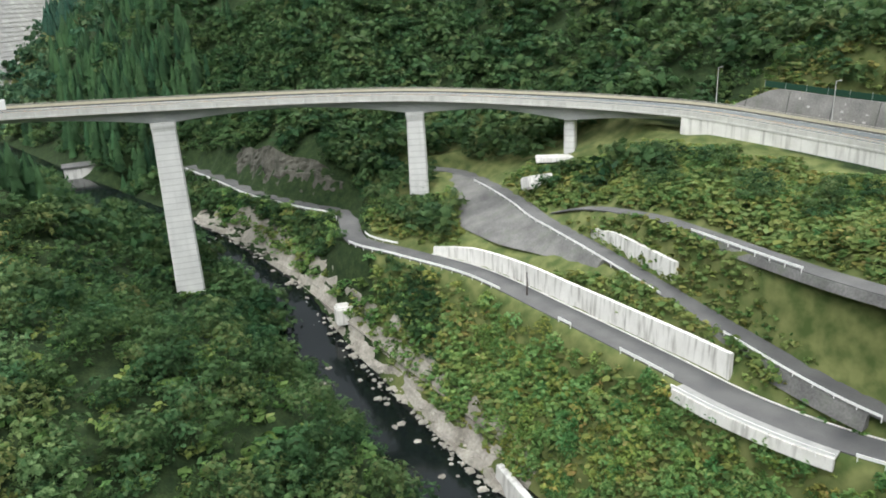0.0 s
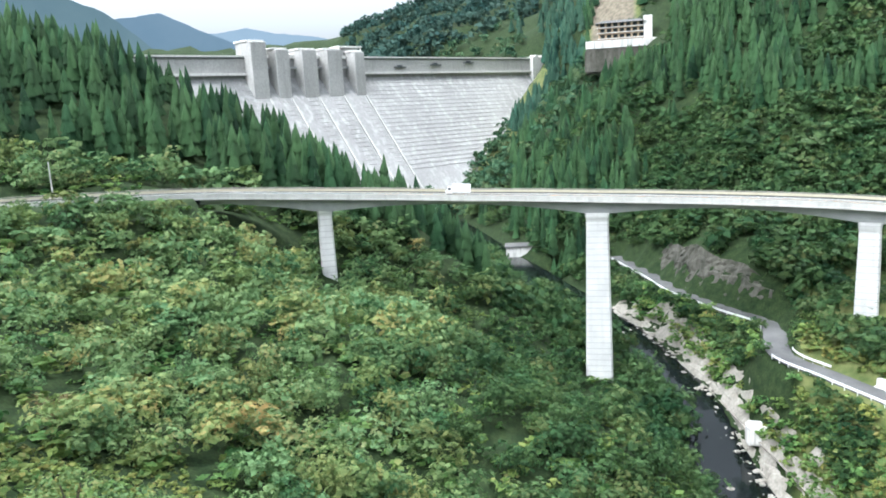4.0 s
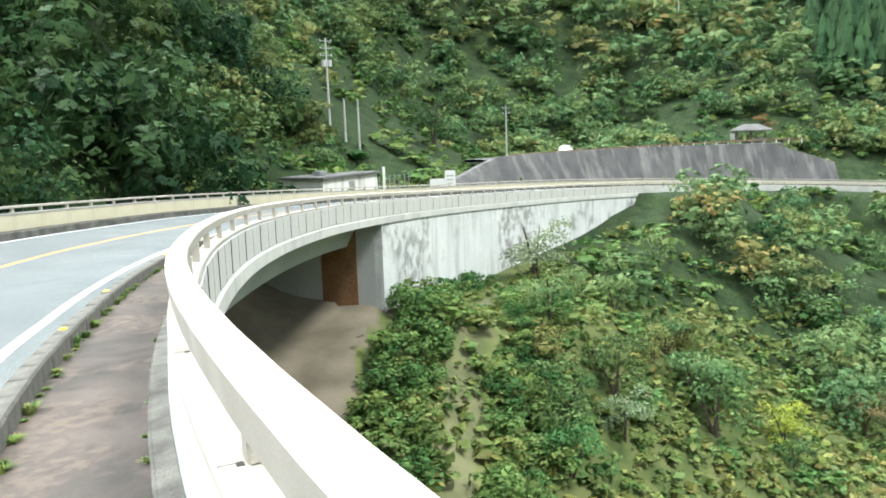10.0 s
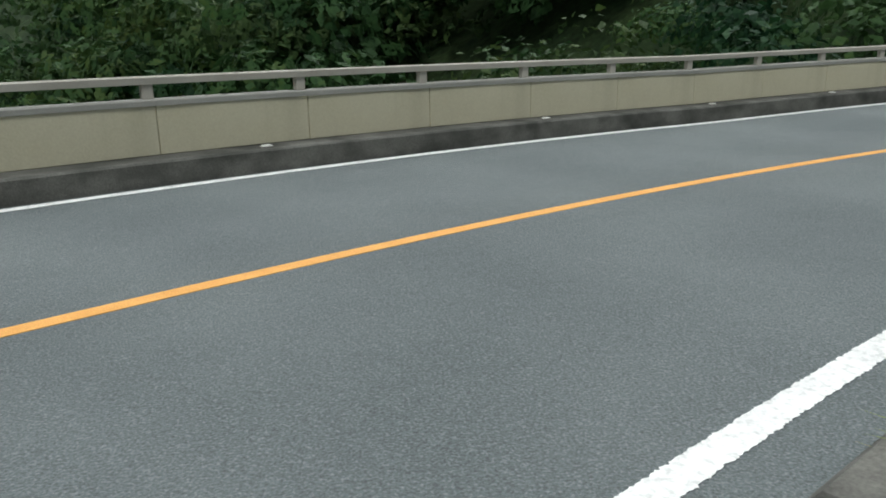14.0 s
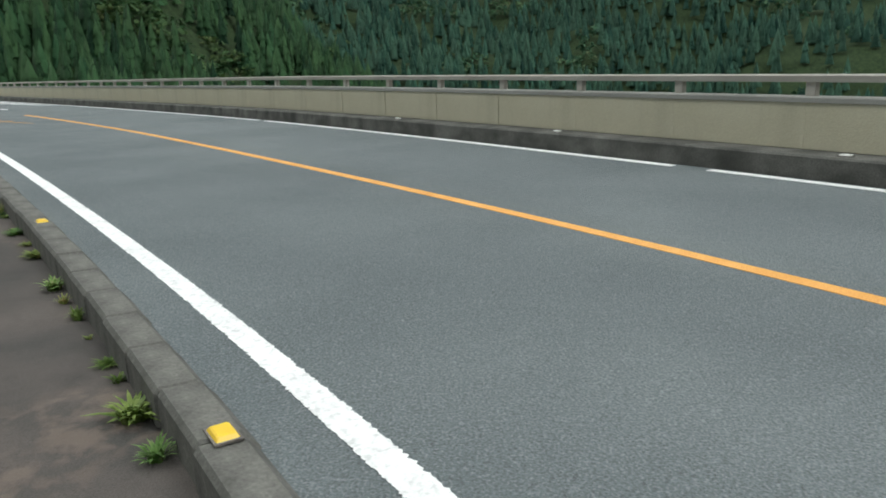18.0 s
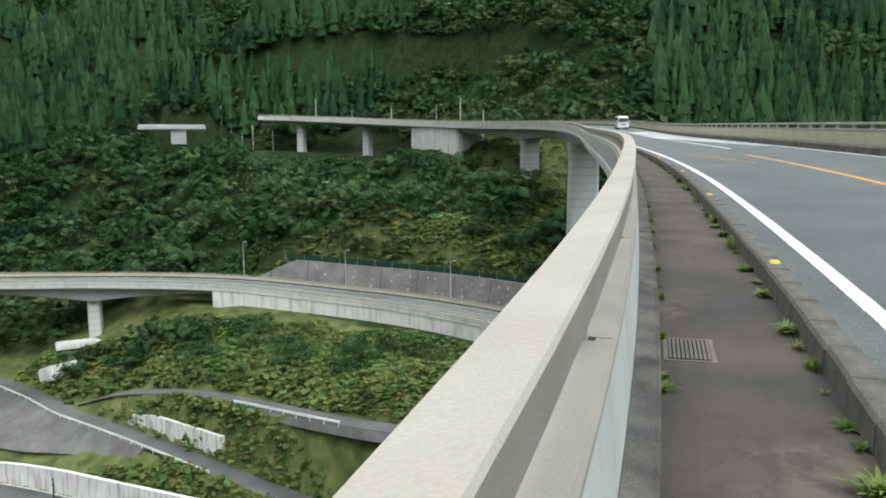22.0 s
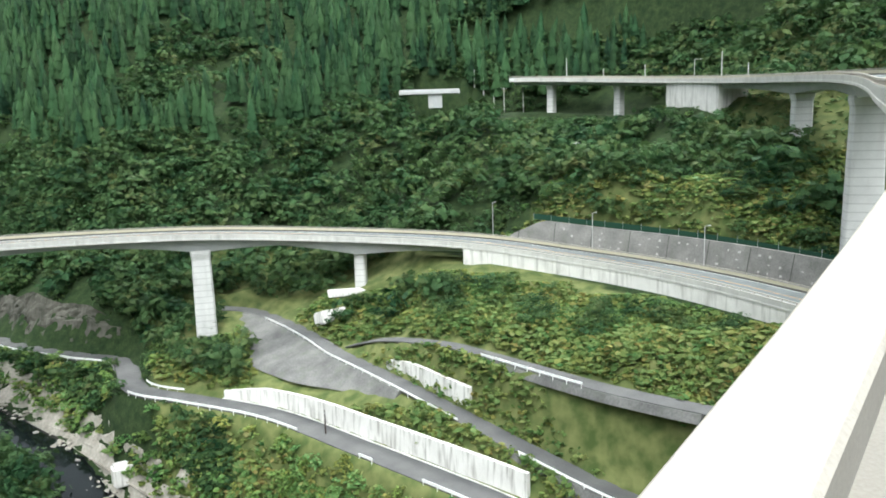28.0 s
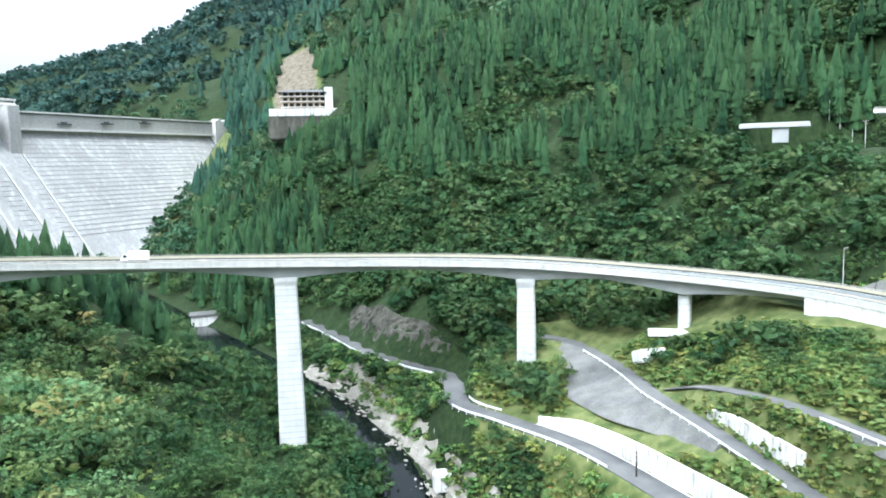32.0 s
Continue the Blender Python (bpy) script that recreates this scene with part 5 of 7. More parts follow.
def dam_box(name, x0, x1, y0, y1, z0, z1, mat=DAM_PALE, label="", bevel=0.0):
    bm = bmesh.new()
    box(bm, x0, x1, y0, y1, z0, z1)
    if bevel:
        bmesh.ops.bevel(bm, geom=bm.edges[:], offset=bevel, segments=1, affect="EDGES")
    bmesh.ops.transform(bm, matrix=DM, verts=bm.verts)
    return dam_part(name, bm, mat, label)


def face_y(z):
    """How far downstream the sloping face lies at height z."""
    return max(0.0, (27.7 - z) * 0.825)


def dam_run(name, x0, x1, mat, z0, z1, proud, label="", drift=0.0):
    """A rib that follows the sloping face from z0 down to z1."""
    bm = bmesh.new()
    rows = []
    for z in np.linspace(z0, z1, 9):
        y, dx = face_y(z), drift * (z0 - z)
        rows.append([bm.verts.new(DM @ Vector((x + dx, yy, z))) for x, yy in ((x0, y - 2), (x0, y + proud), (x1, y + proud), (x1, y - 2))])
    for a, b in zip(rows, rows[1:]):
        for i in range(4):
            bm.faces.new((a[i], a[(i + 1) % 4], b[(i + 1) % 4], b[i]))
    bm.faces.new(rows[0])
    bm.faces.new(rows[-1][::-1])
    return dam_part(name, bm, mat, label)


bm = bmesh.new()
prof = ((0, CREST), (0, CREST - 14), (105, -100), (-30, -100), (-12, CREST))
rings = [[bm.verts.new(DM @ Vector((x, y, z))) for y, z in prof] for x in (-60, L + 40)]
for i in range(5):
    bm.faces.new((rings[0][i], rings[0][(i + 1) % 5], rings[1][(i + 1) % 5], rings[1][i]))
bm.faces.new(rings[0])
bm.faces.new(rings[1][::-1])
dam_part("body", bm)
for z in np.arange(-40, 26, 3.0):
    dam_box("lift_joint", -55, L + 30, face_y(z) - 0.5, face_y(z) + 0.12, z, z + 0.22, DAM_PALE)
DAM_DARK = weathered("dam_shade_steel", (0.07, 0.08, 0.085), (0.12, 0.13, 0.13), 0.2, 3, 0.6)
for x0, x1 in ((-60, 50.0), (143.1, L + 30)):
    dam_box("crest_wall", x0, x1, -1, 1.2, 31.2, CREST + 0.2, DAM_PALE, "smooth pale crest band")
    dam_box("ledge", x0, x1, -1, 3.2, 29.8, 31.4, WHITE_WALL, "white ledge under the crest")
    dam_box("crest_parapet", x0, x1, 0.4, 2.2, CREST, CREST + 1.1, WHITE_WALL, "white parapet")
    # dark strip added as the shadow under the crest parapet
    dam_box("shadow_cornice", x0, x1, 1.2, 1.9, CREST - 0.9, CREST - 0.1, DAM_DARK)
for x0, x1, top, foot, out in ((50.0, 61.7, 51.2, 12, 6), (68.4, 78.7, 46.4, 12, 6), (89.2, 101.3, 46.4, 12, 6), (110.2, 122.9, 46.6, 12, 6), (134.2, 143.1, 45.4, 12, 6)):
    dam_box("gate_pier", x0, x1, -9, out + face_y(foot) * 0.4, foot, top, DAM_PALE, "tall pale gate pier", 0.4)
    dam_box("pier_cap", x0 - 0.8, x1 + 0.8, -9.5, out + 1.4, top, top + 1.3, WHITE_WALL, "white cap slab", 0.2)
for x0, x1 in ((61.7, 68.4), (78.7, 89.2), (101.3, 110.2), (122.9, 134.2)):
    dam_box("gate_deck", x0, x1, -8, 1.5, 41.2, 43.4, WHITE_WALL, "narrow deck over the gate")
    dam_box("radial_gate", x0, x1, -6, -3.5, 24, 40, DAM_DARK, "dark steel spillway gate")
    dam_box("gate_arm", x0, x1, 1.5, 3.0, 34.0, 35.5, STEEL, "steel gate beam")
    dam_run("spillway_chute", x0 + 0.4, x1 - 0.4, DAM_CONCRETE, 24, -60, 0.3)
for x in (60.1, 77.10000000000001, 99.7, 121.30000000000001, 141.5):
    dam_run("chute_wall", x, x + 1.6, DAM_PALE, 14, -60, 0.5, "pale chute guide wall", 0.02)
dam_box("gate_house", 130.2, 147.1, -9, -1, 43, 48.4, DAM_PALE, "gate house")
dam_box("gate_house_roof", 128.2, 149.1, -11, 1, 49.2, 50.4, WHITE_WALL, "flat white roof")
for x in (129.2, 148.1):
    dam_box("roof_post", x, x + 0.8, -1, 0, 43, 49.2, WHITE_WALL)
for x, z in ((184.8, 34.7), (222.9, 36.3), (261.4, 38.0)):
    dam_box("inspection_balcony", x - 5.5, x + 5.5, 1.2, 3.0, z - 0.3, z + 0.5, DAM_DARK, "dark narrow inspection balcony")
    dam_box("inspection_door", x - 2.6, x + 2.6, 1.2, 1.6, z + 0.5, z + 1.8, DAM_DARK)
for i in range(4):
    dam_box("abutment_step", 342 + 4 * i, 346 + 4 * i, -2, 5, 20, 43.5 - 0.2 * i + (i % 2) * 1.8, WHITE_WALL, "white stepped block at the end of the crest")

# far ranges closing the valley behind the dam
def ridge(points, dist, drop, mat, label, seed):
    a = np.arange(points[0][0], points[-1][0], 0.25)
    el = np.interp(a, *zip(*points)) + rough(a * 60, a * 13, 260, seed) * 0.06
    top = [polar(float(q), dist, dist * math.tan(radians(float(e)))) for q, e in zip(a, el)]
    foot = [polar(float(q), dist, -drop) for q in a]
    v = [tuple(p) for p in top + foot]
    m = len(a)
    ob = raw("backdrop", v, [(i, i + 1, m + i + 1, m + i) for i in range(m - 1)], mat)
    return tagged(ob, label, "mountains", kind="structure")


# backdrop tone: the blue of the haze is put into an even glow
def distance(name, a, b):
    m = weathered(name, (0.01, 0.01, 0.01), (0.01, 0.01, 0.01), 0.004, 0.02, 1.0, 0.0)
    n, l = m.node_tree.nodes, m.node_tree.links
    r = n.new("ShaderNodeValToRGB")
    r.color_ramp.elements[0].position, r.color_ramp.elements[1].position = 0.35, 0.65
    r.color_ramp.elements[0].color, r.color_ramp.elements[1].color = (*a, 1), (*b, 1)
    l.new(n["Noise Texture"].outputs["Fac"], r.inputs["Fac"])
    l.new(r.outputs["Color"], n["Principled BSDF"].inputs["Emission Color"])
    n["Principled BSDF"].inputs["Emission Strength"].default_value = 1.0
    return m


ridge(((33, 4.0), (36.4, 4.62), (39.8, 5.53), (42.6, 5.9), (44.8, 6.24), (47.1, 5.94), (50.4, 6.2), (56, 6.5)), 3900, 50, distance("pale_blue_haze_range", (0.115, 0.16, 0.20), (0.13, 0.175, 0.215)), "far mountain range as a sheet glowing pale haze blue", 1)
ridge(((40, 3.8), (44, 4.6), (46, 5.4), (48.6, 6.6), (50.4, 7.39), (51.6, 7.3), (53.3, 7.0), (55, 6.8), (60, 7.0)), 3700, 50, distance("blue_haze_range", (0.06, 0.095, 0.125), (0.07, 0.105, 0.135)), "far mountain with a rounded top, a sheet glowing haze blue", 2)
ridge(((50.5, 4.5), (52.4, 6.3), (53.8, 7.4), (57.4, 9.03), (62.2, 10.82), (66.5, 11.63), (69, 12.11), (76, 14), (90, 15)), 3450, 50, distance("blue_green_haze_range", (0.045, 0.075, 0.088), (0.058, 0.09, 0.10)), "mountain ridge beyond the dam, a sheet glowing hazy blue-green", 3)
# ---- forests ----
def leaf_template(kind, quads, rng):
    """A crown of leaf clumps inside a unit-high tree: x, y about -0.5..0.5 wide, z 0..1. Triangles, with the way each corner faces."""
    if kind == "cedar":
        v, f, nn = [], [], []
        tiers = max(2, quads // 8)
        for i in range(tiers):
            u0 = 0.12 + 0.80 * i / tiers
            z1 = min(1.02, u0 + 0.80 / tiers * 1.9 + 0.06)
            r = 0.5 * (1 - u0) ** 0.8 + 0.03
            b, spin = len(v), rng.uniform(0, 6.283)
            v.append((rng.uniform(-0.03, 0.03), rng.uniform(-0.03, 0.03), z1))
            nn.append((0, 0, 1))
            for q in range(9):
                a = spin + 6.283 * q / 9 + rng.uniform(-0.2, 0.2)
                rr = r * (rng.uniform(0.95, 1.2) if q % 2 else rng.uniform(0.5, 0.75))
                v.append((rr * math.cos(a), rr * math.sin(a), u0 + rng.uniform(-0.03, 0.03)))
                nn.append((math.cos(a) * 0.9, math.sin(a) * 0.9, 0.35))
            f += [(b, b + 1 + q, b + 1 + (q + 1) % 9) for q in range(9)]
        return np.array(v), np.array(f), np.array(nn)
    if kind == "tuft":
        v, f = [], []
        for i in range(quads):
            a, r = rng.uniform(0, 6.283), 0.3 * rng.rand()
            c, s = math.cos(a), math.sin(a)
            h, o, w = rng.uniform(0.55, 1.0), rng.uniform(0.15, 0.6), 0.05
            b = len(v)
            v += [(r * c - w * s, r * s + w * c, 0), (r * c + w * s, r * s - w * c, 0), ((r + o) * c, (r + o) * s, h)]
            f += [(b, b + 1, b + 2)]
        return np.array(v), np.array(f), None
    if kind == "bamboo":
        v, f = [], []
        for i in range(quads):
            u = rng.rand()
            a = rng.uniform(0, 6.283)
            r = 0.42 * math.sin(min(3.1, 0.5 + 2.6 * u)) * math.sqrt(rng.rand())
            c, s = math.cos(a), math.sin(a)
            d = np.array([c * 0.6 + rng.normal() * 0.4, s * 0.6 + rng.normal() * 0.4, rng.uniform(-0.5, 0.5)])
            d /= np.linalg.norm(d)
            w = np.cross(d, rng.normal(size=3))
            w /= np.linalg.norm(w)
            p = np.array([r * c, r * s, 0.1 + 0.88 * u])
            ln, wd = rng.uniform(0.09, 0.17), rng.uniform(0.035, 0.06)
            b = len(v)
            v += [tuple(p - d * ln), tuple(p + w * wd), tuple(p + d * ln), tuple(p - w * wd)]
            f += [(b, b + 1, b + 2), (b, b + 2, b + 3)]
        return np.array(v), np.array(f), None
    blobs = []
    for i in range(rng.randint(8, 13)):
        a, rr = rng.uniform(0, 6.283), 0.34 * math.sqrt(rng.rand())
        blobs.append((rr * math.cos(a), rr * math.sin(a), rng.uniform(0.30, 0.80) - 0.25 * rr, rng.uniform(0.13, 0.24)))
    v, f, nn = [], [], []
    for q in range(quads):
        bx, by, bz, br = blobs[rng.randint(len(blobs))]
        d = rng.normal(size=3)
        d /= np.linalg.norm(d)
        if d[2] < -0.3:
            d[2] *= -0.5
        p = np.array([bx, by, bz]) + d * br * rng.uniform(0.7, 1.12) * np.array([1, 1, 0.8])
        nrm = d + rng.normal(size=3) * 0.4
        nrm[2] += 0.45
        nrm /= np.linalg.norm(nrm)
        t = np.cross(nrm, rng.normal(size=3))
        t /= np.linalg.norm(t)
        w = np.cross(nrm, t)
        sz = 0.82 / math.sqrt(quads) * rng.uniform(0.6, 1.3)
        b = len(v)
        v += [tuple(p - t * sz), tuple(p - w * sz * 0.62 + nrm * sz * 0.1), tuple(p + t * sz), tuple(p + w * sz * 0.62 + nrm * sz * 0.18)]
        f += [(b, b + 1, b + 2), (b, b + 2, b + 3)]
        soft = d * 0.75 + nrm * 0.45
        nn += [tuple(soft / np.linalg.norm(soft))] * 4
    v, f, nn = np.array(v), np.array(f), np.array(nn)
    g = np.cross(v[f[:, 1]] - v[f[:, 0]], v[f[:, 2]] - v[f[:, 0]])
    turn = (g * nn[f[:, 0]]).sum(1) < 0
    f[turn] = f[turn][:, ::-1]
    return v, f, nn


def plant(name, spots, kind, quads, material, label, category, variants=7, seed=1, width=(0.8, 1.1)):
    """Many trees in one mesh. spots: x, y, z, height, tint."""
    rng = np.random.RandomState(seed)
    temps = [leaf_template(kind, quads, rng) for _ in range(variants)]
    V, F, T, N, base = [], [], [], [], 0
    spots = np.asarray(spots)
    pick = rng.randint(variants, size=len(spots))
    for k, (tv, tf, tn) in enumerate(temps):
        sp = spots[pick == k]
        if not len(sp):
            continue
        a = rng.uniform(0, 6.283, len(sp))
        w = sp[:, 3] * rng.uniform(*width, len(sp))
        c, s = np.cos(a)[:, None], np.sin(a)[:, None]
        x = (tv[None, :, 0] * c - tv[None, :, 1] * s) * w[:, None] + sp[:, 0:1]
        y = (tv[None, :, 0] * s + tv[None, :, 1] * c) * w[:, None] + sp[:, 1:2]
        z = tv[None, :, 2] * sp[:, 3:4] + sp[:, 2:3]
        V.append(np.stack([x, y, z], -1).reshape(-1, 3))
        if tn is not None:
            N.append(np.stack([tn[None, :, 0] * c - tn[None, :, 1] * s, tn[None, :, 0] * s + tn[None, :, 1] * c, tn[None, :, 2] + 0 * c], -1).reshape(-1, 3))
        F.append((tf[None] + (np.arange(len(sp)) * len(tv))[:, None, None]).reshape(-1, 3) + base)
        T.append(np.repeat(sp[:, 4], len(tv)))
        base += len(sp) * len(tv)
    ob = raw(name, np.vstack(V), np.vstack(F), material, tint=np.concatenate(T), normals=np.vstack(N) if N else None)
    return tagged(ob, label, category, kind="stuff")


def scatter(az0, az1, r0, r1, gap, seed):
    """Jittered spots over a sector, gap metres apart."""
    rng = np.random.RandomState(seed)
    area = math.radians(az1 - az0) * (r1 ** 2 - r0 ** 2) / 2
    m = int(area / gap ** 2)
    a = np.radians(rng.uniform(az0, az1, m))
    r = np.sqrt(rng.uniform(r0 ** 2, r1 ** 2, m))
    return np.c_[-np.sin(a) * r, np.cos(a) * r]


def clear(xy, road=13.0, lane=6.0, river=13.0):
    x, y = xy[:, 0], xy[:, 1]
    d, k = nearest(x, y, ROAD_LINE)
    ok = (d > road) | ((ROAD_LINE[k, 2] - 15 > ground_z(x, y)) & (d < 60))
    for line in (LANE_LOW, LANE_UP, LANE_BR):
        ok &= nearest(x, y, line)[0] > lane
    return xy[ok & (nearest(x, y, RIVER_LINE)[0] > river)]


def az_of(xy):
    return np.degrees(np.arctan2(-xy[:, 0], xy[:, 1]))


# the ground below decks, piers and walls is kept clear: azimuths, reach and the elevation that growth stays under
CLEARINGS = ((14.6, 21.2, 250, 503, 3.7), (23.6, 24.8, 400, 900, 1.5), (-31, -20.3, 60, 283, -0.1), (-33, -31, 60, 262, 0.5), (-36.4, -33, 60, 240, 0.5), (-38, -36.4, 60, 225, 0.2), (-43.4, -38, 60, 197, -0.9), (-47, -43.4, 60, 150, -8.0),
             (-11.6, -8.3, 60, 188, -12.6), (-0.5, 3.9, 60, 190, -14.9), (39.2, 41.3, 60, 192, -12.8), (17.8, 21.6, 60, 190, -20.2),
             (-17.9, -11.6, 60, 186, -11.3), (-21.7, -17.9, 60, 178, -11.6), (-26, -21.7, 60, 176, -12.3), (-45, -26, 60, 174, -13.2), (8.5, 11.5, 60, 226, -14.0), (11.5, 17, 60, 250, -13.2))


def headroom(xy, z):
    """How tall a plant may grow at each spot."""
    a, r = az_of(xy), np.hypot(xy[:, 0], xy[:, 1])
    room = np.full(len(xy), 99.0)
    for a0, a1, r0, r1, el in CLEARINGS:
        sel = (a > a0) & (a < a1) & (r > r0) & (r < r1)
        if el < -11 and a1 < -11:
            sel &= z < -27.5  # the slopes above the lower road stay overgrown
        if el > -1 and a1 < -20:
            sel &= z < r * math.tan(radians(el)) + 8  # nor is the hillside above the upper road bare
        room[sel] = np.minimum(room[sel], 1.65 + r[sel] * math.tan(radians(el)) - z[sel])
    return room


def on_stone(xy):
    """Spots on the stone slope below the terrace lane."""
    d, k = nearest(xy[:, 0], xy[:, 1], LANE_UP)
    a = az_of(xy)
    return (d < np.interp(a, *MASON_N) + 0.3) & (a > -13.5) & (a < -1.2) & (np.hypot(xy[:, 0], xy[:, 1]) < np.hypot(LANE_UP[k, 0], LANE_UP[k, 1]))


def grove(name, xy, kind, quads, mat, hmin, hmax, label, seed, sink=0.5, category="trees", width=(0.8, 1.1)):
    xy = xy[~on_stone(xy)]
    rng = np.random.RandomState(seed)
    z = ground_z(xy[:, 0], xy[:, 1]) - sink
    h = rng.uniform(hmin, hmax, len(xy))
    h = np.minimum(h, headroom(xy, z) / 0.98)
    grown = h > 0.35 * hmin
    xy, z, h = xy[grown], z[grown], h[grown]
    tint = np.clip(0.5 + 0.3 * rough(xy[:, 0], xy[:, 1], 70, seed) + rng.normal(0, 0.26, len(xy)), 0, 1.2)
    return plant(name, np.c_[xy, z, h, tint], kind, quads, mat, label, category, seed=seed, width=width)


def cedar_zone(xy):
    a, r = az_of(xy), np.hypot(xy[:, 0], xy[:, 1])
    nz = rough(xy[:, 0], xy[:, 1], 140, 9)
    return ((a > 28) & (a < 72) & (r > 214) & (r < 420)) | ((a > -50) & (a < 26) & (r > 285) & (nz > -0.35)) | ((a < -50) & (nz > -0.6) & (r > 200))


def bank_side(xy):
    """Positive on the near, wooded bank of the river."""
    p = RIVER_LINE
    d = np.gradient(p[:, :2], axis=0)
    k = np.hypot(xy[:, None, 0] - p[None, :, 0], xy[:, None, 1] - p[None, :, 1]).argmin(1)
    return (xy[:, 0] - p[k, 0]) * d[k, 1] - (xy[:, 1] - p[k, 1]) * d[k, 0]


def rad_of(xy):
    return np.hypot(xy[:, 0], xy[:, 1])


def open_ground(xy):
    """Grassy clearings: the bowl below the wing wall, the terraces and the old track."""
    a, r = az_of(xy), rad_of(xy)
    return rough(xy[:, 0], xy[:, 1], 34, 17) + np.where((a > 66) & (a < 106) & (r < 75), 0.55, 0) - np.where(a < 60, 0.6, 0)


# the nearest trees stand singly
def lone_tree(seed, quads=1000):
    rng = np.random.RandomState(seed)
    tr = empty("tree")
    tv, tf, tn = leaf_template("broad", quads, rng)
    crown = raw("crown", tv, tf, BROAD_OBJ, tr, normals=tn)
    bm = bmesh.new()
    for k in range(rng.randint(2, 4)):
        x, y, px, py = 0.0, 0.0, rng.uniform(-0.22, 0.22), rng.uniform(-0.22, 0.22)
        prev = None
        for j in range(5):
            u = j / 4
            r = 0.028 * (1 - 0.75 * u) * (1 if k == 0 else 0.7)
            c = Vector((px * u ** 1.5, py * u ** 1.5, -0.06 + 0.72 * u))
            ring = [bm.verts.new(c + Vector((math.cos(6.283 * q / 6) * r, math.sin(6.283 * q / 6) * r, 0))) for q in range(6)]
            if prev:
                for q in range(6):
                    bm.faces.new((prev[q], prev[(q + 1) % 6], ring[(q + 1) % 6], ring[q]))
            prev = ring
    part("trunk", bm, BARK, tr)
    return tagged(tr, "green broadleaf tree with a loose rounded crown on the slope", "tree", "trees on the near slope")


BROAD_OBJ = foliage("broadleaf_single", (0.04, 0.085, 0.028), (0.19, 0.265, 0.10), (0.26, 0.25, 0.10), by_object=True, hue=0.7)
IVY_OBJ = foliage("ivy_leaves", (0.05, 0.13, 0.04), (0.15, 0.27, 0.09), None, by_object=True, hue=0.1)
DARK_OBJ = foliage("dark_leaves", (0.016, 0.045, 0.016), (0.08, 0.145, 0.05), None, by_object=True, hue=0.1)
YELLOW_OBJ = foliage("yellow_leaves", (0.22, 0.24, 0.03), (0.46, 0.45, 0.07), None, by_object=True, hue=0.1)
PALE_OBJ = foliage("pale_leaves", (0.10, 0.15, 0.08), (0.24, 0.30, 0.18), None, by_object=True, hue=0.1)
RED_OBJ = foliage("rust_leaves", (0.15, 0.095, 0.04), (0.27, 0.18, 0.085), None, by_object=True)
near = clear(scatter(-4, 119, 24, 206, 3.8, 11), river=6)
near = near[(bank_side(near) > 0)]
near = near[open_ground(near) < 0.2]
soil_gap = (az_of(near) > 103.5) & (rad_of(near) < 54)
near = near[~soil_gap & ~((az_of(near) > 86) & (az_of(near) < 105) & (rad_of(near) > 84) & (rad_of(near) < 150))]
r_n = rad_of(near)
single = near[r_n < 66]
models = [lone_tree(100 + i) for i in range(7)]
rt = random.Random(5)
gz1 = ground_z(single[:, 0], single[:, 1])
used = set()
for (x, y), z in zip(single, gz1):
    m_i = rt.randrange(7)
    h = rt.uniform(2.6, 6.4)
    w = h * rt.uniform(1.0, 1.4)
    m = Matrix.Translation((x, y, z - 0.2)) @ Matrix.Rotation(rt.uniform(0, 6.28), 4, "Z")
    if m_i not in used:
        used.add(m_i)
        models[m_i].matrix_basis = m @ Matrix.Diagonal((w, w, h, 1))
    else:
        o = copy_thing(models[m_i], m)
        o.scale = (w, w, h)
for az, dist, h, mat, lab in ((72.4, 62, 4.6, YELLOW_OBJ, "small bright yellow-leaved tree among green shrubs"), (83.6, 47, 4.4, PALE_OBJ, "pale grey-green willow-like bush on the grass"), (90.3, 70, 8.0, PALE_OBJ, "thin grey-green tree before the stained wing wall"),
                              (87.6, 41, 4.4, IVY_OBJ, "round bush smothered in bright green ivy"), (67.5, 74, 5.0, RED_OBJ, "rust-brown shrub on the slope"), (60, 88, 5.5, RED_OBJ, "brownish half-bare shrub in the woods"), (74.5, 178, 6, RED_OBJ, "rust-red tree behind the rest hut"), (97.8, 132, 13, DARK_OBJ, "large dark round tree beside the road junction")):
    o = lone_tree(int(az * 7 + dist), 1300)
    p = ground_at(az, dist, -0.2)
    o.matrix_basis = Matrix.Translation(p) @ Matrix.Diagonal((h * 1.05, h * 1.05, h, 1))
    tagged(o, lab, "tree")
    for c in o.children:
        if c.name.startswith("crown"):
            c.data.materials.clear()
            c.data.materials.append(mat)

# the shady bearings get the darkened leaf copy as painted shade
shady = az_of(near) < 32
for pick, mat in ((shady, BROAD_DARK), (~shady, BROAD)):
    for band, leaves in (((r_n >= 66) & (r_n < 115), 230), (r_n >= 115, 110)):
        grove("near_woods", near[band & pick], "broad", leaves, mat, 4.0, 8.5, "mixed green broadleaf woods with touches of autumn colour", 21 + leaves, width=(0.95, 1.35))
shr = clear(scatter(-4, 119, 22, 205, 2.8, 31), river=5, road=8)
shr = shr[(bank_side(shr) > 0) & ~((az_of(shr) > 104) & (rad_of(shr) < 50)) & (open_ground(shr) < 0.45)]
thick = rad_of(shr) < 78
grove("undergrowth", shr[thick], "broad", 56, SHRUB, 0.9, 2.2, "fine-leaved shrubs and weeds between the nearest trees", 30, 0.3, "shrubs", (1.5, 2.2))
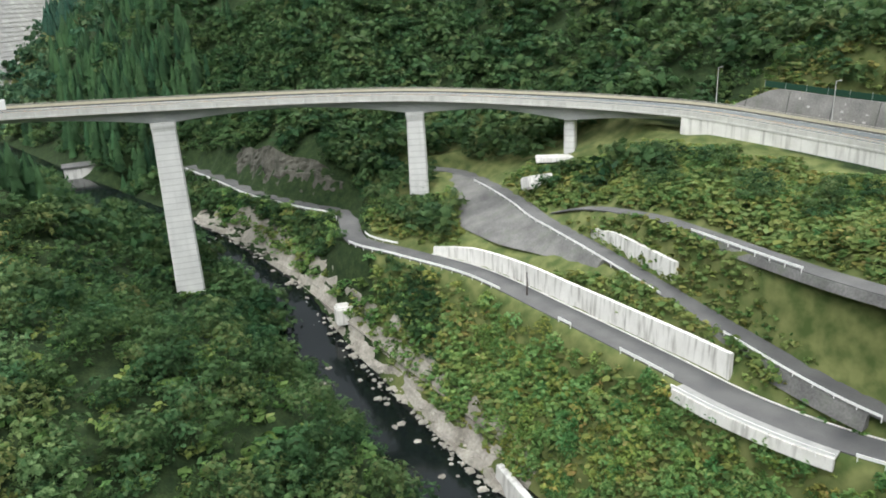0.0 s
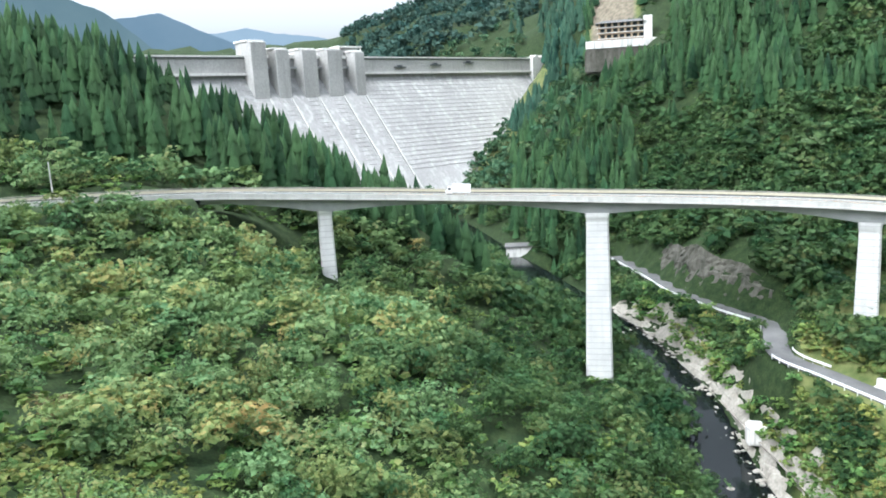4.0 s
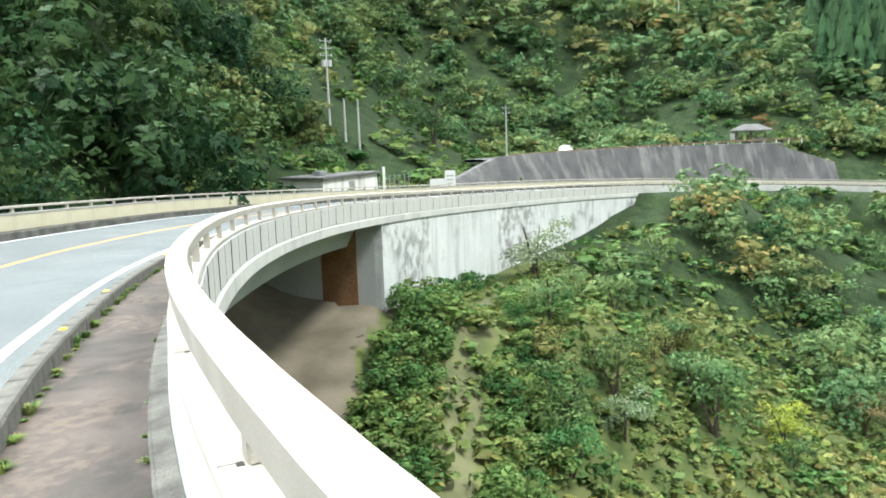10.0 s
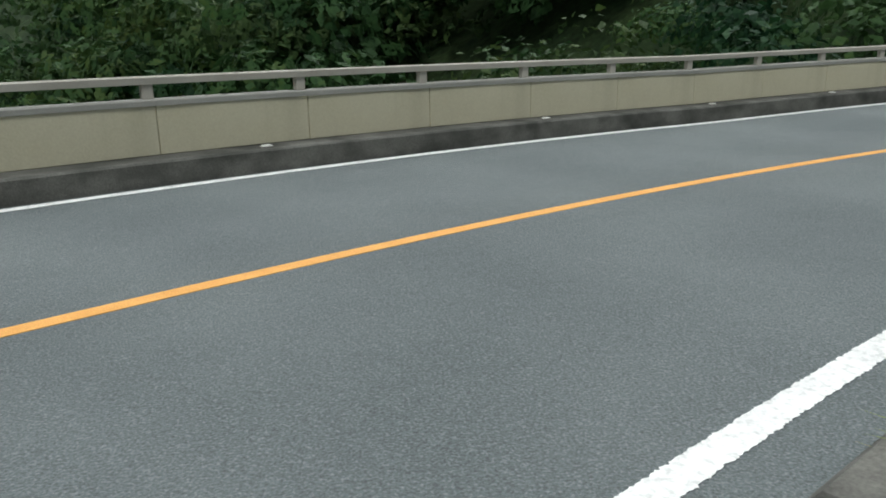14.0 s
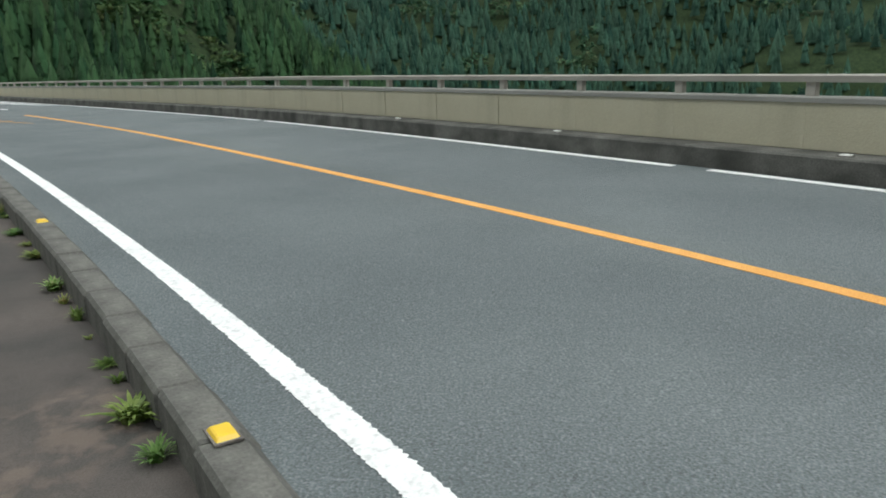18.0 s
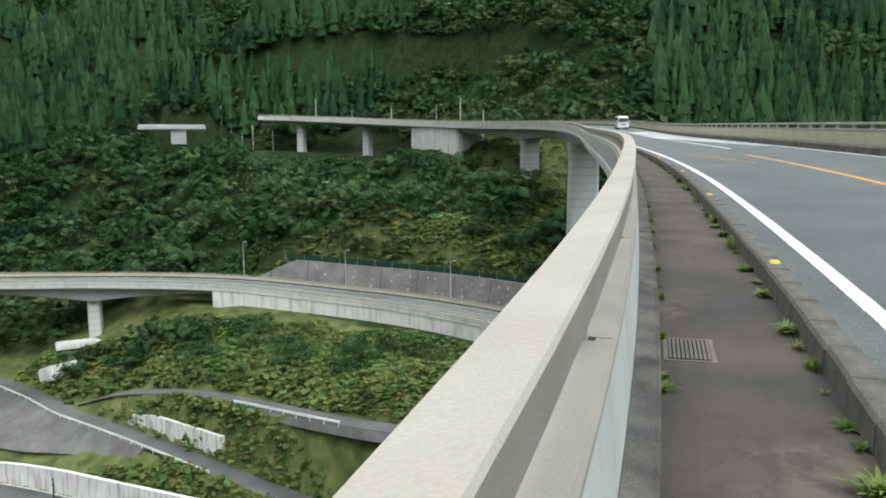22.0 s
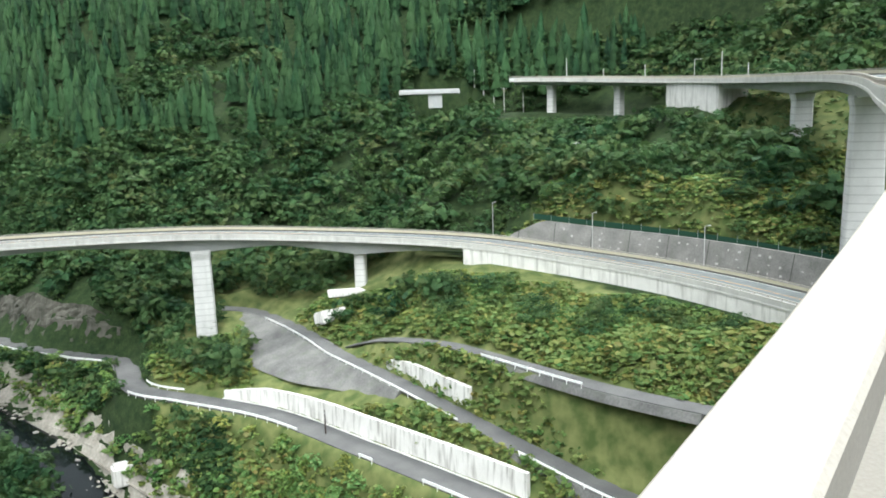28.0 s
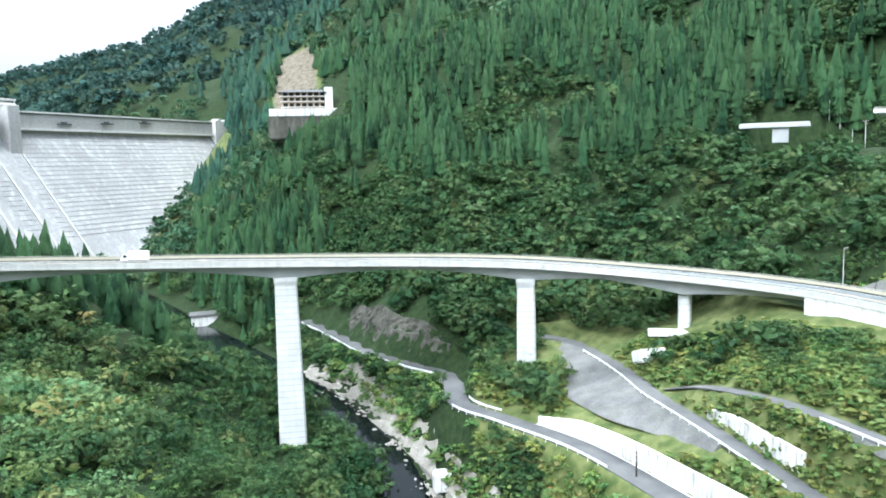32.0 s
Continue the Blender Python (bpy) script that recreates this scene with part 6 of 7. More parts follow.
grove("undergrowth", shr[~thick], "broad", 18, SHRUB, 1.0, 2.6, "low green shrubs and weeds between the trees", 32, 0.3, "shrubs", (1.5, 2.2))


def road_side(xy):
    """Station along the loop road, distance from it and the side (positive inside)."""
    d, k = nearest(xy[:, 0], xy[:, 1], ROAD_LINE)
    s = ROAD_S[k]
    return s, d, (xy[:, 0] - ROAD_LINE[k, 0]) * np.interp(s, S, NX) + (xy[:, 1] - ROAD_LINE[k, 1]) * np.interp(s, S, NY)


def meadow(xy):
    """Mown slopes: above the lower retaining wall and above the upper road."""
    s, d, side = road_side(xy)
    wob = rough(xy[:, 0], xy[:, 1], 30, 44) * 5
    low = (s > 497) & (side < 0) & (d < 40 + wob)
    high = (s < -120) & (s > -250) & (side < 0) & (d < 9 + 0.5 * wob)
    return low | high


mid = clear(scatter(-108, 130, 150, 430, 4.9, 12), road=10)
a_m, r_m = az_of(mid), rad_of(mid)
mid = mid[((r_m > 204) | ((a_m < 12) & (r_m > 158) & (bank_side(mid) < 0))) & ~((a_m > 71) & (a_m < 100) & (r_m < 186)) & ~meadow(mid)]
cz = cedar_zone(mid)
# lit side keeps the light leaf copy, the rest the darkened one
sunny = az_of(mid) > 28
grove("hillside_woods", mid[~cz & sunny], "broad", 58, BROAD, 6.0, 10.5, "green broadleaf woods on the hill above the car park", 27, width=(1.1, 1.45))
grove("hillside_woods", mid[~cz & ~sunny], "broad", 42, BROAD_DARK, 5.5, 10.5, "broadleaf woods on the valley sides, leaf colour darkened as their shade", 22, width=(1.0, 1.35))
low = clear(scatter(-60, 12, 150, 300, 4.2, 51), road=2)
low = low[(bank_side(low) < 0) & ~meadow(low)]
s_l, d_l, side_l = road_side(low)
under = ground_z(low[:, 0], low[:, 1]) < np.interp(s_l, S, RZ) - 8.5
low = low[(((side_l < 0) | (d_l > 40)) & (s_l > 100) & (d_l > 12)) | ((s_l < 100) & ((d_l > 9) | under))]
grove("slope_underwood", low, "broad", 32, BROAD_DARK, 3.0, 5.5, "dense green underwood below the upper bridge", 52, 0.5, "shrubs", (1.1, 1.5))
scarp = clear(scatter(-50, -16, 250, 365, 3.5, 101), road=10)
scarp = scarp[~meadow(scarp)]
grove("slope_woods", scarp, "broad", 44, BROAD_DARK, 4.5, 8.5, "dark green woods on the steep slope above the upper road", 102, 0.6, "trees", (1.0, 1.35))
ced = clear(scatter(-108, 75, 205, 430, 4.7, 15), road=10)
ced = ced[cedar_zone(ced) & ~meadow(ced)]
grove("cedar_plantation", ced, "cedar", 32, CONIFER, 11, 18, "dense dark cedar plantation on the slopes", 23, width=(0.30, 0.42))
behind = clear(scatter(108, 222, 16, 95, 4.6, 14), road=8.5)
edge = rad_of(behind) < 42
grove("roadside_woods", behind[edge], "broad", 1300, BROAD_SHADE, 6, 11, "broadleaf trees close to the outer parapet, shade put into their leaf colour", 28)
grove("roadside_woods", behind[~edge], "broad", 260, BROAD_SHADE, 7, 13, "broadleaf woods beside the outer parapet, leaves darkened as shade", 24)
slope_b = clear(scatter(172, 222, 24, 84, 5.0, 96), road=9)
grove("roadside_woods", slope_b, "broad", 420, BROAD_SHADE, 11, 17, "tall trees on the slope beyond the outer parapet, leaves darkened as shade", 97, 0.6, "trees", (0.7, 0.95))
waterside = scatter(13.6, 32, 165, 340, 2.8, 98)
d_w, _ = nearest(waterside[:, 0], waterside[:, 1], RIVER_LINE)
a_w = az_of(waterside)
waterside = waterside[(bank_side(waterside) > 0) & (d_w > 3.5) & (d_w < 20) & ((a_w < 24.2) | (a_w > 27.2)) & ~((a_w > 16.8) & (a_w < 22.6) & (rad_of(waterside) > 178) & (rad_of(waterside) < 205))]
grove("river_woods", waterside, "broad", 80, BROAD_DARK, 7.0, 11.0, "tall dark green trees leaning over the river", 99, 0.4, "trees", (0.9, 1.2))
bam = clear(scatter(-46, 17, 60, 290, 1.6, 33), lane=3.6, river=9.5, road=8)
bam = bam[(bank_side(bam) < 0)]
d_low, k_low = nearest(bam[:, 0], bam[:, 1], LANE_LOW)
below_lane = (rad_of(bam) < np.hypot(LANE_LOW[k_low, 0], LANE_LOW[k_low, 1])) & (d_low < 60)
bl = bam[below_lane]
d_bl = d_low[below_lane]
a_b, pat = az_of(bl), rough(bl[:, 0], bl[:, 1], 26, 4)
cane = (a_b < -3) & (pat > -0.9) & (d_bl > 4.5)
grove("bamboo_thicket", bl[cane], "bamboo", 80, BAMBOO, 2.2, 4.4, "feathery light green bamboo and weeds above the river", 34, 0.3, "bamboo", (0.8, 1.2))
thick_b = bl[(d_bl > 4.2) & (a_b <= 1.5)][::2]
grove("bamboo_thicket", thick_b, "broad", 90, BAMBOO, 2.0, 4.0, "dense light green thicket between the valley road and the river", 90, 0.4, "bamboo", (1.0, 1.5))
bush = ((a_b > 1.5) & (d_bl > 4) & (pat > -1.0)) | ((a_b <= 1.5) & (pat > 0.35) & (d_bl > 7))
grove("bank_bushes", bl[bush], "broad", 50, SHRUB, 2.2, 4.2, "bushy green shrubs on the steep river bank", 47, 0.3, "shrubs", (1.1, 1.5))
up = bam[~below_lane & (rad_of(bam) < 190)]
a_u, r_u = az_of(up), rad_of(up)
wild = (rough(up[:, 0], up[:, 1], 24, 6) > 0.3) & (r_u > np.interp(a_u, (-45, -20, -10, 0), (98, 113, 150, 176)))
grove("bank_shrubs", up[wild], "broad", 36, SHRUB, 1.0, 2.6, "green shrubs on the grassy slope below the lower road", 35, 0.3, "shrubs", (1.1, 1.6))
steep = clear(np.vstack([scatter(1, 20, 110, 300, 3.6, 71), scatter(13, 34, 230, 520, 5.5, 72)]), lane=4.5, river=13, road=10)
steep = steep[bank_side(steep) < 0]
d_s, k_s = nearest(steep[:, 0], steep[:, 1], LANE_LOW)
steep = steep[(rad_of(steep) < np.hypot(LANE_LOW[k_s, 0], LANE_LOW[k_s, 1])) | (rad_of(steep) > 228)]
grove("river_woods", steep, "broad", 60, BROAD_DARK, 3.2, 5.6, "dense dark green bushes on the steep river bank", 73, 0.4, "trees", (1.1, 1.5))
brink = clear(scatter(1, 18, 110, 275, 1.15, 76), lane=4.0, river=13.0, road=10)
brink = brink[bank_side(brink) < 0]
blk = sight(8.4, -24.2)
brink = brink[np.hypot(brink[:, 0] - blk.x, brink[:, 1] - blk.y) > 7]
d_s, k_s = nearest(brink[:, 0], brink[:, 1], LANE_LOW)
inner = rad_of(brink) < np.hypot(LANE_LOW[k_s, 0], LANE_LOW[k_s, 1])
grove("river_woods", brink[inner & (d_s < 40)], "broad", 26, BROAD_DARK, 2.0, 3.8, "bushes clinging to the steep bank below the valley road", 77, 0.5, "shrubs", (1.1, 1.5))
steep_bank = scatter(1.5, 19.5, 112, 275, 1.8, 86)
d_e, k_e = nearest(steep_bank[:, 0], steep_bank[:, 1], LANE_LOW)
steep_bank = steep_bank[(bank_side(steep_bank) < 0) & (rad_of(steep_bank) < np.hypot(LANE_LOW[k_e, 0], LANE_LOW[k_e, 1])) & (d_e > 3.3) & (d_e < 60) & (nearest(steep_bank[:, 0], steep_bank[:, 1], RIVER_LINE)[0] > 12.5) & (np.hypot(steep_bank[:, 0] - blk.x, steep_bank[:, 1] - blk.y) > 8)]
grove("river_woods", steep_bank, "broad", 44, BROAD_DARK, 1.8, 3.6, "thick green bushes covering the steep bank below the valley road", 87, 0.7, "shrubs", (1.2, 1.7))
back = scatter(2.5, 26, 200, 330, 3.3, 88)
d_e, k_e = nearest(back[:, 0], back[:, 1], LANE_LOW)
d_c, k_c = nearest(back[:, 0], back[:, 1], RIVER_LINE)
back = back[(bank_side(back) < 0) & ((rad_of(back) > np.hypot(LANE_LOW[k_e, 0], LANE_LOW[k_e, 1])) | (d_e > 45)) & (d_e > 8.5) & (d_c > 12)]
back = back[(nearest(back[:, 0], back[:, 1], LANE_UP)[0] > 6) & ~((az_of(back) < 6) & (rad_of(back) < 225))]
grove("cliff_woods", back, "broad", 70, BROAD_DARK, 4.5, 8.5, "dense dark green woods above the valley road", 89, 0.6, "trees", (0.9, 1.25))
above = brink[~inner & (d_s > 7) & (d_s < 34)]
grove("cliff_woods", above[::8], "broad", 60, BROAD_DARK, 4.5, 7.5, "dark green trees above the rock cliff", 78, 0.6, "trees", (1.0, 1.3))
verge = clear(scatter(-42, -10, 94, 165, 1.5, 79), lane=2.4, river=12, road=12)
d_v, k_v = nearest(verge[:, 0], verge[:, 1], LANE_BR)
verge = verge[(d_v < 10) & (rad_of(verge) < np.hypot(LANE_BR[k_v, 0], LANE_BR[k_v, 1]))]
grove("bank_shrubs", verge, "broad", 14, SHRUB, 0.7, 1.6, "low shrubs and weeds on the slope below the branch lane", 80, 0.2, "shrubs", (1.2, 1.8))
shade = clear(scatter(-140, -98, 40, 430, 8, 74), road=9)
grove("back_woods", shade, "broad", 36, BROAD_SHADE, 8, 13, "woods across the valley behind the road, leaves darkened as shade", 75)
tall = scatter(-46, -9, 126, 178, 5.0, 36)
tall = tall[nearest(tall[:, 0], tall[:, 1], ROAD_LINE)[0] < 32]
tall = clear(tall, road=10, lane=5)
tall = tall[bank_side(tall) < 0]
grove("bank_trees", tall[rough(tall[:, 0], tall[:, 1], 22, 8) > -0.15], "broad", 260, BROAD_DARK, 3.6, 6.0, "spreading dark green trees below the retaining wall", 37, 0.4, "trees", (1.2, 1.7))
tuf = clear(scatter(-46, 8, 76, 185, 0.9, 38), lane=2.6, river=10, road=7)
tuf = tuf[nearest(tuf[:, 0], tuf[:, 1], LANE_LOW)[0] > 4.5]
tuf = tuf[bank_side(tuf) < 0]
grove("grass", tuf, "broad", 9, GRASS, 0.7, 1.7, "yellow-green rough grass on the terraces", 39, 0.15, "grass", (1.4, 2.2))
sward = clear(scatter(-46, -12, 90, 150, 0.75, 103), lane=2.5, river=12, road=12)
sward = sward[(bank_side(sward) < 0) & (nearest(sward[:, 0], sward[:, 1], LANE_LOW)[0] > 4.2)]
grove("grass", sward, "broad", 8, GRASS, 0.6, 1.5, "tussocky yellow-green grass between the terrace lanes", 104, 0.1, "grass", (1.2, 1.9))
herb = scatter(-60, -23, 95, 245, 1.25, 91)
s_h, d_h, side_h = road_side(herb)
herb = herb[(s_h > 468) & (side_h < 0) & (d_h > 12.0) & (d_h < 50)]
more = scatter(-62, -34, 95, 240, 1.3, 95)
s_h, d_h, side_h = road_side(more)
more = more[((s_h > 540) & (d_h > 13) & (d_h < 75)) | ((s_h < 0) & (d_h > 6) & (d_h < 60) & (side_h > 0))]
herb = np.vstack([herb, more])
grove("slope_herbage", herb, "broad", 12, SHRUB, 0.5, 1.4, "light green weeds and grass on the slope above the block wall", 92, 0.2, "grass", (1.3, 2.1))
mead = scatter(-62, -24, 165, 340, 1.7, 45)
mead = mead[meadow(mead)]
grove("grass", mead, "broad", 6, BROAD, 0.7, 1.5, "green mown slope grass above the walls", 46, 0.05, "grass", (1.4, 2.2))
rh = np.random.RandomState(81)
hedge = np.vstack([offset(track, n)[:, :2] + rh.normal(0, 0.4, (len(track), 2)) for n in (2.4, 3.6, 4.6, -2.6, -4.0)])
grove("bramble_hedge", hedge, "broad", 260, SHRUB, 1.1, 2.6, "dense bramble hedge along the overgrown track", 82, 0.3, "shrubs", (1.1, 1.6))
left_bank = scatter(98.5, 104.5, 26, 60, 1.9, 83)
grove("undergrowth", left_bank[nearest(left_bank[:, 0], left_bank[:, 1], ROAD_LINE)[0] > 6], "broad", 220, SHRUB, 1.4, 3.0, "dense green bushes between the bare soil and the track", 84, 0.3, "shrubs", (1.1, 1.6))
lawn = clear(scatter(52, 104, 22, 84, 0.85, 93), road=7)
grove("grass", lawn[nearest(lawn[:, 0], lawn[:, 1], track)[0] > 1.1], "broad", 8, GRASS, 0.3, 0.9, "lush green grass and weeds over the bowl", 94, 0.1, "grass", (1.3, 2.2))
tuf = clear(scatter(40, 119, 20, 95, 0.95, 40), lane=2.9, river=13, road=7)
grove("grass", tuf[~((az_of(tuf) > 103) & (rad_of(tuf) < 64)) & (open_ground(tuf) > 0.1)], "broad", 6, GRASS, 0.5, 1.1, "yellow-green rough grass in the clearings of the bowl", 41, 0.05, "grass", (1.0, 1.6))
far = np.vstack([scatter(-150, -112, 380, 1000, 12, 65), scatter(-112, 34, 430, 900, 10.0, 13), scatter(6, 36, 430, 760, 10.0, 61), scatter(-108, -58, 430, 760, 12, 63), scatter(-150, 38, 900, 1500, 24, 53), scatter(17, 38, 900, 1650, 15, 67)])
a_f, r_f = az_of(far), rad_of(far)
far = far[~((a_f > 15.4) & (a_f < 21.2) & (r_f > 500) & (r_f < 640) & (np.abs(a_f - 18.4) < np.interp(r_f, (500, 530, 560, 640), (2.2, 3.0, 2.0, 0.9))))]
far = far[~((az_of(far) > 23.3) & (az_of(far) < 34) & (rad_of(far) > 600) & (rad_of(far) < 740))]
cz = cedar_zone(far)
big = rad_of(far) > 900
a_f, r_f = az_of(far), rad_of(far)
# farther cedars take the copy with haze in its colour
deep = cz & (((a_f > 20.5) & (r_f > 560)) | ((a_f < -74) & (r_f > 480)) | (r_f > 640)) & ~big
for pick, nm, kind, n_q, mat, h0, h1, lab, wd in ((~cz & ~big, "far_woods", "broad", 30, HAZED_BROAD, 9, 14, "distant woods on the mountainsides, haze tinted into their green", (0.8, 1.1)),
                                                  (deep, "far_cedars", "cedar", 16, HAZED_CEDAR, 13, 20, "cedar woods on the farther mountainsides, haze tinted into their colour", (0.36, 0.48)),
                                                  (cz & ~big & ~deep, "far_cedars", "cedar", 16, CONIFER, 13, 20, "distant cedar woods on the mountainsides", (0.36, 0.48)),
                                                  (big, "far_woods", "broad", 16, HAZED_WOODS, 13, 20, "far wooded mountainsides tinted blue with haze", (0.8, 1.2))):
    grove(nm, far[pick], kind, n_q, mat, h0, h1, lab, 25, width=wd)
# ---- small things: road furniture, vehicles, poles, huts ----
YELLOW_CAP = shader("yellow_reflector", (0.75, 0.50, 0.03), 0.35)
GREY_IRON = weathered("rusty_grate_iron", (0.10, 0.09, 0.08), (0.20, 0.18, 0.16), 4, 60, 0.6)
DARK_GAP = shader("grate_shadow", (0.012, 0.012, 0.012), 0.9)
CAR_WHITE = shader("white_car_paint", (0.78, 0.78, 0.77), 0.25)
CAR_GLASS = shader("dark_car_glass", (0.02, 0.025, 0.028), 0.08)
TYRE = shader("tyre_rubber", (0.02, 0.02, 0.02), 0.8)
LAMP_CLEAR = shader("clear_lamp_lens", (0.7, 0.7, 0.68), 0.15)
POLE_GREY = weathered("pole_concrete", (0.42, 0.42, 0.41), (0.54, 0.54, 0.52), 0.6, 20)
POLE_DARK = shader("dark_brown_steel", (0.045, 0.035, 0.03), 0.6)
ROOF_GREY = weathered("grey_roof_sheet", (0.09, 0.09, 0.09), (0.15, 0.15, 0.145), 0.8, 20)
TIMBER = weathered("brown_timber", (0.12, 0.08, 0.05), (0.2, 0.14, 0.09), 2, 25)
NET_GREEN = shader("green_fence_net", (0.015, 0.05, 0.03), 0.9)
GREEN_BOX = shader("green_container_paint", (0.04, 0.12, 0.08), 0.5)
WEED = foliage("kerb_weed_leaves", (0.07, 0.13, 0.025), (0.24, 0.31, 0.09), (0.34, 0.29, 0.13), 0.5, True, 30.0, 0.0, 0.15)


def thing_part(name, bm, mat, thing, label=""):
    return part(name, bm, mat, thing, label)


def cone_bm(r0, r1, h, seg=10, m=None):
    bm = bmesh.new()
    bmesh.ops.create_cone(bm, cap_ends=True, segments=seg, radius1=r0, radius2=r1, depth=h, matrix=(m or Matrix()) @ Matrix.Translation((0, 0, h / 2)))
    return bm


def block_bm(x0, x1, y0, y1, z0, z1, c=0.0):
    bm = bmesh.new()
    box(bm, x0, x1, y0, y1, z0, z1)
    if c:
        bmesh.ops.bevel(bm, geom=bm.edges[:], offset=c, segments=2, affect="EDGES")
    return bm


def place(ob, m):
    ob.matrix_basis = m
    return ob


# kerb reflectors
def reflector(mat, lab):
    r = empty("road_reflector", label=lab, category="reflector", group="reflectors on the kerb")
    bm = block_bm(-0.072, 0.072, -0.05, 0.05, 0, 0.024, 0.0)
    for v in bm.verts:
        if v.co.z > 0.012:
            v.co.x *= 0.72
            v.co.y *= 0.72
    bmesh.ops.bevel(bm, geom=bm.edges[:], offset=0.006, segments=1, affect="EDGES")
    thing_part("lens", bm, mat, r)
    thing_part("base", block_bm(-0.08, 0.08, -0.056, 0.056, -0.004, 0.005), GREY_IRON, r)
    return r


ry = reflector(YELLOW_CAP, "small yellow plastic reflector on the dark kerb")
spots = [(-3.0, -0.43, 0.195), (-8.1, -0.43, 0.195), (-14.7, -0.42, 0.195), (6.2, -0.41, 0.195), (10.5, -0.43, 0.195), (14.0, -0.45, 0.195), (20, -0.42, 0.195), (-21, -0.42, 0.195), (-29, -0.42, 0.195)]
place(ry, tilt_at(*spots[0]))
for q in spots[1:]:
    copy_thing(ry, tilt_at(*q))
rw = reflector(shader("dusty_white_reflector", (0.6, 0.6, 0.56), 0.4), "small dusty white reflector on the outer kerb")
spots = [(s, -8.36, zf + 0.287) for s in (-14.4, -9.55, -4.95, 0.25, 4.4, 8.6, 12.2, 15.4)]
place(rw, tilt_at(*spots[0]))
for q in spots[1:]:
    copy_thing(rw, tilt_at(*q))

# drain grate let into the footway
grate = empty("drain_grate", label="rusty slotted iron drain grate let into the footway", category="drain")
thing_part("frame", block_bm(-0.27, 0.27, -0.17, 0.17, -0.02, 0.006), GREY_IRON, grate)
# near-black plate between the bars stands in for the slots' shade
thing_part("gully", block_bm(-0.24, 0.24, -0.14, 0.14, 0.004, 0.008), DARK_GAP, grate, "dark plate as the shade in the slots")
bar = shared("bar", block_bm(-0.24, 0.24, -0.009, 0.009, 0.006, 0.016), GREY_IRON)
for i in range(10):
    o = new("bar", bar)
    o.parent, o.location = grate, (0, -0.126 + 0.028 * i, 0)
place(grate, tilt_at(-5.75, 0.47, 0.0))


# weeds along kerb and gutter
def weed(seed, blades, spread, tall, leafy):
    rng = np.random.RandomState(seed)
    V, F = [], []
    for i in range(blades):
        a = rng.uniform(0, 6.283)
        c, s = math.cos(a), math.sin(a)
        h, o, w = tall * rng.uniform(0.45, 1.0), spread * rng.uniform(0.2, 1.0), (0.010 if not leafy else 0.016) * rng.uniform(0.7, 1.2)
        r0, b = rng.uniform(0, 0.06), len(V)
        for u in (0.0, 0.35, 0.7):
            x, z, ww = r0 + o * u ** 1.8, h * (u - 0.32 * u ** 3), w * (1 - 0.55 * u)
            V += [(x * c - ww * s, x * s + ww * c, z), (x * c + ww * s, x * s - ww * c, z)]
        V.append(((r0 + o) * c, (r0 + o) * s, h * 0.66))
        F += [(b, b + 1, b + 3), (b, b + 3, b + 2), (b + 2, b + 3, b + 5), (b + 2, b + 5, b + 4), (b + 4, b + 5, b + 6)]
    return tagged(raw("weed_tuft", V, F, WEED), "green grassy weed tuft growing from the kerb joint", "weeds", "weeds along the footway")


kinds = [weed(60 + i, (30, 60, 44, 80)[i], (0.10, 0.17, 0.13, 0.19)[i], (0.13, 0.20, 0.28, 0.15)[i], i % 2 == 1) for i in range(4)]
big_weed = weed(70, 70, 0.34, 0.46, False)
place(big_weed, tilt_at(3.0, -0.26, 0.0))
tagged(big_weed, "large tuft of long green grass beside the kerb", "weeds", "weeds along the footway")
rw2 = random.Random(12)
used_w = set()
for s, n, k in [(3.6, -0.27, 0.9), (4.2, -0.27, 0.8), (4.9, -0.28, 0.9), (5.6, -0.28, 0.8), (6.6, -0.27, 0.6), (7.6, -0.28, 0.7), (8.6, -0.28, 0.7), (9.5, -0.28, 0.6), (10.6, -0.28, 0.7), (-3.3, -0.26, 0.6), (-3.8, -0.26, 1.0), (-4.6, -0.28, 0.7), (-5.4, -0.28, 0.6),
               (-6.3, -0.27, 0.8), (-7.7, -0.28, 0.7), (-8.9, -0.27, 0.9), (-10.2, -0.27, 0.8)] + [(-11 - 0.8 * i, -0.27, rw2.uniform(0.5, 1.0)) for i in range(26)] + [(11.2 + 0.42 * i, -0.27, rw2.uniform(0.5, 1.0)) for i in range(36)] + [(4.0 + 0.37 * i, -0.27, rw2.uniform(0.3, 0.65)) for i in range(19)] + [(-4.2 - 0.5 * i, -0.28, rw2.uniform(0.25, 0.55)) for i in range(14)] + \
              [(-1.8 - 0.9 * i + rw2.uniform(-0.3, 0.3), 0.64, rw2.uniform(0.3, 0.7)) for i in range(16)] + [(2.0 + 0.8 * i + rw2.uniform(-0.3, 0.3), 0.65, rw2.uniform(0.25, 0.5)) for i in range(14)]:
    j = rw2.randrange(4)
    m = tilt_at(s + rw2.uniform(-0.35, 0.35), n + rw2.uniform(-0.01, 0.03), 0.0) @ Matrix.Rotation(rw2.uniform(0, 6.28), 4, "Z")
    o = kinds[j] if j not in used_w else copy_thing(kinds[j], m)
    used_w.add(j)
    o.matrix_basis = m @ Matrix.Diagonal((k, k, k * rw2.uniform(0.45, 1.2), 1))

